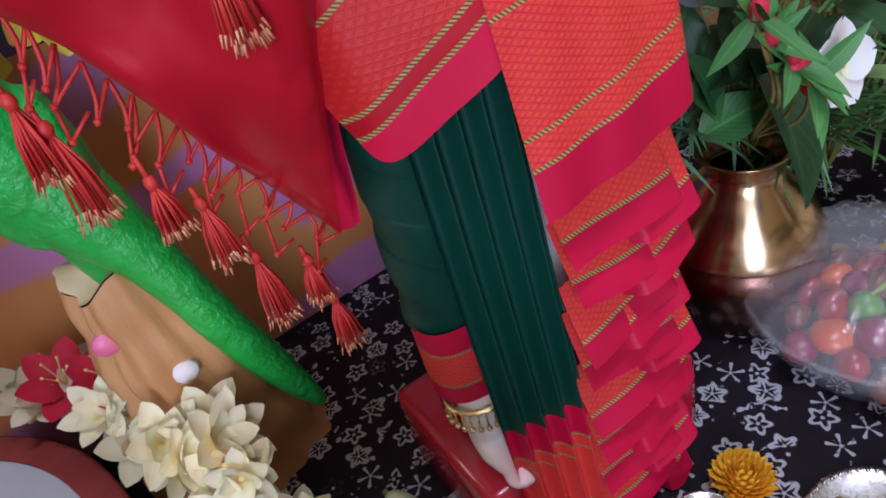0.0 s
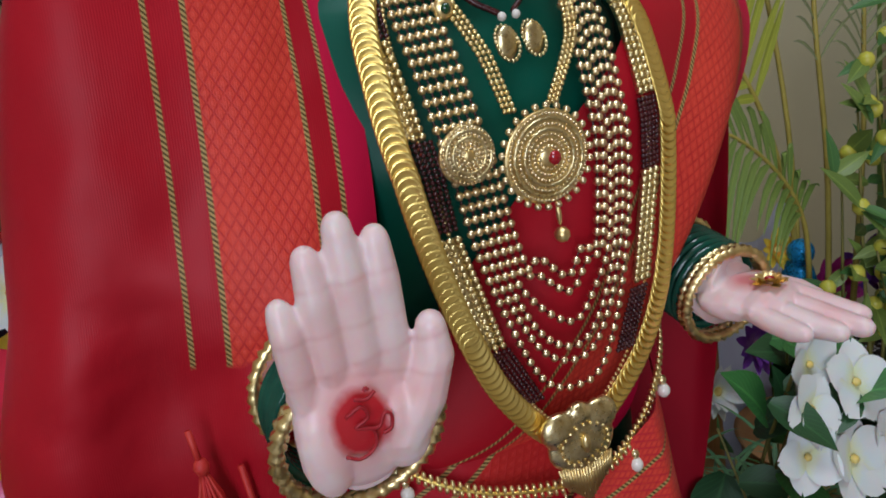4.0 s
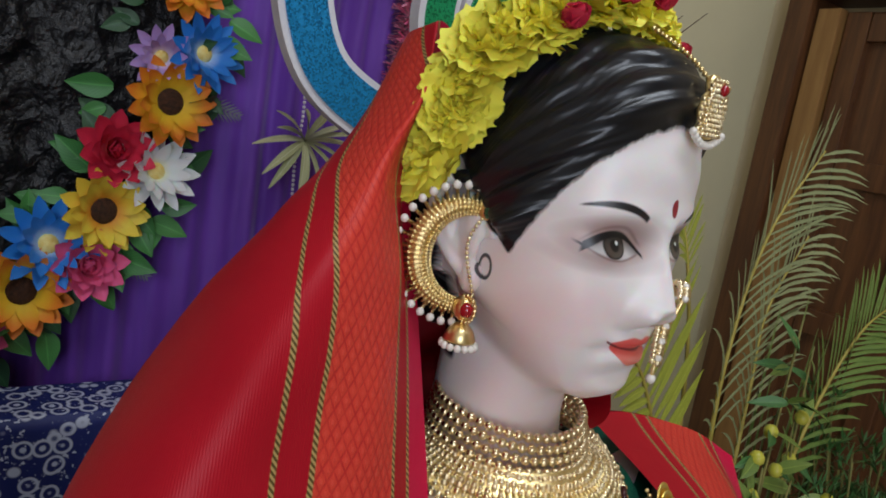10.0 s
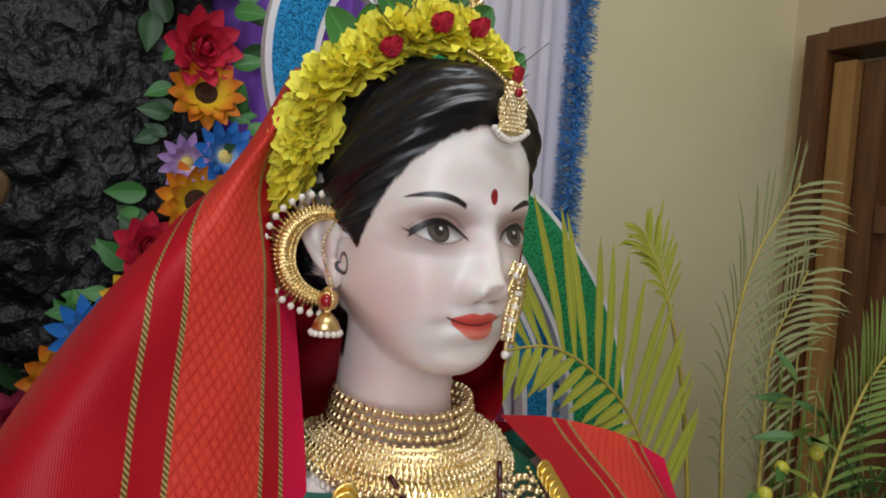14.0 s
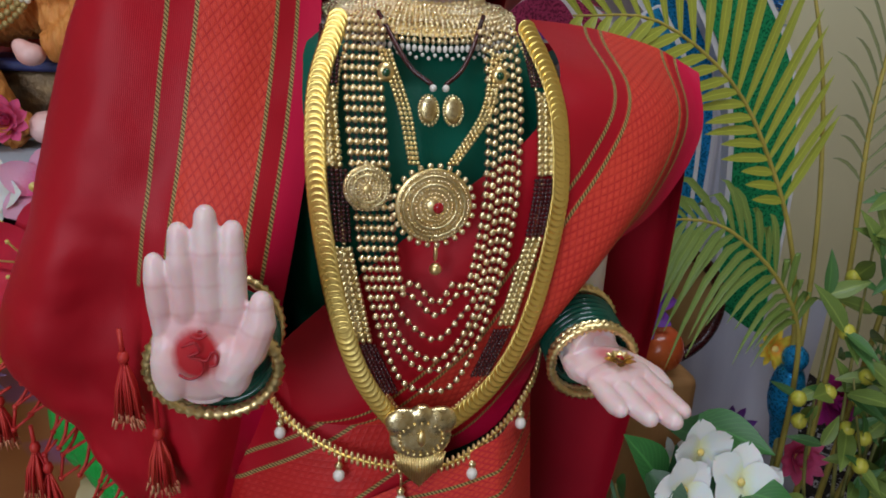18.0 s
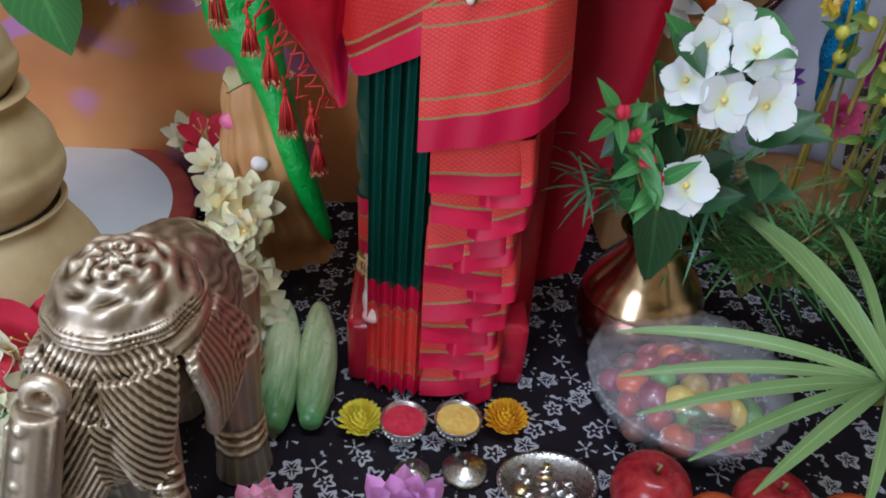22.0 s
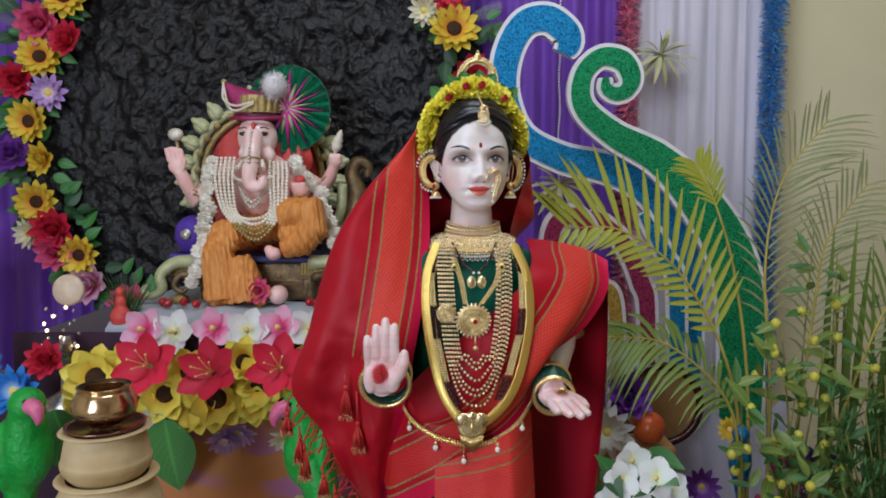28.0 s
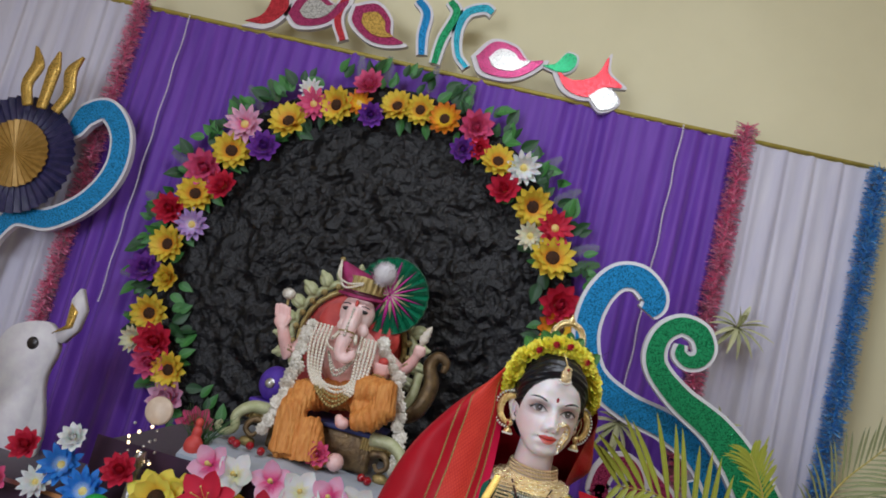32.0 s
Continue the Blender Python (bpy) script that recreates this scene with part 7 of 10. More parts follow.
m_gdark = varied("dark_gilt_throne", (0.10, 0.065, 0.035), (0.24, 0.16, 0.07), 40, 0.35, 0.5, bump=0.7, bump_scale=120, dist=0.004)
m_gskin = varied("pink_idol_paint", (0.88, 0.46, 0.42), (0.92, 0.62, 0.57), 20, 0.4, bump=0.1)
m_gcloth = varied("orange_velvet", (0.80, 0.36, 0.09), (0.60, 0.20, 0.03), 30, 0.6, bump=0.8, bump_scale=60, dist=0.005, stretch=(3, 3, 0.4))
m_gturban = varied("magenta_turban", (0.42, 0.03, 0.16), (0.25, 0.02, 0.08), 40, 0.5, bump=0.5)
m_gcush = varied("violet_velvet", (0.07, 0.025, 0.3), (0.1, 0.04, 0.4), 30, 0.7)
m_ggilt = varied("gilt_edge", (0.55, 0.42, 0.16), (0.32, 0.24, 0.09), 60, 0.4, 0.4, bump=0.6, bump_scale=140, dist=0.004)
m_gred = varied("salmon_red_paint", (0.66, 0.08, 0.06), (0.5, 0.04, 0.04), 20, 0.5)
m_gwhite = varied("ivory_beads", (0.90, 0.86, 0.76), (0.80, 0.72, 0.56), 60, 0.35)
m_gleaf = varied("pale_gilt_leaf", (0.55, 0.56, 0.34), (0.42, 0.45, 0.22), 60, 0.5, 0.2, bump=0.5)
m_geye = Mat("dark_paint", (0.02, 0.015, 0.015), 0.3).mat
m_gflower = varied("silver_gold_flowers", (0.86, 0.83, 0.74), (0.50, 0.45, 0.34), 90, 0.4, 0.4, bump=0.8, bump_scale=200, dist=0.003)
m_gface = varied("pale_pink_idol_paint", (0.92, 0.60, 0.56), (0.94, 0.74, 0.70), 30, 0.35, bump=0.05)
m_gband = varied("dark_maroon_band", (0.08, 0.01, 0.03), (0.16, 0.03, 0.05), 60, 0.5)


def embossed_band():
    """Ridged gold front of the turban."""
    return grid(lambda u, v: Vector((-0.508, 0.67, 1.10)) + Vector((0.064 * math.sin(radians(-75 + 150 * u)), -0.062 * math.cos(radians(-75 + 150 * u)) - 0.003 * math.sin(u * 60) * math.sin(v * 3.1), 0.005 + (0.030 + 0.012 * math.sin(math.pi * u)) * v)), 60, 8)


# ---- seated idol: one painted mesh, on a gilt throne ----
gan = Geo()


def gpart(forms, slot, voxel=0.0035, rounds=3, relief=None):
    g = Geo()
    for f in forms:
        g.join(f)
    g = fuse(g, voxel, rounds)
    if relief:
        me = g.mesh("relief", [])
        g.v = [tuple(Vector(p) + v.normal * relief(Vector(p))) for p, v in zip(g.v, me.vertices)]
        bpy.data.meshes.remove(me)
    gan.join(g, None, slot)


IC = Vector((-0.508, 0.68, 0.95))
throne = thing("gilt_throne", "gilt throne with leaf-edged round back and scrolled arms", "throne")
part("seat", box((-0.505, 0.70, 0.688), (0.29, 0.20, 0.10), bev=0.012), m_gdark, throne)
part("seat_cover", box((-0.505, 0.685, 0.742), (0.315, 0.20, 0.014), bev=0.005), varied("navy_trim", (0.02, 0.03, 0.12), (0.05, 0.06, 0.2), 40, 0.6), throne, "navy cloth edge of the seat")
for s in (-1, 1):
    c = Vector((-0.505 + s * 0.165, 0.595, 0.70))
    part("seat_fringe", grid(lambda u, v: (c.x - 0.055 + 0.11 * u, c.y + 0.004 * math.sin(u * 90), 0.735 - 0.032 * v), 60, 3), m_ggilt, throne, "pale gold fringe")
    arm = smooth_profile([(c.x - s * 0.03, 0.60, 0.735), (c.x + s * 0.03, 0.585, 0.735), (c.x + s * 0.065, 0.575, 0.705), (c.x + s * 0.06, 0.57, 0.672), (c.x + s * 0.085, 0.565, 0.655), (c.x + s * 0.105, 0.565, 0.668), (c.x + s * 0.095, 0.565, 0.682)], 30)
    part("arm_scroll", tube(arm, [0.019 - 0.00045 * k for k in range(31)], 10), m_gleaf, throne, "greenish gilt scrolled arm")
    inner = smooth_profile([(c.x - s * 0.02, 0.585, 0.70), (c.x + s * 0.015, 0.575, 0.705), (c.x + s * 0.03, 0.57, 0.68), (c.x + s * 0.01, 0.57, 0.665), (c.x - s * 0.005, 0.57, 0.68)], 20)
    part("arm_curl", tube(inner, [0.011 - 0.0003 * k for k in range(21)], 8), m_gdark, throne)
    part("foot", ball((c.x + s * 0.02, 0.58, 0.645), (0.022, 0.022, 0.014), 12), m_ggilt, throne)
BCX, BCZ = -0.525, 0.955
rim = [Vector((BCX + 0.158 * math.cos(a), 0.765, BCZ + 0.158 * math.sin(a))) for a in [radians(-35 + 250 * k / 40) for k in range(41)]]
part("back_panel", fuse(box((BCX, 0.78, 0.88), (0.27, 0.02, 0.30)).join(lathe([(0, 0), (0.15, 0), (0.15, 0.02), (0, 0.02)], 40).moved(facing((BCX, 0.79, BCZ), (0, -1, 0)))), 0.006, 2), m_gred, throne, "salmon red padded back")
part("back_rim", tube(rim, 0.009, 8), m_ggilt, throne)
part("outer_rim", tube([BCX_p + (BCX_p - Vector((BCX, 0.765, BCZ))) * 0.16 + Vector((0, 0.004, 0)) for BCX_p in rim], 0.012, 8), m_gleaf, throne)
leafy = fuse(Geo().join(ball((0, 0, 0.016), (0.021, 0.008, 0.026), 14)).join(ball((0, -0.004, 0.036), (0.009, 0.006, 0.014), 10)).join(ball((0, -0.008, 0.012), (0.008, 0.005, 0.018), 10)).join(ball((0.011, -0.006, 0.014), (0.005, 0.004, 0.014), 8)).join(ball((-0.011, -0.006, 0.014), (0.005, 0.004, 0.014), 8)), 0.002, 2).mesh("back_leaf", m_gleaf)
bud_m = embossed_bud = ball((0, 0, 0), (0.010, 0.007, 0.010), 10).mesh("stud", m_ggilt)
for k in range(16):
    a = radians(-20 + 220 * k / 15)
    m = Matrix.Translation((BCX + 0.188 * math.cos(a), 0.76, BCZ + 0.188 * math.sin(a))) @ Matrix.Rotation(math.pi / 2 - a, 4, "Y")
    part("back_leaf", leafy, None, throne, m=m)
    part("stud", bud_m, None, throne, m=Matrix.Translation((BCX + 0.172 * math.cos(a + 0.1), 0.752, BCZ + 0.172 * math.sin(a + 0.1))))
swan = smooth_profile([(-0.335, 0.70, 0.80), (-0.285, 0.70, 0.83), (-0.262, 0.70, 0.90), (-0.278, 0.70, 0.955), (-0.262, 0.70, 0.985), (-0.236, 0.70, 0.975), (-0.238, 0.70, 0.945)], 30)
part("side_scroll", tube(swan, [0.030 - 0.0007 * k for k in range(31)], 12), m_gdark, throne, "dark gilt swan-neck scroll")
part("side_scroll", tube(smooth_profile([(-0.30, 0.68, 0.93), (-0.305, 0.68, 0.86), (-0.335, 0.68, 0.80)], 14), 0.013, 8), m_gleaf, throne)
cush = thing("round_cushion", "violet velvet ball cushion with a jewelled button on the throne", "cushion", (-0.675, 0.645, 0.80))
part("pad", ball((0, 0, 0), (0.046, 0.046, 0.050), 24), m_gcush, cush)
part("button", lathe([(0, 0.006), (0.005, 0.006), (0.008, 0.003), (0.013, 0.004), (0.014, 0)], 14).moved(facing((-0.004, -0.045, 0.004), (0, -1, 0.1))), m_tin, cush, "silver jewelled button")
part("cushion_base", box((0, 0.0, -0.052), (0.10, 0.08, 0.012), bev=0.004), m_gcush, cush)
# body, arms, legs of the idol
I = lambda x, z, d=0.0: Vector((x, 0.68 + d, z))
fing = [tube([I(-0.716 + 0.0115 * k, 0.985, -0.075), I(-0.722 + 0.0125 * k, 1.022 - 0.004 * abs(k - 1.4), -0.080)], [0.0062, 0.005], 8) for k in range(4)]
gpart([ball(I(-0.505, 0.905, 0.0), (0.078, 0.062, 0.072), 20), ball(I(-0.508, 0.965, 0.0), (0.08, 0.05, 0.045), 18),
       tube([I(-0.575, 0.972), I(-0.635, 0.925, -0.02), I(-0.668, 0.892, -0.045), I(-0.682, 0.935, -0.065), I(-0.692, 0.962, -0.073)], [0.026, 0.024, 0.023, 0.018, 0.015], 12),
       ball(I(-0.698, 0.972, -0.075), (0.022, 0.010, 0.020), 12), tube([I(-0.682, 0.965, -0.08), I(-0.672, 0.99, -0.085)], [0.007, 0.005], 8)] + fing, 1)
gpart([tube([I(-0.435, 0.968), I(-0.385, 0.935, -0.01), I(-0.345, 0.920, -0.02), I(-0.322, 0.955, -0.04), I(-0.313, 0.978, -0.05)], [0.025, 0.023, 0.021, 0.015, 0.013], 12),
       ball(I(-0.309, 0.988, -0.055), (0.019, 0.014, 0.018), 12), tube([I(-0.43, 0.955), I(-0.395, 0.895, -0.03), I(-0.40, 0.885, -0.06), I(-0.394, 0.905, -0.085)], [0.024, 0.021, 0.018, 0.014], 12),
       ball(I(-0.391, 0.915, -0.09), (0.022, 0.014, 0.015), 12)] + [tube([I(-0.322 + 0.008 * k, 0.992, -0.066), I(-0.318 + 0.007 * k, 1.004, -0.064)], 0.0045, 6) for k in range(4)] + [tube([I(-0.406 + 0.009 * k, 0.918, -0.10), I(-0.408 + 0.010 * k, 0.934, -0.103)], 0.0045, 6) for k in range(4)], 1)
crease = lambda p: 0.0017 * math.sin((p.x * 0.8 + p.z * 0.35) * 330 + 2 * math.sin(p.z * 40)) + 0.0015 * math.sin(p.x * 700 + p.z * 120)
gpart([ball(I(-0.51, 0.815, -0.02), (0.085, 0.075, 0.04), 18), tube([I(-0.525, 0.81, -0.03), I(-0.575, 0.80, -0.10), I(-0.585, 0.76, -0.13), I(-0.575, 0.70, -0.135), I(-0.570, 0.655, -0.135)], [0.045, 0.044, 0.038, 0.042, 0.050], 14), tube([I(-0.54, 0.75, -0.12), I(-0.525, 0.70, -0.13), I(-0.515, 0.65, -0.13)], [0.030, 0.042, 0.055], 14), tube([I(-0.55, 0.70, -0.14), I(-0.60, 0.648, -0.14)], [0.03, 0.03], 12), tube([I(-0.54, 0.70, -0.14), I(-0.465, 0.65, -0.135)], [0.03, 0.026], 12)], 2, relief=crease)
gpart([tube([I(-0.475, 0.82, -0.03), I(-0.41, 0.855, -0.09), I(-0.362, 0.862, -0.11), I(-0.355, 0.82, -0.12), I(-0.385, 0.785, -0.125), I(-0.43, 0.77, -0.13)], [0.042, 0.044, 0.040, 0.040, 0.034, 0.022], 14), ball(I(-0.40, 0.81, -0.09), (0.05, 0.04, 0.04), 14)], 2, relief=crease)
gpart([ball(I(-0.448, 0.762, -0.14), (0.020, 0.022, 0.016), 12), ball(I(-0.458, 0.772, -0.145), (0.012, 0.012, 0.012), 10), ball(I(-0.440, 0.662, -0.135), (0.024, 0.03, 0.024), 12)], 1)
# head, trunk, ears
gpart([ball(I(-0.508, 1.045, -0.03), (0.050, 0.046, 0.055), 20), ball(I(-0.532, 1.005, -0.05), (0.020, 0.02, 0.020), 12), ball(I(-0.478, 1.0, -0.05), (0.020, 0.02, 0.020), 12), tube(smooth_profile([I(-0.508, 1.05, -0.066), I(-0.507, 1.010, -0.092), I(-0.508, 0.975, -0.102), I(-0.512, 0.948, -0.106), I(-0.507, 0.926, -0.108), I(-0.490, 0.920, -0.112), I(-0.476, 0.932, -0.114), I(-0.480, 0.946, -0.114)], 24), [0.024 - 0.0006 * k for k in range(25)], 12)], 11)
for s, w, tipx in ((-1, 0.036, -0.60), (1, 0.046, -0.42)):
    ear = grid(lambda u, v: I(-0.508 + s * (0.038 + 2 * w * v * (0.75 + 0.25 * math.sin(math.pi * u))), 1.062 - 0.095 * u + 0.018 * v * (0.5 - u) - 0.02 * v * v, -0.02 + 0.03 * v + 0.010 * math.sin(v * 4 + u * 3)), 14, 10)
    back = grid(lambda u, v: I(-0.508 + s * (0.038 + 2 * w * v * (0.75 + 0.25 * math.sin(math.pi * u))), 1.062 - 0.095 * u + 0.018 * v * (0.5 - u) - 0.02 * v * v, -0.012 + 0.03 * v + 0.010 * math.sin(v * 4 + u * 3)), 14, 10)
    gan.join(ear, None, 6).join(back, None, 6)
    gan.join(tube(smooth_profile([I(-0.508 + s * 0.022, 0.985, -0.085), I(-0.508 + s * 0.032, 0.965, -0.105), I(-0.508 + s * 0.030, 0.972, -0.12)], 8), [0.007 - 0.0006 * k for k in range(9)], 8), None, 7)
    eye = I(-0.508 + s * 0.024, 1.052, -0.070)
    gan.join(ball(eye, (0.0125, 0.005, 0.0055), 12), None, 9).join(tube([eye + Vector((-0.014, 0.004, 0.012)), eye + Vector((0, -0.001, 0.016)), eye + Vector((0.014, 0.004, 0.012))], 0.0016, 6), None, 9)
    gan.join(beads(smooth_profile([I(-0.508 + s * 0.02, 0.935, -0.098), I(-0.508 + s * 0.045, 0.945, -0.085), I(-0.508 + s * 0.06, 0.965, -0.06)], 14), 0.0042, 0.008, 6), None, 7)
gan.join(ball(I(-0.507, 1.072, -0.076), (0.005, 0.003, 0.010), 8), None, 6).join(beads([I(-0.507, 1.055 - 0.009 * k, -0.0925 - 0.0045 * min(k, 7)) for k in range(10)], 0.0042, 0.009, 6), None, 10)
for k in range(5):
    gan.join(torus((0, 0, 0), 0.0215 - 0.0018 * k, 0.0022, seg=20, tseg=6).moved(pose(-0.508, 0.580 + 0.001 * k, 0.990 - 0.012 * k, 82, 0, 0)), None, 5)
# turban with gold front and leaning peak
gpart([ball(I(-0.508, 1.098, -0.01), (0.064, 0.058, 0.022), 18)], 12)
gpart([tube([I(-0.515, 1.115, -0.02), I(-0.55, 1.14, -0.03), I(-0.585, 1.175, -0.035)], [0.05, 0.034, 0.008], 12), ball(I(-0.49, 1.125, 0.0), (0.05, 0.045, 0.025), 14)], 3)
gan.join(tube(smooth_profile([I(-0.57, 1.092, -0.045), I(-0.54, 1.09, -0.07), I(-0.505, 1.088, -0.078), I(-0.47, 1.09, -0.068), I(-0.445, 1.093, -0.04)], 20), 0.005, 8), None, 3)
gan.join(embossed_band(), None, 5)
for q in range(2):
    gan.join(beads(smooth_profile([I(-0.587, 1.178, -0.045), I(-0.578 + 0.010 * q, 1.135 - 0.012 * q, -0.075), I(-0.545, 1.118 - 0.012 * q, -0.088), I(-0.505, 1.128 - 0.004 * q, -0.08)], 24), 0.0034, 0.0062, 6), None, 7)
gan.join(ball(I(-0.587, 1.182, -0.037), 0.008, 10), None, 5)
# pearl rows in a long V, gilt at the foot
for k in range(5):
    o = 0.0105 * k
    pl = smooth_profile([I(-0.602 + o, 0.992, -0.06), I(-0.600 + o, 0.93, -0.085), I(-0.572 + o * 0.7, 0.855, -0.105), I(-0.490, 0.795 + 0.0125 * k, -0.135), I(-0.432 - o * 0.7, 0.865, -0.11), I(-0.424 - o, 0.93, -0.09), I(-0.430 - o, 0.985, -0.06)], 80)
    for p in spaced(pl, 0.0088):
        gan.join(ball(p, 0.0049, 6), None, 5 if p.z < 0.832 else 7)
for q in range(2):
    gan.join(beads(smooth_profile([I(-0.545, 0.925, -0.085), I(-0.507, 0.885 - 0.014 * q, -0.108), I(-0.468, 0.925, -0.085)], 20), 0.0048, 0.0085, 6), None, 10)
# rosette garlands on both sides
rosette = grid(lambda u, v: ((0.021 * v * (1 + 0.10 * v * math.cos(11 * TAU * u))) * math.cos(TAU * u), (0.021 * v * (1 + 0.10 * v * math.cos(11 * TAU * u))) * math.sin(TAU * u), 0.006 * math.cos(v * 1.5) + 0.0018 * math.sin(v * 17)), 44, 8, True)
rr = random.Random(12)
for pts in ([I(-0.622, 0.985, -0.04), I(-0.628, 0.92, -0.075), I(-0.620, 0.84, -0.10), I(-0.628, 0.76, -0.12), I(-0.648, 0.675, -0.135)], [I(-0.412, 0.985, -0.04), I(-0.385, 0.945, -0.05), I(-0.345, 0.895, -0.06), I(-0.318, 0.82, -0.08), I(-0.300, 0.74, -0.09), I(-0.292, 0.67, -0.10)]):
    for i, p in enumerate(spaced(smooth_profile(pts, 60), 0.026)):
        gan.join(rosette, facing(p + Vector((rr.uniform(-0.006, 0.006), -0.004 * (i % 2), 0)), (rr.uniform(-0.4, 0.4), -1, rr.uniform(-0.3, 0.3)), rr.uniform(0, 6), rr.uniform(0.75, 1.1)), 10)
# bracelets, conch, axe head, sweet
for c, r, ax in (((-0.676, 0.63, 0.912), 0.021, (70, 20, 0)), ((-0.672, 0.633, 0.900), 0.022, (70, 20, 0)), ((-0.330, 0.648, 0.940), 0.017, (60, -30, 0)), ((-0.396, 0.60, 0.895), 0.017, (75, 0, 0))):
    gan.join(torus((0, 0, 0), r, 0.0035, seg=24, tseg=6, knobs=12, depth=0.3).moved(pose(*c, *ax)), None, 5)
gan.join(lathe([(0.002, -0.018), (0.010, -0.006), (0.014, 0.006), (0.010, 0.014), (0.013, 0.018), (0.007, 0.028), (0.009, 0.031), (0.002, 0.044)], 14).moved(pose(-0.305, 0.615, 1.020, 10, 18, 0)), None, 7)
gan.join(ball(I(-0.70, 1.05, -0.07), (0.020, 0.008, 0.016), 12), None, 10).join(tube([I(-0.695, 0.99, -0.065), I(-0.70, 1.045, -0.065)], 0.004, 6), None, 5)
gan.join(ball(I(-0.391, 0.938, -0.095), (0.014, 0.012, 0.012), 12), None, 6)
solo("seated_idol", gan, [m_gdark, m_gskin, m_gcloth, m_gturban, m_gcush, m_ggilt, m_gred, m_gwhite, m_gleaf, m_geye, m_gflower, m_gface, m_gband], "painted elephant-headed idol in orange cloth seated on a gilt throne", "statue")
# pleated fan of cloth on the turban
fan = thing("turban_fan", "green pleated cloth fan with magenta centre behind the turban", "fan")
fc = Vector((-0.432, 0.675, 1.118))


def fan_at(u, v):
    a = radians(-130 + 330 * u)
    z = 0.011 * (1 if int(u * 44 + 0.5) % 2 else -1) * v
    return fc + Vector((0.104 * v * math.cos(a), z - 0.02 + 0.015 * v, 0.108 * v * math.sin(a)))


part("pleats", grid(fan_at, 44, 8), varied("green_gauze", (0.006, 0.13, 0.06), (0.015, 0.22, 0.11), 30, 0.3), fan, smooth=False)
part("rim", tube([fan_at(k / 44, 1.0) for k in range(45)], 0.0022, 5), varied("dark_green_edge", (0.005, 0.08, 0.035), (0.01, 0.12, 0.05), 30, 0.4), fan)
m_mag = varied("magenta_cloth", (0.42, 0.01, 0.2), (0.58, 0.04, 0.32), 30, 0.4)
for k in range(0, 44, 2):
    a, b = fan_at((k + 1) / 44, 0.02), fan_at((k + 1) / 44, 0.62 + 0.3 * (k % 4 == 0))
    part("ray", tube([a + Vector((0, -0.010, 0)), (a + b) / 2 + Vector((0, -0.009, 0)), b + Vector((0, -0.004, 0))], [0.008, 0.0055, 0.0012], 6, flat=0.5), m_mag if k % 4 == 0 else m_gleaf, fan, "magenta pleat ray")
pom = ball((0, 0, 0), 0.030, 20)
rp = random.Random(2)
for k in range(900):
    d = Vector((rp.gauss(0, 1), rp.gauss(0, 1), rp.gauss(0, 1))).normalized()
    r = 0.038 * rp.uniform(0.75, 1.1)
    w = d.cross(Vector((0.3, 0.5, 0.8))).normalized() * 0.0022
    pom.add([(0, 0, 0), tuple(d * r * 0.6 + w), tuple(d * r), tuple(d * r * 0.6 - w)], [(0, 1, 2, 3)])
solo("pompon", pom.moved(Matrix.Translation((-0.455, 0.615, 1.168))), m_foam, "fluffy white pompon on the turban", "pompon")
loose_flower("carnation", "deep pink carnation at the idol's feet", MESHES["dahlia"][0].mesh("flower", p_rose), None, facing((-0.485, 0.525, 0.672), (0.1, -1, 0.3), 0, 1.3))
for x, y in ((-0.71, 0.52), (-0.69, 0.50), (-0.66, 0.52), (-0.62, 0.49), (-0.36, 0.52), (-0.34, 0.5)):
    solo("bead", ball((x, y, 0.648), 0.011, 10), m_ruby, "dark red bead lying on the grey cloth", "bead", "beads on the cloth")

# ---- glitter scroll boards ----
BY = 0.57


def scroll_board(name, pts, widths, mat, label, y=BY, thick=0.022, m=None):
    t = thing(name, label, "decoration", (0, y, 0))
    if m:
        t.matrix_basis = Matrix.Translation((0, y, 0)) @ m
    part("foam_board", ribbon(pts, [w + 0.019 for w in widths], thick), m_foam, t, "white foam edge", smooth=False)
    part("glitter_face", ribbon(pts, widths, 0.006).moved(Matrix.Translation((0, -thick / 2 - 0.0005, 0))), mat, t, smooth=False)
    return t


scroll_board("blue_scroll", [(0.246, 1.238), (0.258, 1.262), (0.250, 1.290), (0.205, 1.320), (0.150, 1.305), (0.112, 1.235), (0.108, 1.14), (0.150, 1.045), (0.245, 0.992), (0.36, 0.965), (0.455, 0.915), (0.53, 0.81), (0.565, 0.69), (0.57, 0.55), (0.57, 0.30), (0.57, 0.0)], [0.036, 0.056, 0.06, 0.06, 0.06, 0.06, 0.055, 0.055, 0.06, 0.065, 0.07, 0.065, 0.055, 0.05, 0.05, 0.05], g_blue, "blue glitter foam scroll decoration with white edge", BY + 0.012)
scroll_board("green_scroll", [(0.338, 1.176), (0.340, 1.152), (0.364, 1.138), (0.390, 1.150), (0.397, 1.180), (0.375, 1.215), (0.325, 1.222), (0.285, 1.180), (0.288, 1.11), (0.36, 1.045), (0.47, 0.985), (0.565, 0.89), (0.64, 0.77), (0.675, 0.62), (0.68, 0.35), (0.68, 0.0)], [0.014, 0.026, 0.03, 0.034, 0.044, 0.046, 0.04, 0.04, 0.046, 0.055, 0.07, 0.09, 0.105, 0.11, 0.10, 0.09], g_green, "green glitter foam scroll decoration with white edge", BY - 0.03)
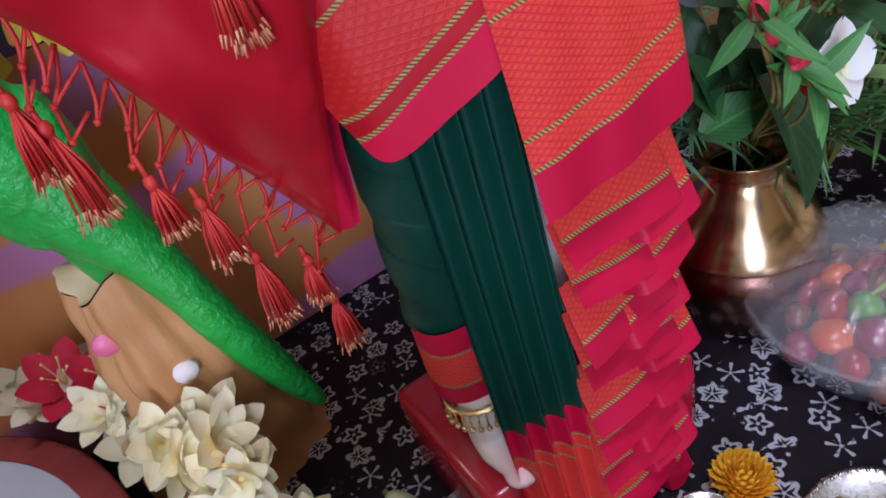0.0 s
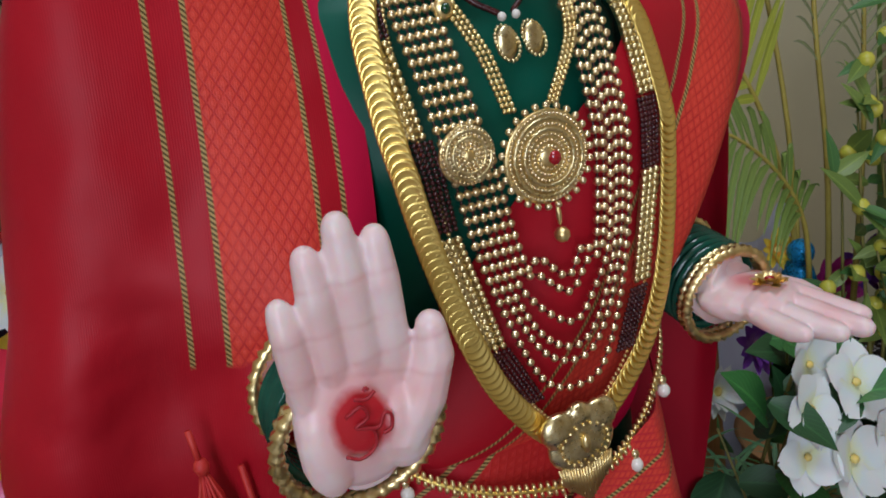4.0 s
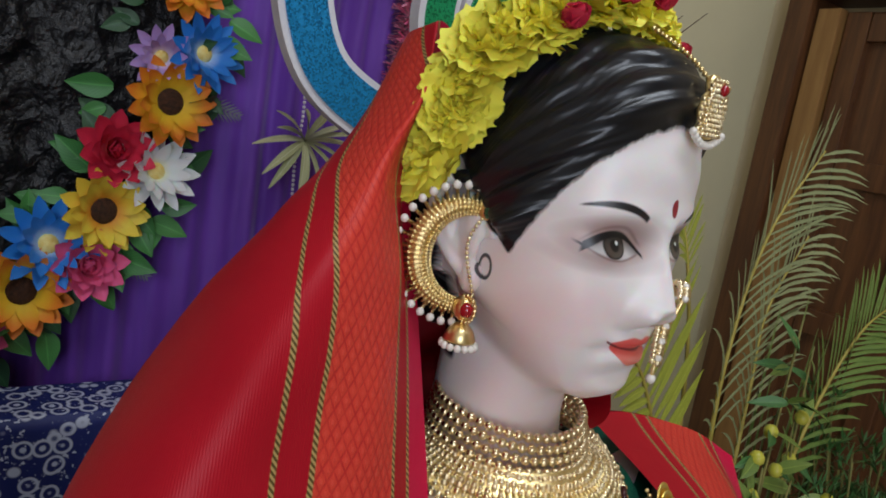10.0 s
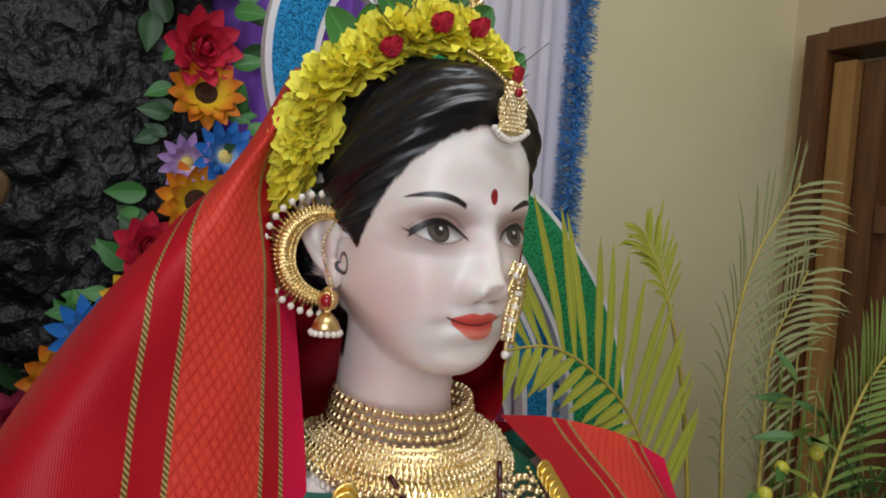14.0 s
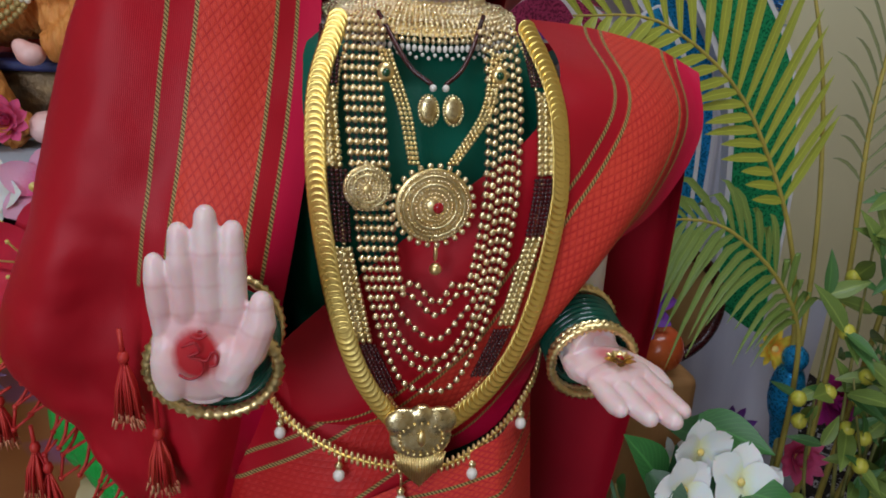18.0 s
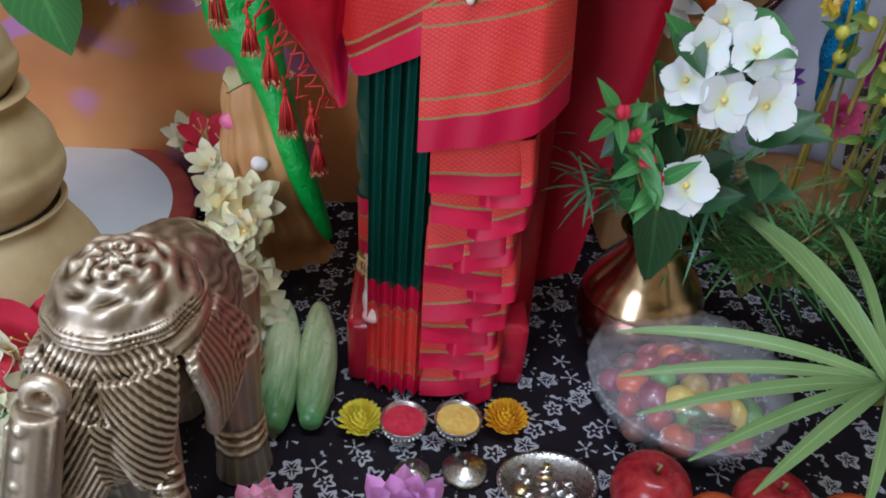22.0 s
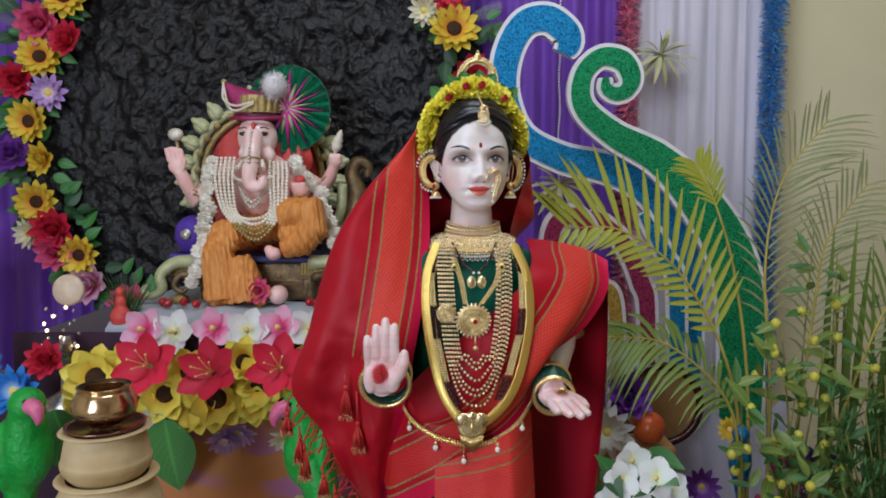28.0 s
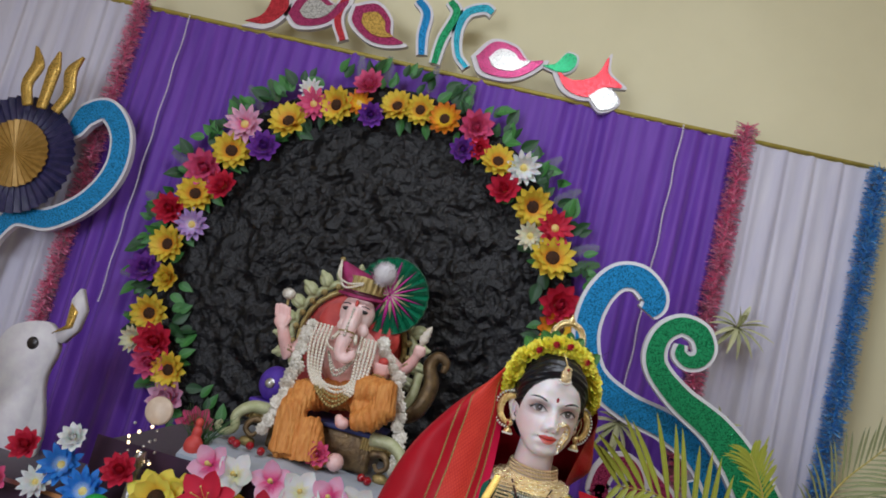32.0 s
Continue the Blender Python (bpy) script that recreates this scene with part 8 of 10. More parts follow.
scroll_board("maroon_scroll", [(0.268, 0.797), (0.286, 0.796), (0.300, 0.818), (0.270, 0.855), (0.225, 0.84), (0.21, 0.78), (0.23, 0.70), (0.24, 0.0)], [0.012, 0.026, 0.033, 0.035, 0.035, 0.035, 0.03, 0.03], g_maroon, "maroon glitter foam curl with white edge", BY - 0.06)
scroll_board("maroon_band", [(0.305, 0.865), (0.375, 0.80), (0.425, 0.70), (0.445, 0.58), (0.45, 0.0)], [0.02, 0.035, 0.04, 0.035, 0.03], g_maroon, "maroon glitter foam band with white edge", BY - 0.05)
scroll_board("gold_band", [(0.27, 0.735), (0.325, 0.69), (0.365, 0.60), (0.38, 0.0)], [0.02, 0.03, 0.03, 0.025], g_gold, "gold glitter foam band with white edge", BY - 0.07)
scroll_board("blue_band", [(0.42, 0.86), (0.475, 0.76), (0.505, 0.64), (0.51, 0.0)], [0.02, 0.035, 0.035, 0.03], g_blue, "blue glitter foam band with white edge", BY - 0.075)
# the matching scroll at the other end
scroll_board("blue_scroll", [(-1.70, 1.38), (-1.655, 1.40), (-1.625, 1.46), (-1.56, 1.49), (-1.49, 1.42), (-1.475, 1.30), (-1.53, 1.18), (-1.64, 1.09), (-1.78, 1.05), (-1.84, 0.8), (-1.84, 0.0)], [0.02, 0.05, 0.07, 0.06, 0.06, 0.06, 0.06, 0.06, 0.05, 0.05, 0.05], g_blue, "blue glitter foam scroll decoration with white edge", 0.9)

# ---- foam ornaments along the top of the backdrop ----
def blob_board(name, pts, mat, label, x, z, size=1.0, spin=0.0, y=CY - 0.01, inner=None):
    t = thing(name, label, "decoration", (x, y, z))
    t.matrix_basis = Matrix.Translation((x, y, z)) @ Matrix.Rotation(radians(spin), 4, "Y") @ Matrix.Scale(size, 4)
    loop = [(p.x, p.z) for p in smooth_profile([(a, 0, b) for a, b in pts + pts[:1]], 10 * len(pts))][:-1]
    cx, cz = sum(p[0] for p in loop) / len(loop), sum(p[1] for p in loop) / len(loop)
    part("foam_board", slab([(cx + (a - cx) * 1.16, cz + (b - cz) * 1.2) for a, b in loop], 0.02), m_foam, t, "white foam edge", smooth=False)
    part("glitter_face", slab(loop, 0.005, Matrix.Translation((0, -0.0135, 0))), mat, t, smooth=False)
    if inner:
        part("inner_face", slab([(cx + (a - cx) * 0.62, cz + (b - cz) * 0.6) for a, b in loop], 0.005, Matrix.Translation((0, -0.018, 0))), inner, t, smooth=False)
    return t


DROP = [(-0.10, -0.02), (-0.06, 0.045), (0.01, 0.05), (0.06, 0.02), (0.11, 0.035), (0.075, -0.02), (0.02, -0.055), (-0.06, -0.06)]
FLAME = [(-0.10, -0.03), (-0.03, -0.035), (0.03, 0.02), (0.035, 0.10), (0.065, 0.05), (0.13, 0.03), (0.085, 0.0), (0.05, -0.06), (-0.03, -0.075)]
LEAFY = [(-0.05, -0.02), (-0.01, 0.0), (0.015, 0.045), (0.05, 0.04), (0.05, 0.0), (0.015, -0.025)]
blob_board("paisley", DROP, g_maroon, "maroon and white glitter paisley on the backdrop edge", -0.31, 1.995, 1.05, 6, inner=g_white)
blob_board("flame_ornament", FLAME, g_red, "red glitter flame ornament on the backdrop edge", -0.045, 2.0, 0.95, 18)
blob_board("leaf_ornament", LEAFY, g_green, "green glitter leaf ornament on the backdrop edge", -0.14, 2.02, 1.0, 5)
blob_board("paisley", DROP, g_maroon, "maroon and gold glitter paisley on the backdrop edge", -0.78, 2.02, 1.0, 40, inner=g_gold)
blob_board("paisley", DROP, g_maroon, "maroon and gold glitter paisley on the backdrop edge", -1.0, 2.03, 1.0, -10, inner=g_white)
blob_board("flame_ornament", FLAME, g_red, "red glitter flame ornament on the backdrop edge", -1.18, 2.02, 1.0, -40)
blob_board("round_ornament", [(-0.05, 0), (0, 0.04), (0.05, 0), (0, -0.04)], g_white, "white glitter round ornament on the backdrop edge", 0.03, 1.935, 1.0)
for pts, mat, lab in (([(-0.40, 2.15), (-0.43, 2.16), (-0.485, 2.13), (-0.50, 2.06), (-0.48, 1.98), (-0.44, 1.94)], g_teal, "teal glitter swan-neck ornament"), ([(-0.60, 1.95), (-0.615, 2.02), (-0.62, 2.10), (-0.66, 2.14)], g_blue, "blue glitter curved ornament"), ([(-0.55, 1.93), (-0.545, 2.02), (-0.52, 2.12), (-0.55, 2.16)], g_green, "green glitter curved ornament"), ([(-0.88, 1.94), (-0.92, 2.02), (-0.90, 2.12), (-0.86, 2.17)], g_red, "red glitter curved ornament")):
    scroll_board("curl_ornament", pts, [0.02 + 0.006 * math.sin(i) for i in range(len(pts))], mat, lab + " on the backdrop edge", CY - 0.012, 0.02)

# ---- peacock fan and white deer cut-out at the left end ----
pea = thing("peacock_fan", "dark blue pleated fan with gold centre and gold crest", "decoration", (-1.80, 0.86, 1.27))
part("outer_pleats", grid(lambda u, v: (0.20 * (0.45 + 0.55 * v) * math.cos(TAU * u), (0.008 if int(u * 80 + 0.5) % 2 else -0.008) * v, 0.20 * (0.45 + 0.55 * v) * math.sin(TAU * u)), 80, 6, True), varied("navy_gold_cloth", (0.012, 0.015, 0.06), (0.05, 0.04, 0.12), 30, 0.4), pea, smooth=False)
part("gold_pleats", grid(lambda u, v: (0.115 * v * math.cos(TAU * u), -0.012 + (0.005 if int(u * 60 + 0.5) % 2 else -0.005) * v, 0.115 * v * math.sin(TAU * u)), 60, 5, True), varied("old_gold_cloth", (0.35, 0.2, 0.04), (0.5, 0.3, 0.08), 40, 0.35, 0.3), pea, "old gold pleated centre", smooth=False)
for k in (-1, 0, 1):
    part("crest_prong", ribbon([(0.05 * k, 0.16), (0.075 * k, 0.23), (0.06 * k, 0.30), (0.085 * k, 0.36)], [0.03, 0.035, 0.04, 0.004], 0.012).moved(Matrix.Translation((0.06, -0.04, 0.0))), g_gold, pea, "gold glitter crest")
deer = Geo()
deer.join(slab([(p.x, p.z) for p in smooth_profile([(-0.25, 0, 0.10), (-0.10, 0, 0.12), (-0.05, 0, 0.24), (-0.10, 0, 0.36), (-0.08, 0, 0.46), (0.02, 0, 0.50), (0.07, 0, 0.44), (0.06, 0, 0.34), (0.10, 0, 0.20), (0.08, 0, 0.05), (0.0, 0, 0.0), (-0.25, 0, 0.0)], 70)], 0.03), None, 0)
deer.join(slab([(0.03, 0.46), (0.075, 0.50), (0.07, 0.58), (0.085, 0.615), (0.115, 0.56), (0.11, 0.50), (0.08, 0.455)], 0.026), None, 0)
deer.join(slab([(0.045, 0.475), (0.078, 0.505), (0.075, 0.57), (0.10, 0.55), (0.098, 0.505)], 0.004, Matrix.Translation((0, -0.016, 0))), None, 1)
deer.join(lathe([(0, 0.003), (0.016, 0.002), (0.018, 0)], 16).moved(facing((0.0, -0.015, 0.435), (0, -1, 0))), None, 2)
deer.join(slab([(p.x, p.z) for p in smooth_profile([(-0.2, 0, 0.04), (-0.1, 0, 0.06), (-0.06, 0, 0.16), (-0.12, 0, 0.26), (-0.2, 0, 0.2), (-0.2, 0, 0.04)], 30)], 0.004, Matrix.Translation((0, -0.016, 0))), None, 3)
solo("deer_cutout", deer.moved(Matrix.Translation((-1.37, 0.62, 0.30))), [m_foam, g_gold, m_geye, g_green], "white glitter deer cut-out with green patch", "statue")
solo("deer_stand", box((-1.40, 0.62, 0.15), (0.24, 0.08, 0.30), bev=0.01), m_velvet, "dark box under the deer cut-out", "box")

# small lit silver lamp tree, little red figure, flowers beside the platform
lampt = thing("lamp_tree", "small silver ornament tree with tiny lit bulbs", "lamp", (-0.86, 0.36, 0.0))
part("stand", lathe([(0.05, 0.44), (0.05, 0.46), (0.015, 0.48), (0.012, 0.56), (0.02, 0.57), (0.01, 0.6)], 16), m_tin, lampt)
part("pedestal", box((0, 0.05, 0.22), (0.16, 0.14, 0.44), bev=0.01), m_velvet, lampt, smooth=False)
part("plate", lathe([(0, 0.006), (0.03, 0.006), (0.034, 0.002), (0.034, -0.003), (0, -0.003)], 24).moved(facing((0.01, 0, 0.70), (0, -1, 0.1))), varied("cream_plate", (0.72, 0.58, 0.44), (0.6, 0.45, 0.32), 40, 0.45), lampt, "pale cream round plate")
m_bulb = Mat("bulb_glow", (1, 0.8, 0.5), 0.4, Emission_Color=(1, 0.72, 0.4, 1), Emission_Strength=4.0).mat
for k in range(20):
    a, z = k * 2.4, 0.56 + 0.006 * k
    part("bulb", ball((0.045 * math.cos(a) * (1 - 0.02 * k), -0.02 + 0.02 * math.sin(a), z), 0.0042, 6), m_bulb if k % 3 == 0 else m_tin, lampt)
solo("small_doll", fuse(Geo().join(ball((0, 0, 0.02), (0.025, 0.02, 0.028), 12)).join(ball((0, 0, 0.055), (0.014, 0.012, 0.016), 10)).join(ball((0, 0, 0.078), (0.011, 0.011, 0.013), 10)), 0.003, 2).moved(Matrix.Translation((-0.775, 0.44, 0.606))), m_gred, "small red painted doll on the platform", "doll")
grass_g = Geo()
rg2 = random.Random(4)
for k in range(70):
    a = rg2.uniform(0, TAU)
    l, s = rg2.uniform(0.06, 0.13), rg2.uniform(0.2, 0.9)
    e = Vector((math.cos(a) * l * s, math.sin(a) * l * s * 0.6, l))
    grass_g.join(tube([(0, 0, 0), e * 0.55 + Vector((0, 0, 0.01)), e], [0.0012, 0.001, 0.0003], 3))
solo("grass_tuft", grass_g.moved(Matrix.Translation((-0.77, 0.46, 0.60))), l_fern, "tuft of thin green grass beside the doll", "grass")
for p, kind, mt, s, lab in (((-0.87, 0.30, 0.56), "dahlia", p_red, 1.6, "red"), ((-0.93, 0.28, 0.50), "daisy", p_blue, 2.0, "blue"), ((-1.02, 0.32, 0.53), "daisy", p_blue, 1.9, "blue"), ((-1.0, 0.3, 0.6), "dahlia", p_white, 1.3, "white"), ((-1.12, 0.32, 0.55), "dahlia", p_red, 1.5, "red"), ((-1.08, 0.34, 0.47), "daisy", p_white, 1.5, "white"), ((-1.16, 0.3, 0.46), "dahlia", p_rose, 1.5, "pink")):
    a, b = flower_mesh(kind, mt)
    loose_flower("artificial_flower", "large %s artificial flower beside the platform" % lab, a, b, facing(p, (0.1, -1, 0.4), rnd.uniform(0, 6), s), "platform side flowers")
solo("side_stand", box((-1.2, 0.52, 0.22), (0.5, 0.36, 0.44), bev=0.01), m_velvet, "dark velvet-covered stand beside the platform", "stand")

# printed orange board under the platform front
board = thing("printed_panel", "orange printed panel with violet swirls under the platform", "panel")
part("panel", grid(lambda u, v: (-1.25 + 1.35 * u, 0.365 - 0.02 * math.sin(math.pi * u) - 0.012 * math.sin(v * 4), 0.45 * v), 30, 12), m_print, board)


# ---- parrots on stumps ----
def parrot(place, s, label):
    g = Geo()
    f = Geo()
    f.join(ball((0, 0, 0.10), (0.048, 0.045, 0.075), 18)).join(ball((0.012 * s, -0.012, 0.195), (0.034, 0.034, 0.034), 16)).join(tube([(0, 0, 0.12), (0.008 * s, -0.008, 0.18)], [0.045, 0.032], 14))
    f.join(tube([(-0.01 * s, 0.01, 0.06), (-0.03 * s, 0.0, -0.05), (-0.035 * s, -0.01, -0.16)], [0.035, 0.024, 0.008], 12))
    f.join(ball((-0.035 * s, -0.005, 0.09), (0.02, 0.04, 0.075), 14))
    g.join(fuse(f, 0.004, 4), None, 0)
    g.join(fuse(Geo().join(tube(smooth_profile([(0.03 * s, -0.035, 0.20), (0.047 * s, -0.045, 0.195), (0.053 * s, -0.048, 0.175), (0.046 * s, -0.046, 0.165)], 8), [0.016, 0.0165, 0.016, 0.014, 0.012, 0.009, 0.007, 0.004, 0.002], 10)), 0.003, 2), None, 1)
    g.join(ball((0.025 * s, -0.040, 0.208), 0.005, 8), None, 2)
    return solo("parrot_figure", g.moved(Matrix.Translation(place)), [m_parrot, m_beak, m_geye], label, "statue", "parrot figures")


parrot((-0.845, 0.17, 0.315), 1, "green parrot figure with pink beak on a carved stump")
parrot((-0.31, 0.205, 0.30), -1, "green parrot figure with long tail on a carved stump")
# tail of the second figure hanging down its stump
solo("parrot_tail", fuse(Geo().join(tube(smooth_profile([(-0.30, 0.20, 0.38), (-0.262, 0.165, 0.30), (-0.235, 0.15, 0.20), (-0.208, 0.15, 0.11), (-0.188, 0.15, 0.05)], 16), [0.044, 0.040, 0.036, 0.030, 0.026, 0.024, 0.022, 0.022, 0.021, 0.021, 0.020, 0.019, 0.017, 0.015, 0.013, 0.010, 0.006], 12)), 0.004, 3), m_parrot, "long green feathered tail hanging over the stump", "statue")


def stump(x, y, r, h, label):
    rs = random.Random(int(abs(x) * 1000))
    ph = [rs.uniform(0, 6) for k in range(4)]

    def fn(u, v):
        a = TAU * u
        k = r * (1.35 - 0.55 * v + 0.25 * (1 - v) ** 4) * (1 + 0.08 * math.sin(5 * a + ph[0] + 3 * v) + 0.05 * math.sin(13 * a + ph[1] + 9 * v) + 0.04 * math.sin(v * 26 + ph[2]))
        return x + k * math.cos(a), y + k * math.sin(a) * 0.8, h * v + 0.012 * math.sin(3 * a + ph[3]) * v
    t = thing("carved_stump", label, "stump", group="carved stumps")
    part("wood", grid(fn, 72, 40, True), m_stump, t)
    part("cut_top", grid(lambda u, v: (fn(u, 1)[0] * v + x * (1 - v), fn(u, 1)[1] * v + y * (1 - v), fn(u, 1)[2] + 0.002 - 0.006 * (1 - v)), 48, 4, True), m_clay, t)
    for k in range(3):
        a = rs.uniform(3.6, 5.6)
        c = Vector(fn(a / TAU, 0.35 + 0.25 * k))
        part("blossom", ball(c, (0.014, 0.008, 0.013), 10), m_beak if k % 2 == 0 else m_foam, t, "small painted blossom")
    return t


stump(-0.29, 0.20, 0.062, 0.29, "tan carved tree-stump stand with pink blossoms")
stump(-0.86, 0.16, 0.055, 0.31, "tan carved tree-stump stand with pink blossoms")

# ---- round white table with the stack of pots ----
TX, TY, TZ = -0.70, 0.10, 0.10
rt = thing("round_table", "low round white board with a maroon rim", "table")
part("top", lathe([(0.0, TZ), (0.275, TZ), (0.279, TZ - 0.004), (0.279, TZ - 0.02), (0, TZ - 0.02)], 72, place=(TX, TY, 0)), m_matwhite, rt)
part("rim", lathe([(0.276, TZ + 0.001), (0.305, TZ + 0.001), (0.309, TZ - 0.003), (0.309, TZ - 0.024), (0.27, TZ - 0.024)], 72, place=(TX, TY, 0)), m_maroon, rt, "maroon rim")
part("drum", lathe([(0.26, TZ - 0.02), (0.26, 0.0)], 48, place=(TX, TY, 0)), m_maroon, rt)

SX, SY = -0.590, -0.04
def clay_pot(z, r, h, neck, group="stacked pots"):
    prof = [(r * 0.62, 0), (r * 0.80, h * 0.10), (r * 0.97, h * 0.30), (r * 1.0, h * 0.42), (r * 0.965, h * 0.50), (r * 0.93, h * 0.66), (neck * 0.98, h * 0.90), (neck, h * 0.95), (neck * 1.12, h * 0.985), (neck * 1.13, h * 1.0), (neck * 1.05, h * 1.01), (neck * 0.9, h)]
    sm = [(p.x, p.z) for p in smooth_profile([(a, 0, b) for a, b in prof], 48)]
    t = thing("clay_pot", "cream clay pot with a flared rim, stacked", "pot", (SX, SY, z), group)
    part("body", lathe(sm, 56), m_clay, t)
    return t


base = [(0.125, 0), (0.128, 0.01), (0.118, 0.045), (0.098, 0.085), (0.094, 0.10), (0.10, 0.112), (0.092, 0.112)]
pb = thing("clay_pot", "wide cream clay base pot under the stack", "pot", (SX, SY, TZ + 0.001), "stacked pots")
part("body", lathe([(p.x, p.z) for p in smooth_profile([(a, 0, b) for a, b in base], 36)], 56), m_clay, pb)
clay_pot(TZ + 0.10, 0.108, 0.155, 0.080)
clay_pot(TZ + 0.245, 0.087, 0.11, 0.070)
clay_pot(TZ + 0.345, 0.070, 0.088, 0.062)
bp2 = thing("brass_bowl", "small round brass bowl on top of the pots", "bowl", (SX, SY, TZ + 0.425), "")
part("saucer", lathe([(0, 0.002), (0.045, 0.004), (0.06, 0.012), (0.062, 0.016), (0.056, 0.014), (0, 0.008)], 40), m_bronze, bp2)
part("bowl", lathe([(p.x, p.z) for p in smooth_profile([(0.02, 0, 0.012), (0.045, 0, 0.03), (0.050, 0, 0.048), (0.042, 0, 0.068), (0.038, 0, 0.072), (0.042, 0, 0.078), (0.030, 0, 0.076)], 30)], 40), m_brass, bp2)

# ---- in front of the mannequin ----
def embossed(geo, fn):
    """Push the corners of geo along their normals by fn(place)."""
    me = geo.mesh("emboss", [])
    n = [v.normal.copy() for v in me.vertices]
    geo.v = [tuple(Vector(p) + k * fn(Vector(p))) for p, k in zip(geo.v, n)]
    bpy.data.meshes.remove(me)
    return geo


# silver-coloured elephant: one mesh
ele = Geo()
ele.join(ball((-0.300, -0.235, 0.235), (0.080, 0.115, 0.088), 24)).join(ball((-0.286, -0.375, 0.285), (0.062, 0.060, 0.070), 24)).join(ball((-0.290, -0.41, 0.25), (0.046, 0.046, 0.058), 20))
# cap with its rim
ele.join(lathe([(0.0, 0.072), (0.022, 0.070), (0.046, 0.058), (0.062, 0.038), (0.067, 0.022), (0.072, 0.018), (0.073, 0.008), (0.066, 0.002), (0.0, 0.0)], 40).moved(pose(-0.283, -0.352, 0.318, 8, 0, 0)))
# trunk down and rolled up again in front
rise = smooth_profile([(-0.288, -0.425, 0.29), (-0.312, -0.442, 0.225), (-0.335, -0.452, 0.185), (-0.350, -0.466, 0.148), (-0.354, -0.490, 0.158), (-0.336, -0.488, 0.225), (-0.316, -0.482, 0.295), (-0.303, -0.476, 0.340)], 40)
ele.join(tube(rise, [0.030 - 0.00028 * k for k in range(41)], 18))
ele.join(torus((-0.297, -0.474, 0.350), 0.0125, 0.0070, seg=24))
for k in range(18, 40, 3):
    ele.join(ball(rise[k] + Vector((-0.004, -0.0155, 0.004)), (0.0072, 0.0062, 0.0072), 10))
for e in (-1, 1):
    ele.join(tube([p + Vector((e * 0.0165, -0.0105, 0.002)) for p in rise[16:40]], 0.0034, 6))
# legs with anklets
for x, y, r in ((-0.292, -0.372, 0.032), (-0.236, -0.245, 0.033), (-0.365, -0.29, 0.033), (-0.35, -0.15, 0.034), (-0.26, -0.14, 0.034)):
    ele.join(tube([(x, y, 0.2), (x, y, 0.06), (x, y - 0.004, 0.0)], [r * 1.15, r * 0.88, r * 1.12], 16))
    for z in (0.050, 0.066, 0.082):
        ele.join(torus((0, 0, 0), r * 0.93, 0.0034, seg=28, tseg=6, knobs=18, depth=0.25).moved(pose(x, y, z, 90, 0, 0)))
# ears hanging as thick curled flaps, tusks, brow
for s, x in ((1, -0.219), (-1, -0.352)):
    flap = Geo()
    for a in range(11):
        f = a / 10
        flap.join(tube(smooth_profile([(x + s * 0.002, -0.395 + 0.075 * f, 0.318), (x + s * (0.010 + 0.010 * f), -0.385 + 0.095 * f, 0.265), (x + s * (0.004 + 0.016 * f), -0.372 + 0.080 * f, 0.205 + 0.05 * f * f)], 8), 0.0068, 8))
    ele.join(flap)
    ele.join(tube(smooth_profile([(x + s * 0.004, -0.398, 0.31), (x + s * 0.012, -0.392, 0.26), (x + s * 0.003, -0.372, 0.205), (x + s * 0.012, -0.335, 0.215), (x + s * 0.022, -0.295, 0.255)], 16), 0.0072, 8))
    ele.join(tube(smooth_profile([(-0.288 + s * 0.040, -0.425, 0.222), (-0.288 + s * 0.050, -0.448, 0.178), (-0.290 + s * 0.050, -0.476, 0.150)], 8), [0.0125 - 0.0009 * k for k in range(9)], 12))
    for q in range(3):
        ele.join(torus((0, 0, 0), 0.0145, 0.003, seg=20, tseg=6).moved(pose(-0.288 + s * (0.041 + 0.003 * q), -0.428 - 0.006 * q, 0.216 - 0.009 * q, 62, 0, 0)))
# head cloth hanging in two lobes from the cap's rim
for s in (-1, 1):
    for a in range(9):
        f = a / 8
        ele.join(tube(smooth_profile([(-0.285 + s * (0.010 + 0.046 * f), -0.434 + 0.030 * f * f, 0.322), (-0.286 + s * (0.014 + 0.040 * f), -0.446 + 0.026 * f * f, 0.275), (-0.287 + s * (0.026 + 0.020 * f), -0.450 + 0.022 * f * f, 0.232 - 0.018 * math.sin(math.pi * f))], 8), 0.0052, 6))
ele = fuse(ele, 0.0019, 1).moved(Matrix.Translation((-0.285, -0.34, 0)) @ Matrix.Diagonal((0.88, 0.95, 0.95, 1.0)) @ Matrix.Translation((0.285, 0.34, 0)))


def ele_relief(p):
    """Carved rings on the cap, feather cuts on the head cloth, scrolls on the back."""
    d = 0.0
    top = Vector((-0.283, -0.358, 0.368))
    if p.z > 0.322 and -0.43 < p.y < -0.27:
        r, a = math.hypot(p.x - top.x, (p.y - top.y) * 0.95), math.atan2(p.y - top.y, p.x - top.x)
        d += 0.0026 * math.sin(r * 480) * (0.6 + 0.4 * math.sin(a * 7 + r * 120)) + 0.0014 * math.sin(a * 9 + 2.4 * math.sin(r * 160))
        if p.z < 0.334:
            d += 0.0014 * math.sin(p.z * 1500)
    elif p.z > 0.205 and p.y < -0.40 and p.y > -0.462:
        d += 0.0016 * math.sin((p.z * 0.9 + abs(p.x + 0.286) * 1.5) * 760)
    elif p.z > 0.19 and p.y > -0.34:
        d += 0.0012 * math.sin(p.x * 260 + 2 * math.sin(p.z * 130)) * math.sin(p.z * 240 + 2 * math.sin(p.y * 120))
    return d


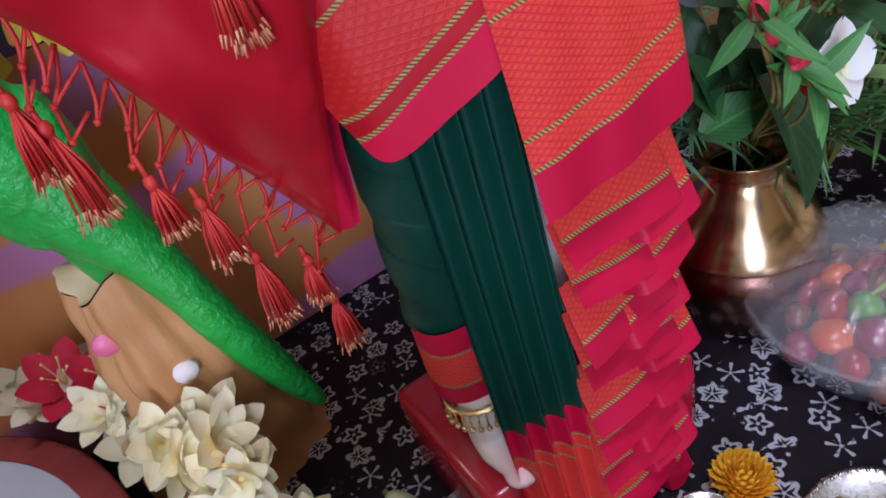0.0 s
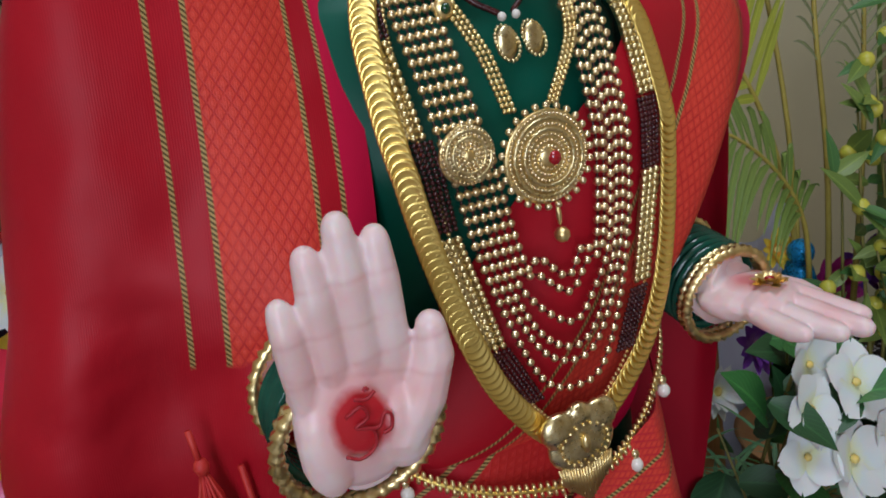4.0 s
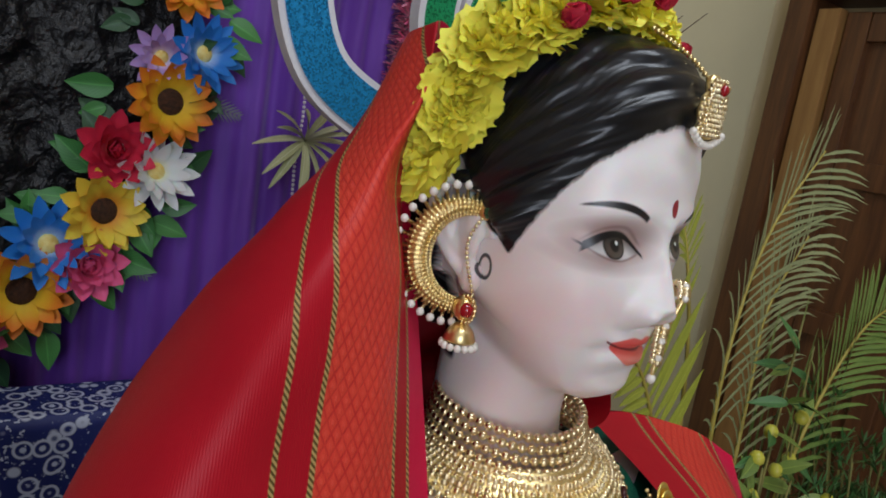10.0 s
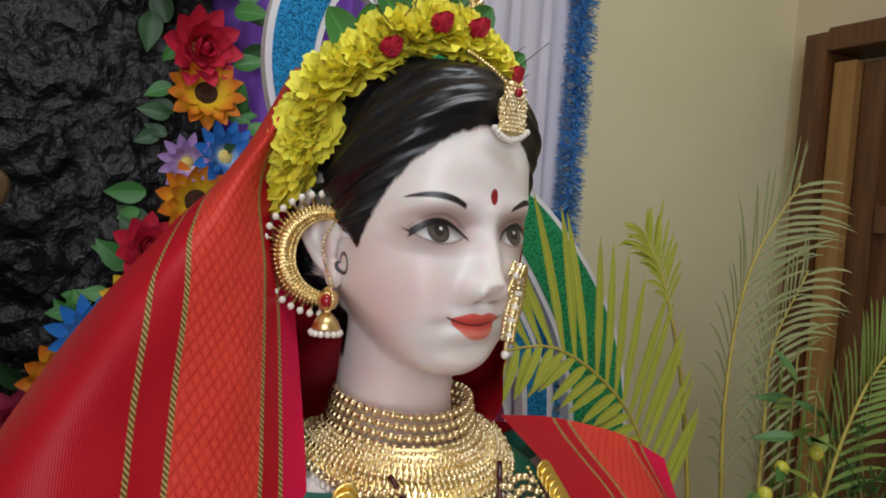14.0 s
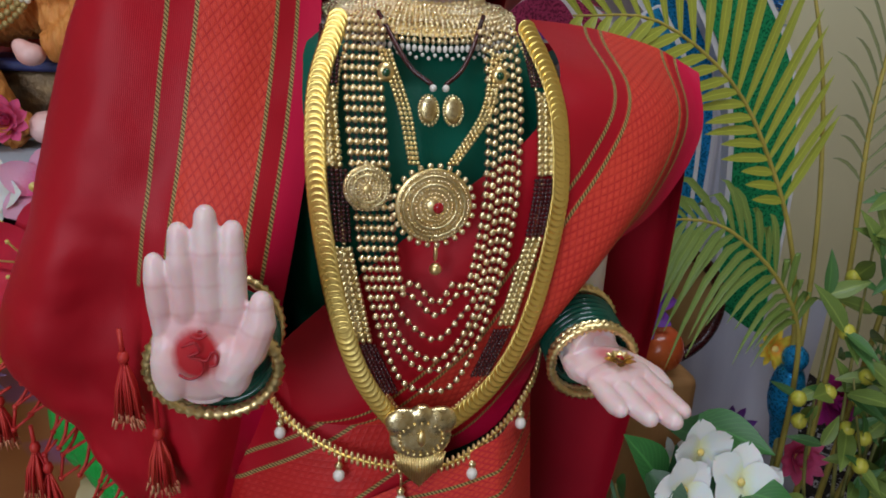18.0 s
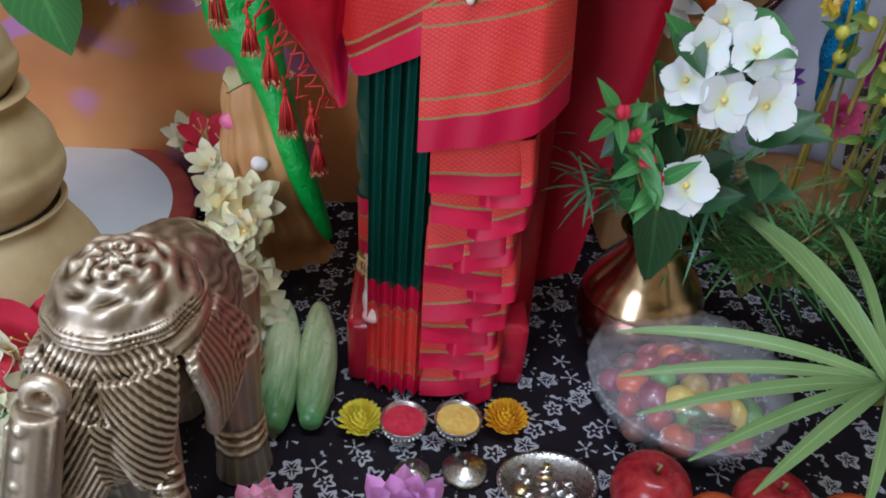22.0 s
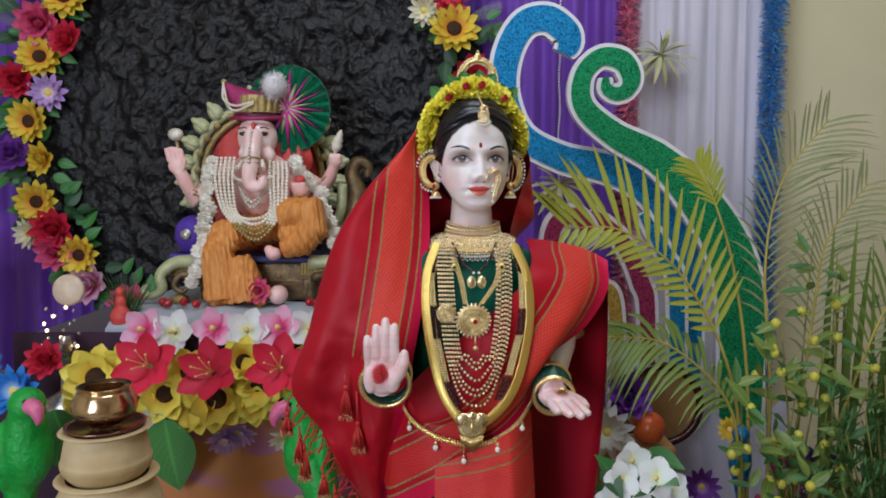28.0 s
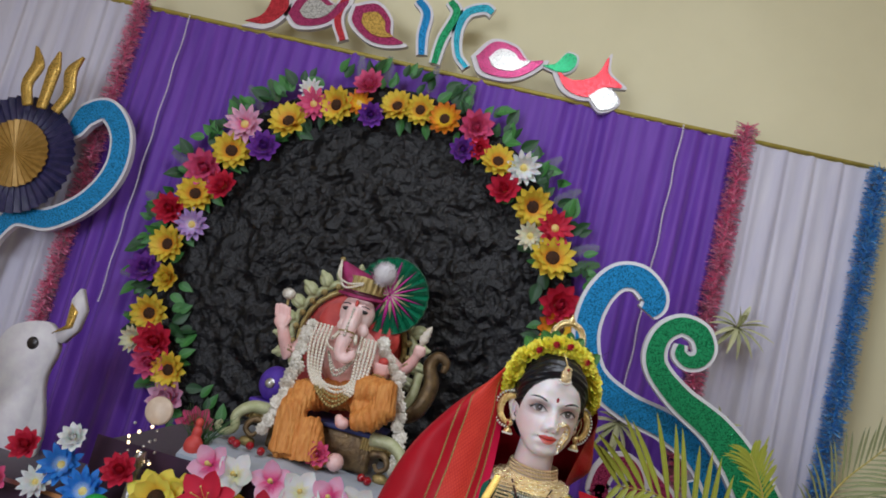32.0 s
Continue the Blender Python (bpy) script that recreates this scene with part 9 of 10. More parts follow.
solo("elephant_figure", embossed(ele, ele_relief), m_antique, "antique silver elephant figurine with carved cap and rolled trunk", "statue")


# two cucumbers
def cucumber(a, b, r):
    a, b = Vector(a), Vector(b)
    n = 24
    pts = [a + (b - a) * k / n + Vector((0.004 * math.sin(k / n * 3), 0, 0.003 * math.sin(k / n * 3.1))) for k in range(n + 1)]
    rad = [r * max(0.06, math.sin(math.pi * min(1, max(0.0, 0.04 + 0.93 * k / n))) ** 0.38) * (1.04 - 0.12 * k / n) for k in range(n + 1)]
    t = thing("cucumber", "pale green cucumber with darker streaked end lying on cloth", "cucumber", group="cucumbers")
    part("fruit", tube(pts, rad, 24), m_cuc, t)
    part("stalk", tube([b, b + (b - a).normalized() * 0.012], [0.004, 0.003], 8), m_stem, t)


def cucumber_skin():
    m = Mat("cucumber_skin", (0.3, 0.42, 0.16), 0.35, Coat_Weight=0.1)
    X, Y, Z = m.axes()
    k = ((Y + 0.10) / -0.11 + (m.noise(60, 3, "Object", (3, 0.3, 3)) - 0.5) * 1.3).op("ADD", 0.0, clamp=True)
    spots = m.noise(120, 2).above(0.66, 0.05)
    c = m.mix(k, (0.56, 0.66, 0.40), (0.09, 0.26, 0.09))
    c = m.mix(m.noise(26, 4, "Object", (4, 0.4, 4)).above(0.55, 0.15) * 0.5, c, (0.16, 0.3, 0.09))
    m.put("Base Color", m.mix(spots * 0.5, c, (0.25, 0.28, 0.05)))
    m.bump(m.noise(90, 3), 0.3, 0.001)
    return m.mat


m_cuc = cucumber_skin()
cucumber((-0.213, -0.222, 0.027), (-0.240, 0.012, 0.027), 0.027)
cucumber((-0.170, -0.212, 0.026), (-0.188, 0.010, 0.026), 0.026)

# marigolds, bowls, lids, tray
mari = ball((0, 0, 0.010), (0.018, 0.018, 0.012), 16)
pm = petal(0.0165, 0.0080, 0.35, 0.5, notch=0.1, nu=3, nv=4)
for k in range(96):
    h = 1.0 - k / 96
    a, q = k * 2.39996, math.sqrt(max(0.0, 1 - h * h))
    mari.join(pm, Matrix.Translation(Vector((math.cos(a) * q * 0.015, math.sin(a) * q * 0.015, 0.010 + h * 0.012))) @ Matrix.Rotation(a - math.pi / 2, 4, "Z") @ Matrix.Rotation(radians(8 + 58 * h), 4, "X"))
for x, y, mt, lab in ((-0.111, -0.198, p_garland, "bright yellow chrysanthemum head lying on cloth"), (0.069, -0.190, plastic_petal("petal_marigold", (0.92, 0.42, 0.0), (0.98, 0.56, 0.02), 0.3, vary=0.05), "orange marigold head lying on cloth")):
    t = thing("marigold", lab, "flower", (x, y, 0.004), "offering flowers", rz=20)
    part("petals", mari.moved(Matrix.Scale(1.0, 4)), mt, t)
    part("calyx", lathe([(0.004, -0.004), (0.01, 0.0), (0.006, 0.006)], 12), l_dark, t)


def offering_bowl(x, y, mat, label):
    t = thing("offering_bowl", label, "bowl", (x, y, 0.0), "offering bowls")
    prof = [(0.0, 0.001), (0.014, 0.001), (0.015, 0.004), (0.011, 0.007), (0.014, 0.010), (0.024, 0.020), (0.0285, 0.034), (0.0295, 0.036), (0.0275, 0.035), (0.022, 0.022), (0.0, 0.018)]
    part("bowl", lathe(prof, 40), m_tin, t)
    g = Geo()
    for k in range(30):
        a = TAU * k / 30
        g.join(ball((0.0255 * math.cos(a), 0.0255 * math.sin(a), 0.024), 0.0026, 6)).join(ball((0.0185 * math.cos(a), 0.0185 * math.sin(a), 0.0145), 0.002, 6))
    part("beading", g, m_tin, t)
    part("powder", grid(lambda u, v: (0.0262 * v * math.cos(TAU * u), 0.0262 * v * math.sin(TAU * u), 0.031 + 0.003 * (1 - v) + 0.0012 * noise.noise((v * 5 * math.cos(TAU * u), v * 5 * math.sin(TAU * u), x))), 36, 12, True), mat, t, "heaped coloured powder")


offering_bowl(-0.058, -0.208, varied("red_powder", (0.5, 0.01, 0.04), (0.62, 0.04, 0.07), 90, 0.9, bump=0.6), "beaded silver bowl heaped with red powder")
offering_bowl(0.008, -0.204, varied("yellow_powder", (0.7, 0.4, 0.06), (0.8, 0.55, 0.15), 90, 0.9, bump=0.6), "beaded silver bowl heaped with yellow powder")


def small_lid(x, y, r):
    t = thing("bowl_lid", "small domed silver bowl lid with a knob", "lid", (x, y, 0.0), "bowl lids")
    prof = [(0, 0.012), (r * 0.3, 0.011), (r * 0.36, 0.009), (r * 0.6, 0.009), (r * 0.68, 0.006), (r * 0.9, 0.005), (r, 0.001), (0, 0.001)]
    part("dome", embossed(lathe(prof, 48), lambda p: 0.0006 * math.sin(math.atan2(p.y, p.x) * 24)), m_tin, t)
    part("knob", ball((0, 0, 0.016), (0.004, 0.004, 0.005), 10), m_tin, t)


small_lid(0.016, -0.256, 0.028)
small_lid(-0.046, -0.262, 0.022)
tray = thing("offering_tray", "oval embossed silver tray holding small silver items", "tray", (0.112, -0.272, 0.0))
part("plate", lathe([(0, 0.003), (0.046, 0.003), (0.056, 0.007), (0.060, 0.008), (0.060, 0.006), (0.05, 0.001), (0, 0.001)], 56, squash=0.72), m_tin, tray)
rt2 = random.Random(3)
for k in range(16):
    a, q = rt2.uniform(0, TAU), 0.038 * math.sqrt(rt2.random())
    part("trinket", embossed(ball((q * math.cos(a), 0.7 * q * math.sin(a), 0.007), (rt2.uniform(0.005, 0.010), rt2.uniform(0.004, 0.008), 0.004), 12), lambda p: 0.0008 * math.sin(p.x * 900) * math.sin(p.y * 900)), m_goldpale if k % 6 == 0 else m_tin, tray)
g = Geo()
for k in range(40):
    a = TAU * k / 40
    g.join(ball((0.056 * math.cos(a), 0.040 * math.sin(a), 0.008), 0.0022, 6))
part("rim_beading", g, m_tin, tray)


# artificial lotuses on their pads
def lotus(x, y, r, mat, label):
    t = thing("lotus", label, "flower", (x, y, 0.012), "artificial lotuses")
    for l, (n, tilt) in enumerate(((9, 12), (9, 34), (7, 56), (5, 72))):
        pg = petal(r * (1 - 0.12 * l), r * 0.52, 0.35, 0.5, 0.2)
        pm = pg.mesh("petal", mat)
        for k in range(n):
            a = 360 * (k + 0.5 * (l % 2)) / n
            part("petal", pm, None, t, m=Matrix.Rotation(radians(a), 4, "Z") @ Matrix.Translation((0, 0.004, 0.002 * l)) @ Matrix.Rotation(radians(tilt + 4 * math.sin(k * 3)), 4, "X"))
    part("seed_head", lathe([(0, 0.014), (r * 0.16, 0.013), (r * 0.13, 0.0)], 16), m_stamen, t)
    part("pad", grid(lambda u, v: (r * 1.05 * v * math.cos(TAU * (0.03 + 0.94 * u)), r * 1.05 * v * math.sin(TAU * (0.03 + 0.94 * u)), -0.008 + 0.004 * v * math.sin(9 * u)), 40, 6), l_dark, t, "dark green lily pad")


lotus(-0.055, -0.350, 0.066, p_lotus, "large lilac artificial lotus on a green pad")
lotus(-0.205, -0.345, 0.046, p_lotus2, "small pink artificial lotus on a green pad")
flower_w = bloom(12, 0.022, 0.008, 0.2, 0.3, 0.002, 2, 10).mesh("flower", p_white)
loose_flower("white_daisy", "small white artificial daisy lying on cloth", flower_w, None, facing((0.075, -0.36, 0.01), (0, -0.2, 1), 0, 1.0))

# fruit
m_apple = varied("apple_skin", (0.22, 0.008, 0.018), (0.4, 0.03, 0.03), 30, 0.22, bump=0.05, stretch=(3, 3, 0.6))
m_tomato = varied("red_orange_skin", (0.55, 0.07, 0.02), (0.62, 0.13, 0.03), 12, 0.25, bump=0.05)
m_lemon = varied("yellow_skin", (0.72, 0.5, 0.05), (0.62, 0.46, 0.06), 30, 0.35, bump=0.3, bump_scale=250)
m_orange = varied("orange_skin", (0.7, 0.25, 0.02), (0.62, 0.2, 0.02), 30, 0.4, bump=0.4, bump_scale=260)
m_lime = varied("green_skin", (0.07, 0.22, 0.03), (0.12, 0.32, 0.05), 20, 0.35, bump=0.3, bump_scale=200)
m_plum = varied("plum_skin", (0.2, 0.01, 0.05), (0.3, 0.03, 0.08), 20, 0.3)


def fruit(name, p, r, mat, label, stalk=True):
    t = thing(name, label, "fruit", p, "fruit")
    prof = [(0.001, 0.06), (0.18, -0.0), (0.5, 0.10), (0.86, 0.48), (1.0, 1.0), (0.88, 1.5), (0.55, 1.82), (0.22, 1.84), (0.02, 1.70)]
    part("flesh", lathe([(q.x * r, q.z * r) for q in smooth_profile([(a, 0, b) for a, b in prof], 32)], 32), mat, t)
    if stalk:
        part("stalk", tube([(0, 0, 1.68 * r), (0.003, 0, 2.0 * r)], 0.0016, 6), m_stem, t)


fruit("apple", (0.215, -0.312, 0.001), 0.044, m_apple, "shiny dark red apple on the cloth")
fruit("apple", (0.345, -0.330, 0.001), 0.043, m_apple, "shiny dark red apple beside the fruit bowl")
fruit("tomato", (0.278, -0.350, 0.001), 0.036, m_tomato, "orange-red tomato on the cloth", False)
fruit("lemon", (0.160, -0.362, 0.001), 0.03, m_lemon, "yellow lemon on the cloth", False)
fruit("apple", (0.42, -0.36, 0.001), 0.042, m_tomato, "red apple half hidden under leaves")

fb = thing("fruit_bowl", "wide glass bowl of toy fruit wrapped in clear film", "fruit bowl", (0.292, -0.165, 0.0))
m_bowlglass = Mat("clear_bowl_glass", (0.55, 0.56, 0.58), 0.05, 0.0, Alpha=0.16, Specular_IOR_Level=0.9).mat
dish = part("dish", lathe([(0.0, 0.004), (0.055, 0.004), (0.095, 0.022), (0.120, 0.062), (0.124, 0.082), (0.121, 0.083), (0.115, 0.062), (0.09, 0.027), (0.05, 0.009), (0, 0.009)], 64), m_bowlglass, fb, "clear glass dish")
dish.visible_shadow = False
rf = random.Random(8)
m_dull = varied("brown_grape_skin", (0.10, 0.03, 0.03), (0.22, 0.08, 0.05), 40, 0.3)
m_ochre = varied("ochre_pear_skin", (0.42, 0.26, 0.05), (0.30, 0.20, 0.05), 30, 0.35)
pal = [m_dull, m_plum, m_ochre, m_apple, m_lime, m_dull, m_tomato, m_lemon, m_plum, m_apple, m_orange]
for k in range(34):
    a, q = k * 2.4, 0.092 * math.sqrt(k / 34)
    z = 0.040 + 0.042 * (1 - (q / 0.09) ** 2) + 0.004 * rf.random()
    part("toy_fruit", ball((q * math.cos(a), q * math.sin(a), z), (rf.uniform(0.013, 0.024), rf.uniform(0.013, 0.022), rf.uniform(0.013, 0.021)), 16), pal[k % 11], fb)
m_film = Mat("clear_film", (0.7, 0.7, 0.72), 0.10, 0.0, Alpha=0.20, Specular_IOR_Level=1.0).mat
film = part("clear_film", embossed(lathe([(0.124, 0.080), (0.118, 0.096), (0.095, 0.112), (0.06, 0.122), (0.02, 0.128), (0.0, 0.128)], 64), lambda p: 0.003 * noise.noise(p * 45) + 0.0025 * math.sin(math.atan2(p.y, p.x) * 23)), m_film, fb, "crinkled clear plastic film")
film.visible_shadow = False
net_g = Geo()
for k in range(6):
    net_g.join(torus((0, 0, 0), 0.012, 0.0022, seg=12, tseg=6).moved(facing((0.0 + 0.016 * math.cos(k * 1.05), -0.085 + 0.012 * math.sin(k * 1.05), 0.082), (0, -0.7, 0.7))))
part("net_sleeve", net_g, m_tin, fb, "white foam net")

# brass water pot with plants
kal = thing("brass_pot", "polished brass and copper water pot holding flowers", "pot", (0.262, -0.03, 0.0))
kp = [(0.0, 0.002), (0.055, 0.002), (0.075, 0.02), (0.086, 0.055), (0.087, 0.085), (0.080, 0.105)]
ks = [(0.0805, 0.105), (0.082, 0.109), (0.070, 0.135), (0.050, 0.162), (0.038, 0.178), (0.036, 0.188), (0.042, 0.200), (0.048, 0.207), (0.047, 0.209), (0.040, 0.205), (0.03, 0.19)]
part("copper_body", lathe([(p.x, p.z) for p in smooth_profile([(a, 0, b) for a, b in kp], 24)], 56), m_bronze, kal, "dark copper lower body")
part("brass_shoulder", lathe([(p.x, p.z) for p in smooth_profile([(a, 0, b) for a, b in ks], 40)], 56), m_brass, kal, "polished brass shoulder and neck")


# ---- plants ----
def blade(p, q, width, bend, mat_parent, name="leaf", mesh_mat=None, seg=10, twist=0.0):
    """A long leaf from p to q, bowed by bend."""
    p, q, bend = Vector(p), Vector(q), Vector(bend)
    mid = (p + q) / 2 + bend
    line = [(1 - t) ** 2 * p + 2 * t * (1 - t) * mid + t * t * q for t in [k / seg for k in range(seg + 1)]]
    g = Geo()
    vs, us, fs = [], [], []
    for i, c in enumerate(line):
        t = i / seg
        d = (line[min(i + 1, seg)] - line[max(i - 1, 0)]).normalized()
        s = d.cross(Vector((0.2, -0.55, 0.8))).normalized()
        w = width / 2 * max(0.02, math.sin(math.pi * (0.10 + 0.88 * t)) ** 0.75)
        n = s.cross(d)
        vs += [tuple(c - s * w + n * w * 0.35), tuple(c), tuple(c + s * w + n * w * 0.35)]
        us += [(0, t), (0.5, t), (1, t)]
    for i in range(seg):
        b = 3 * i
        fs += [(b, b + 1, b + 4, b + 3), (b + 1, b + 2, b + 5, b + 4)]
    g.add(vs, fs, 0, us)
    return part(name, g, mesh_mat, mat_parent)


# broad palm leaf lying in front
fp = thing("palm_leaf", "broad bright green palm leaf reaching over the fruit", "leaf")
hub = (0.425, -0.30, 0.205)
for tip, w, bend in (((0.168, -0.222, 0.195), 0.0195, (0, 0.0, 0.045)), ((0.160, -0.280, 0.185), 0.0165, (0, 0, 0.035)), ((0.165, -0.332, 0.185), 0.0165, (0, 0, 0.03)), ((0.198, -0.390, 0.19), 0.018, (0, 0, 0.03)), ((0.238, -0.432, 0.20), 0.0195, (0, 0, 0.03)), ((0.318, -0.458, 0.20), 0.0195, (0, 0, 0.03)), ((0.335, -0.02, 0.245), 0.05, (-0.01, -0.03, 0.06)), ((0.47, -0.02, 0.24), 0.0225, (0, 0, 0.05)), ((0.55, -0.05, 0.20), 0.0225, (0, 0, 0.05)), ((0.62, -0.15, 0.16), 0.0225, (0, 0, 0.04)), ((0.55, -0.42, 0.12), 0.021, (0, 0, 0.04))):
    blade(hub, tip, w * 0.85, bend, fp, "blade", l_front)
part("stalk", tube(smooth_profile([hub, (0.46, -0.27, 0.18), (0.52, -0.2, 0.08), (0.56, -0.12, 0.005)], 12), 0.006, 8), m_stem, fp)

# spray of narrow leaves out of the brass pot
rs = random.Random(21)


def spray(name, label, root, n, length, width, spread, mat, category="plant", rise=0.5, droop=0.5, kids=7):
    t = thing(name, label, category)
    root = Vector(root)
    for k in range(n):
        a = rs.uniform(0, TAU)
        out = Vector((math.cos(a) * spread, math.sin(a) * spread * 0.8, 0)) * rs.uniform(0.3, 1.0)
        top = root + out + Vector((0, 0, length * rise * rs.uniform(0.6, 1.1)))
        stem = smooth_profile([root, root + out * 0.35 + Vector((0, 0, length * rise * 0.5)), top], 6)
        g = tube(stem, [0.0016] * 7, 5, 1)
        for q in range(kids):
            b = rs.uniform(0, TAU)
            p = stem[rs.randrange(3, 7)]
            l = length * rs.uniform(0.35, 0.65)
            d = Vector((math.cos(b), math.sin(b), rs.uniform(0.0, 0.8))).normalized()
            e = p + d * l
            e.z -= l * droop * rs.random()
            m = (p + e) / 2 + Vector((0, 0, l * 0.15))
            s = d.cross(Vector((0, 0, 1))).normalized() * width / 2
            pts = [(1 - x) ** 2 * p + 2 * x * (1 - x) * m + x * x * e for x in (0, 0.3, 0.6, 0.85, 1.0)]
            ws = (0.5, 1, 0.9, 0.5, 0.05)
            vs, us = [], []
            for i, c in enumerate(pts):
                vs += [tuple(c - s * ws[i]), tuple(c + s * ws[i])]
                us += [(0.2, i / 4), (0.8, i / 4)]
            g.add(vs, [(2 * i, 2 * i + 1, 2 * i + 3, 2 * i + 2) for i in range(4)], 0, us)
        part("sprig", g, [mat, m_stem], t)
    return t


l_blue = leaf_mat("leaf_blue_green", (0.05, 0.15, 0.07), (0.13, 0.28, 0.13), 0.45)
spray("feathery_plant", "feathery blue-green narrow-leaved plant spilling from the brass pot", (0.285, 0.035, 0.20), 26, 0.20, 0.0055, 0.14, l_blue, rise=0.35, droop=0.8, kids=11)
spray("feathery_plant", "feathery green narrow-leaved plant behind the fruit bowl", (0.40, -0.03, 0.10), 22, 0.22, 0.005, 0.12, l_fern, rise=0.6, droop=0.6, kids=10)

# white-flowered plant
pt = thing("white_flower_plant", "green leafy plant with large white five-petalled flowers", "plant", (0.0, 0.0, 0.0))
wf = bloom(5, 0.036, 0.037, -0.06, 0.12, 0.002, 1, 14, notch=0.12).mesh("flower", p_white)
wc = ball((0, 0, 0.003), (0.004, 0.004, 0.003), 8).mesh("flower_centre", m_stamen)
root = Vector((0.272, -0.03, 0.19))
for x, y, z, s in ((0.268, -0.095, 0.412, 1.0), (0.240, -0.080, 0.462, 0.85), (0.296, -0.075, 0.462, 0.95), (0.318, -0.090, 0.405, 1.0), (0.236, -0.135, 0.330, 0.95), (0.225, -0.09, 0.43, 0.8), (0.262, -0.06, 0.485, 0.85), (0.325, -0.06, 0.44, 0.8)):
    p = Vector((x, y, z))
    f = part("flower", wf, None, pt, "white flower with yellow eye", m=facing(p, (rs.uniform(-0.35, 0.25), -1, rs.uniform(0.0, 0.6)), rs.uniform(0, 6), s))
    part("flower_centre", wc, None, f)
    part("flower_stem", tube(smooth_profile([root, (root + p) / 2 + Vector((rs.uniform(-0.02, 0.02), 0.03, 0.0)), p + Vector((0, 0.01, -0.004))], 10), 0.0018, 5), m_stem, pt)
wide_leaf = leaf_shape(0.075, 0.045, 0.2).mesh("leaf", l_green)
wide_dark = leaf_shape(0.085, 0.05, 0.2).mesh("leaf", l_dark)
for k in range(46):
    p = Vector((rs.uniform(0.20, 0.36), rs.uniform(-0.07, 0.02), rs.uniform(0.24, 0.48)))
    d = Vector((rs.uniform(-1, 1), rs.uniform(-1, 0.1), rs.uniform(-0.5, 0.7))).normalized()
    x = d.cross(Vector((0, -0.6, 0.8))).normalized()
    part("leaf", wide_dark if k % 3 else wide_leaf, None, pt, m=Matrix.Translation(p) @ Matrix((x, d, x.cross(d))).transposed().to_4x4() @ Matrix.Scale(rs.uniform(0.6, 1.05), 4))
    if k % 3 == 0:
        part("leaf_stem", tube([root, p], 0.0014, 4), m_stem, pt)
# big dark leaf tucked at the pot's neck
blade((0.22, -0.055, 0.36), (0.225, -0.125, 0.195), 0.075, (0.0, -0.03, 0.0), pt, "broad_leaf", l_dark)
# red-budded sprig
rb = thing("red_bud_sprig", "sprig with small red buds and pointed green leaves", "plant")
rbl = leaf_shape(0.05, 0.016, 0.15).mesh("leaf", l_green)
for tip in ((0.152, -0.125, 0.402), (0.188, -0.13, 0.355), (0.205, -0.135, 0.332), (0.172, -0.12, 0.375)):
    tip = Vector(tip)
    part("stem", tube(smooth_profile([(0.235, -0.06, 0.24), (Vector((0.235, -0.06, 0.24)) + tip) / 2 + Vector((0, -0.02, 0)), tip], 8), 0.0018, 5), m_stem, rb)
    for q in range(3):
        part("bud", ball(tip + Vector((rs.uniform(-0.008, 0.008), rs.uniform(-0.008, 0.002), rs.uniform(-0.008, 0.008))), (0.0065, 0.0065, 0.009), 10), p_red, rb, "small red bud")
    for q in range(6):
        d = Vector((rs.uniform(-1, 0.6), rs.uniform(-0.8, 0.2), rs.uniform(-0.6, 1))).normalized()
        x = d.cross(Vector((0, -0.8, 0.6))).normalized()
        part("leaf", rbl, None, rb, m=Matrix.Translation(tip) @ Matrix((x, d, x.cross(d))).transposed().to_4x4() @ Matrix.Scale(rs.uniform(0.7, 1.1), 4))

# feather palms in a hidden pot behind
palm = thing("areca_palm", "yellow-green feather palm fronds rising from a pot", "plant", (0, 0, 0))
part("plant_pot", lathe([(0.0, 0.002), (0.07, 0.002), (0.095, 0.16), (0.10, 0.165), (0.09, 0.16), (0, 0.14)], 32, place=(0.56, 0.2, 0)), m_stump, palm, "tan clay plant pot")


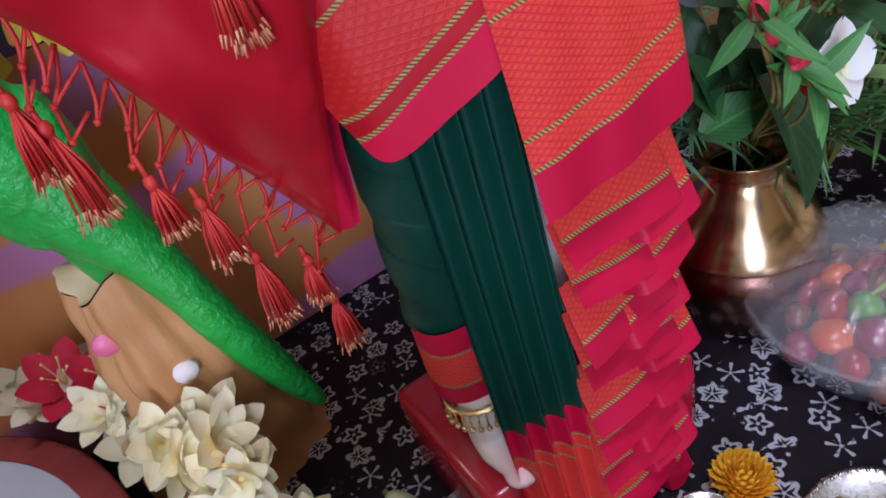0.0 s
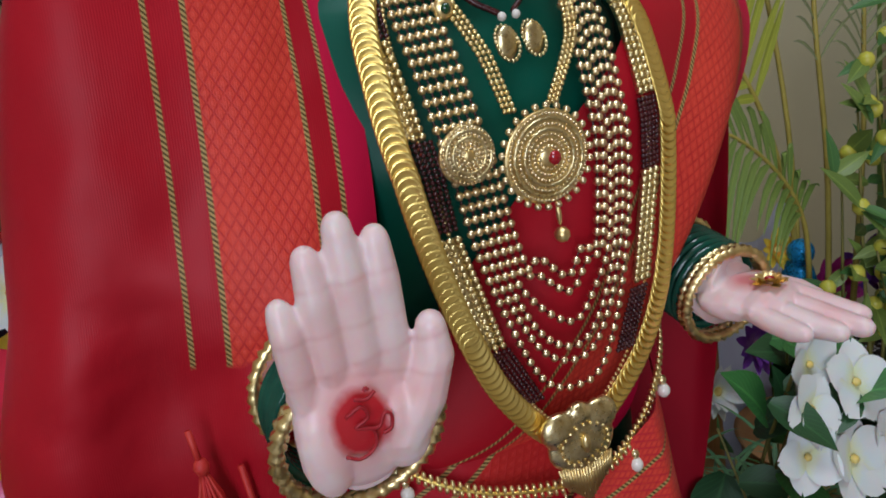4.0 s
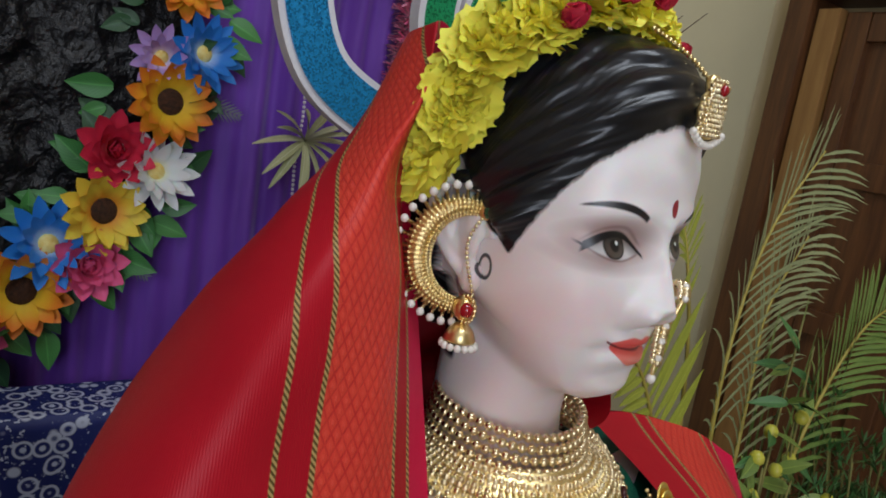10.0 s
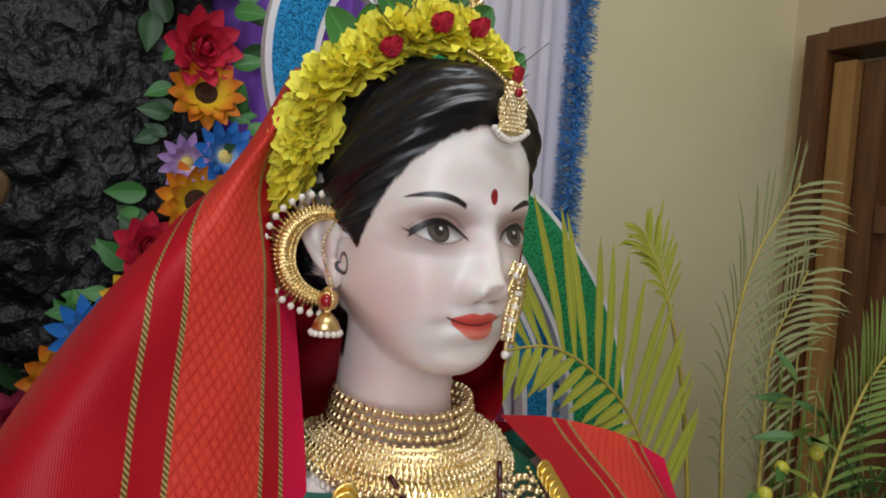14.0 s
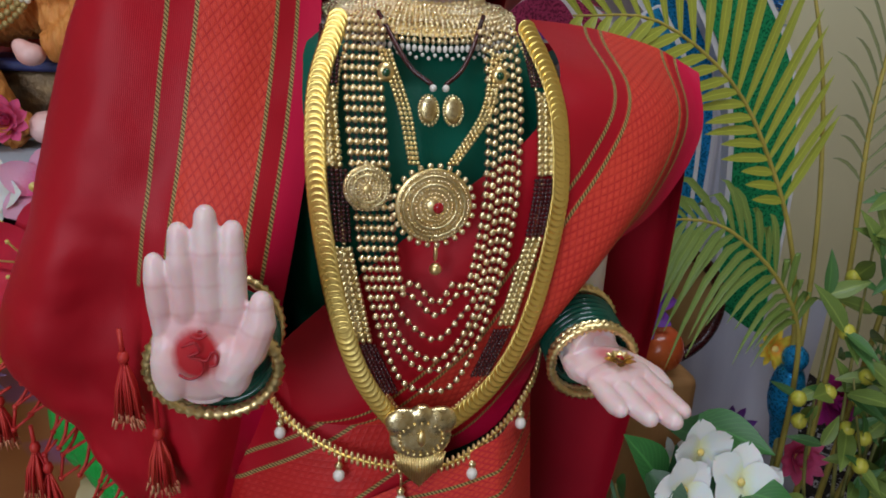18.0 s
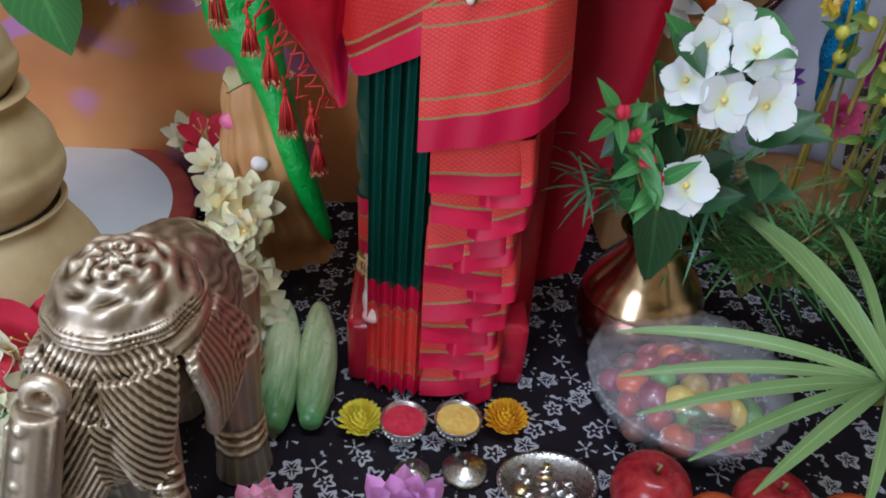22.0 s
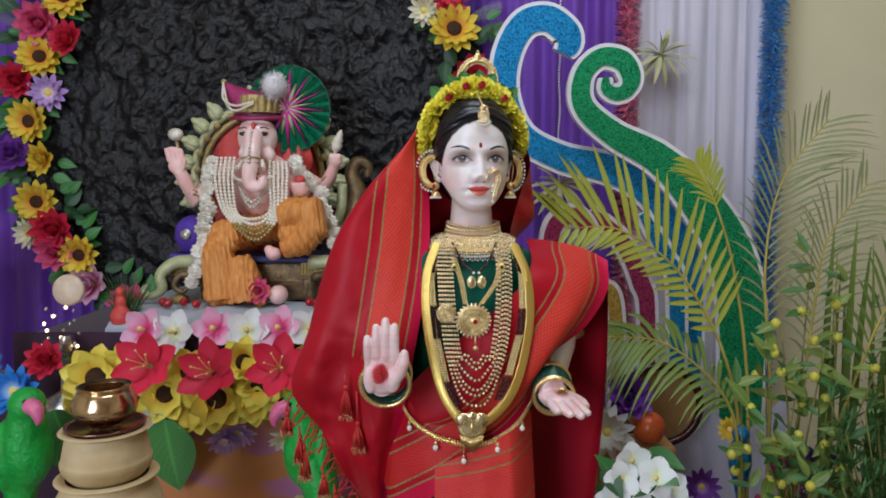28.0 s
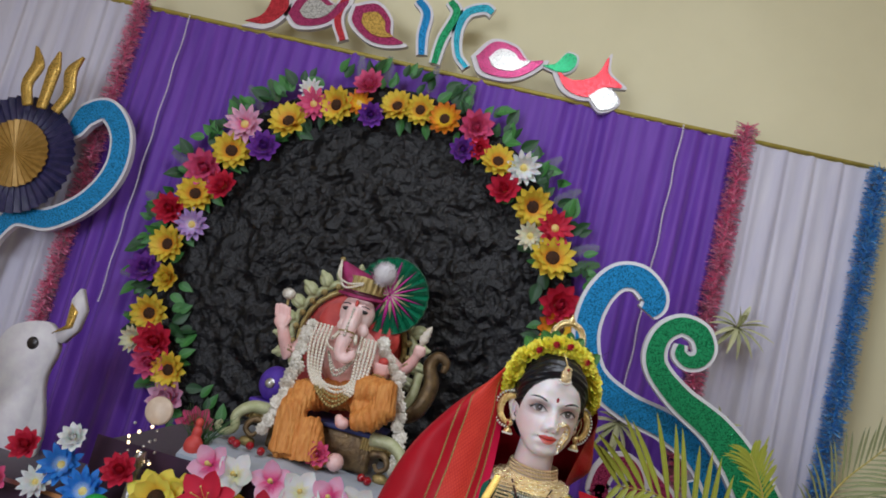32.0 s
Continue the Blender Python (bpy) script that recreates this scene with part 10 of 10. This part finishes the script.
def palm_frond(line, n, leaflet, width, mat, up=(0, -0.3, 1), sweep=0.8, droop=0.25, base=0.2, under=1.0):
    line = smooth_profile(line, 24)
    g = tube(line, [0.0045 - 0.00014 * k for k in range(25)], 6, 1)
    up = Vector(up).normalized()
    for k in range(n):
        t = base + (0.985 - base) * k / (n - 1)
        i = min(int(t * 24), 23)
        p = line[i] + (line[i + 1] - line[i]) * (t * 24 - i)
        d = (line[i + 1] - line[i]).normalized()
        side = d.cross(up).normalized()
        for s in (-1, 1):
            l = leaflet * (0.45 + 0.55 * math.sin(math.pi * (0.12 + 0.8 * (t - base) / (1 - base)))) * rs.uniform(0.85, 1.1) * (under if s < 0 else 1.0)
            w = (side * s * sweep + d * (0.55 + 0.5 * t) + up * rs.uniform(0.1, 0.3)).normalized()
            e = p + w * l - Vector((0, 0, l * droop * rs.uniform(0.6, 1.3)))
            m = p + w * l * 0.55 + Vector((0, 0, l * 0.04))
            sw = w.cross(up).normalized() * width / 2
            pts = [(1 - x) ** 2 * p + 2 * x * (1 - x) * m + x * x * e for x in (0, 0.25, 0.55, 0.8, 1.0)]
            ws = (0.4, 1, 0.95, 0.6, 0.04)
            vs, us = [], []
            for j, c in enumerate(pts):
                vs += [tuple(c - sw * ws[j] + up * width * 0.12 * ws[j]), tuple(c), tuple(c + sw * ws[j] + up * width * 0.12 * ws[j])]
                us += [(0, j / 4), (0.5, j / 4), (1, j / 4)]
            fs = []
            for j in range(4):
                b = 3 * j
                fs += [(b, b + 1, b + 4, b + 3), (b + 1, b + 2, b + 5, b + 4)]
            g.add(vs, fs, 0, us)
    part("frond", g, [mat, m_stemyellow], palm)


l_palm3 = leaf_mat("leaf_palm_grey", (0.20, 0.23, 0.10), (0.34, 0.36, 0.17), 0.45)
# arching frond with its long leaflets standing up, then the drooping one under it
palm_frond([(0.56, 0.2, 0.1), (0.545, 0.2, 0.42), (0.511, 0.2, 0.583), (0.458, 0.2, 0.694), (0.387, 0.19, 0.783), (0.286, 0.18, 0.843), (0.186, 0.16, 0.844)], 21, 0.185, 0.0115, l_palm, (0, -0.96, 0.28), sweep=1.15, base=0.42, droop=0.04, under=0.45)
palm_frond([(0.55, 0.2, 0.1), (0.53, 0.17, 0.40), (0.488, 0.15, 0.53), (0.369, 0.12, 0.634), (0.25, 0.09, 0.655)], 20, 0.125, 0.0095, l_palm2, (0, -0.85, 0.5), base=0.45, droop=0.65)
# thin upright ones behind
palm_frond([(0.57, 0.22, 0.1), (0.565, 0.22, 0.5), (0.53, 0.22, 0.75), (0.485, 0.225, 0.90), (0.45, 0.235, 0.97)], 14, 0.085, 0.0065, l_palm, (0.2, -0.95, 0.25), base=0.72, droop=0.25)
palm_frond([(0.60, 0.21, 0.1), (0.60, 0.2, 0.5), (0.58, 0.2, 0.76), (0.605, 0.2, 0.93), (0.69, 0.2, 1.05)], 24, 0.17, 0.0050, l_palm3, (0.1, -0.95, 0.2), base=0.40, droop=0.22, under=0.8)
palm_frond([(0.62, 0.2, 0.1), (0.66, 0.2, 0.5), (0.69, 0.22, 0.70), (0.72, 0.24, 0.82), (0.80, 0.25, 0.93)], 24, 0.15, 0.0056, l_palm3, (0.1, -0.9, 0.3), base=0.34, droop=0.3)
palm_frond([(0.62, 0.2, 0.1), (0.72, 0.18, 0.45), (0.80, 0.18, 0.68), (0.88, 0.18, 0.80), (0.98, 0.18, 0.85)], 26, 0.15, 0.0070, l_palm2, (0, -0.8, 0.5), base=0.4)
reeds = thing("reed_clump", "clump of broad upright dark green reed leaves", "plant")
for k in range(11):
    x = 0.70 + 0.018 * k
    blade((x * 0.6 + 0.30, 0.2, 0.02), (x + rs.uniform(-0.02, 0.03), 0.2 + rs.uniform(-0.03, 0.03), rs.uniform(0.66, 0.88)), rs.uniform(0.016, 0.026), (rs.uniform(-0.03, 0.03), 0, 0.02), reeds, "blade", l_palm2)

# shrub with yellow berries
shrub = thing("berry_shrub", "leafy shrub sprigs with small yellow-green berries", "plant")
m_berry = varied("yellow_berry", (0.5, 0.5, 0.04), (0.62, 0.55, 0.08), 60, 0.4)
sl = leaf_shape(0.042, 0.014, 0.15).mesh("leaf", l_fern)
sd = leaf_shape(0.05, 0.02, 0.15).mesh("leaf", l_palm2)
berry_mesh = ball((0, 0, 0), (0.0095, 0.0095, 0.010), 10).mesh("berry", m_berry)
for bx, by, bz in ((0.645, 0.15, 0.84), (0.69, 0.15, 0.80), (0.55, 0.12, 0.63), (0.58, 0.12, 0.66), (0.50, 0.10, 0.56), (0.69, 0.15, 0.71), (0.60, 0.10, 0.55), (0.66, 0.12, 0.63), (0.53, 0.08, 0.47), (0.62, 0.06, 0.42), (0.74, 0.1, 0.58)):
    top = Vector((bx, by, bz))
    r0 = Vector((0.62, 0.12, 0.02))
    line = smooth_profile([r0, (r0 + top) / 2 + Vector((rs.uniform(-0.04, 0.04), 0, 0.02)), top], 14)
    part("branch", tube(line, [0.0035 - 0.00016 * k for k in range(15)], 6), m_stem, shrub)
    for q in range(9):
        p = line[rs.randrange(6, 15)] + Vector((rs.uniform(-0.02, 0.02), rs.uniform(-0.02, 0.01), rs.uniform(-0.015, 0.02)))
        if q < 4:
            part("berry", berry_mesh, None, shrub, m=Matrix.Translation(p))
        for w in range(2):
            d = Vector((rs.uniform(-1, 1), rs.uniform(-0.8, 0.4), rs.uniform(-0.4, 0.9))).normalized()
            x = d.cross(Vector((0, -0.7, 0.7))).normalized()
            part("leaf", sl if w else sd, None, shrub, m=Matrix.Translation(p) @ Matrix((x, d, x.cross(d))).transposed().to_4x4() @ Matrix.Scale(rs.uniform(0.7, 1.3), 4))


# fine dark fern bush at the end
def fern_bush(x, y, h, n, seed, label):
    r = random.Random(seed)
    t = thing("fern_bush", label, "plant", (x, y, 0.0), "fern bushes")
    g = Geo()
    for k in range(n):
        a, s = r.uniform(0, TAU), r.uniform(0.15, 1)
        top = Vector((math.cos(a) * 0.16 * s, math.sin(a) * 0.13 * s, h * r.uniform(0.45, 1.0)))
        line = smooth_profile([(0, 0, 0), top * 0.5 + Vector((0, 0, 0.05)), top], 7)
        g.join(tube(line, [0.0018] * 8, 4, 1))
        for q in range(44):
            i = r.randrange(1, 8)
            p = line[i]
            d = Vector((r.uniform(-1, 1), r.uniform(-1, 1), r.uniform(-0.3, 0.9))).normalized()
            l = r.uniform(0.025, 0.055)
            e = p + d * l
            w = d.cross(Vector((0.3, 0.2, 1))).normalized() * 0.0026
            m = (p + e) / 2
            g.add([tuple(p), tuple(m + w), tuple(e), tuple(m - w)], [(0, 1, 2, 3)], 0, [(0.5, 0), (1, 0.5), (0.5, 1), (0, 0.5)])
            for z in range(3):
                d2 = (d + Vector((r.uniform(-0.9, 0.9), r.uniform(-0.9, 0.9), r.uniform(-0.6, 0.9)))).normalized()
                e2 = m + d2 * l * 0.6
                w2 = d2.cross(Vector((0.3, 0.2, 1))).normalized() * 0.0022
                m2 = (m + e2) / 2
                g.add([tuple(m), tuple(m2 + w2), tuple(e2), tuple(m2 - w2)], [(0, 1, 2, 3)], 0, [(0.5, 0), (1, 0.5), (0.5, 1), (0, 0.5)])
    part("foliage", g, [l_fern, m_stem], t)


fern_bush(0.76, 0.02, 0.60, 60, 31, "bushy fine-leaved dark green fern")
fern_bush(0.92, 0.10, 0.72, 60, 32, "tall bushy fine-leaved dark green fern")
fern_bush(0.62, -0.08, 0.34, 46, 33, "low bushy fine-leaved green fern")

# ---- things behind the plants ----
toys = random.Random(6)
for p, kind, mt, s, lab in (((0.335, 0.25, 0.500), "dahlia", p_purple, 1.9, "purple"), ((0.285, 0.22, 0.435), "daisy", p_white, 2.0, "white"), ((0.66, 0.25, 0.34), "dahlia", plastic_petal("petal_magenta", (0.4, 0.01, 0.2), (0.7, 0.05, 0.4), 0.3), 1.7, "magenta"), ((0.725, 0.25, 0.355), "daisy", p_purple, 1.6, "violet"), ((0.47, 0.2, 0.33), "daisy", p_purple, 1.4, "violet"), ((0.53, 0.22, 0.44), "daisy", p_yellow, 1.0, "yellow"), ((0.60, 0.22, 0.27), "dahlia", p_rose, 1.4, "pink"), ((0.40, 0.2, 0.29), "daisy", p_white, 1.3, "white")):
    a, b = flower_mesh(kind, mt)
    f = loose_flower("artificial_flower", "large %s artificial flower among the plants" % lab, a, b, facing(p, (-0.1, -1, 0.3), toys.uniform(0, 6), s), "flowers among the plants")
    part("flower_stem", tube([(0, 0, 0), (0, 0.002, -0.02)], 0.002, 5), m_stem, f)
solo("tan_plaque", Geo().join(torus((0.425, 0.33, 0.455), 0.085, 0.009, seg=56)).join(lathe([(0, 0.0), (0.082, 0.0)], 40).moved(facing((0.425, 0.333, 0.455), (0, -1, 0))), None, 1), [m_blackbead, varied("tan_disc", (0.3, 0.17, 0.06), (0.4, 0.24, 0.09), 20, 0.5)], "round tan disc with a black rim propped behind flowers", "plaque")
solo("orange_ball", ball((0.375, 0.24, 0.437), 0.033, 20), m_tomato, "orange-red ball among the flowers", "ball")
solo("planter_box", box((0.35, 0.27, 0.2), (0.16, 0.10, 0.40), bev=0.012), m_stump, "brown wooden planter box behind the flowers", "planter")
bag = grid(lambda u, v: (0.40 + 0.30 * u + 0.006 * math.sin(v * 9), 0.36 + 0.02 * math.sin(u * 11 + v * 4) + 0.03 * math.sin(u * 5), 0.48 * v * (0.92 + 0.08 * math.sin(u * 7))), 40, 24)
solo("white_bag", bag, cloth("pale_lilac_plastic", (0.55, 0.54, 0.66), (0.68, 0.67, 0.76), 0.35), "crumpled pale lilac plastic sheet behind the plants", "bag")
bird = fuse(Geo().join(ball((0, 0, 0.0), (0.022, 0.025, 0.05), 14)).join(ball((-0.004, -0.008, 0.055), (0.017, 0.018, 0.018), 12)).join(tube([(0, 0, -0.03), (0.006, 0.01, -0.09)], [0.016, 0.006], 10)), 0.003, 3)
solo("bird_figure", bird.moved(Matrix.Translation((0.545, 0.2, 0.385))), g_blue, "small blue glitter bird figure on a stem", "statue")
solo("bird_perch", tube([(0.545, 0.2, 0.36), (0.56, 0.2, 0.0)], 0.004, 8), m_stem, "thin stick holding the bird figure", "stick")
# variegated house plants pinned to the curtain
for x, z, sd2 in ((0.585, 1.30, 1), (0.30, 0.93, 2), (0.58, 0.98, 3)):
    t = thing("spider_plant", "small variegated spider plant sprig on the curtain", "plant", (x, CY - 0.06, z), "curtain sprigs")
    rv = random.Random(sd2)
    for k in range(16):
        a = TAU * k / 16 + rv.uniform(-0.2, 0.2)
        tip = (0.10 * math.cos(a) * rv.uniform(0.7, 1.1), -0.05 * rv.random(), 0.09 * math.sin(a) * rv.uniform(0.7, 1.1) - 0.015)
        blade((0, 0, 0), tip, 0.016, (0, -0.02, 0.012), t, "leaf", l_variegated)

# ---- cream flowers round the white board, and the red lilies ----
cream = bloom(6, 0.038, 0.022, 0.25, 0.3, 0.003, 2, 14).mesh("flower", p_cream)
cream_c = stam.mesh("flower_centre", m_stamen)
swag2 = thing("cream_garland", "garland of cream artificial lilies along the white board", "garland")
path = smooth_profile([(-0.66, 0.43, 0.115), (-0.50, 0.38, 0.12), (-0.38, 0.28, 0.125), (-0.33, 0.16, 0.12), (-0.29, 0.06, 0.115), (-0.275, 0.0, 0.06), (-0.26, -0.06, 0.03)], 24)
for i, p in enumerate(path):
    for q in range(2):
        f = part("flower", cream, None, swag2, m=facing(p + Vector((rs.uniform(-0.035, 0.035), rs.uniform(-0.03, 0.03), rs.uniform(-0.01, 0.03))), (rs.uniform(-0.7, 0.7), -0.7, rs.uniform(0.3, 1.2)), rs.uniform(0, 6), rs.uniform(0.85, 1.25)))
for p in ((-0.40, 0.27, 0.155), (-0.36, 0.245, 0.15)):
    f = part("flower", lily_red, None, swag2, "red lily", m=facing(p, (0.1, -0.5, 0.9), rs.uniform(0, 6), 0.8))
    part("stamen", stamen_mesh, None, f)
for k in range(5):
    part("bulb", ball(path[12 + k] + Vector((0, -0.01, 0.02)), 0.004, 6), m_bulb, swag2, "tiny lit bulb")
swag3 = thing("lily_garland", "garland of red lilies, cream flowers and leaves before the board", "garland")
big_lily = bloom(6, 0.085, 0.056, 0.22, 0.3, 0.004, 1, 16).mesh("flower", p_red)
for p, s in (((-0.62, -0.25, 0.115), 1.0), ((-0.478, -0.19, 0.12), 0.8), ((-0.86, -0.2, 0.1), 0.9)):
    f = part("flower", big_lily, None, swag3, "large red lily", m=facing(p, (0.15, -0.8, 0.7), rs.uniform(0, 6), s))
    part("stamen", stamen_mesh, None, f)
for k in range(46):
    p = Vector((rs.uniform(-0.95, -0.42), rs.uniform(-0.36, -0.2), 0))
    p.z = 0.03 + 0.08 * (p.y + 0.36) / 0.16 + rs.uniform(0, 0.02)
    part("flower", cream, None, swag3, m=facing(p, (rs.uniform(-0.6, 0.6), -0.8, rs.uniform(0.2, 1.0)), rs.uniform(0, 6), rs.uniform(0.7, 1.05)))
for k in range(80):
    p = Vector((rs.uniform(-0.95, -0.40), rs.uniform(-0.42, -0.2), rs.uniform(0.005, 0.07)))
    d = Vector((rs.uniform(-1, 1), rs.uniform(-1, 0.2), rs.uniform(-0.2, 0.5))).normalized()
    x = d.cross(Vector((0, -0.4, 0.9))).normalized()
    part("leaf", leaf_big if k % 3 == 0 else leaf_dk, None, swag3, m=Matrix.Translation(p) @ Matrix((x, d, x.cross(d))).transposed().to_4x4() @ Matrix.Scale(rs.uniform(0.9, 1.7), 4))
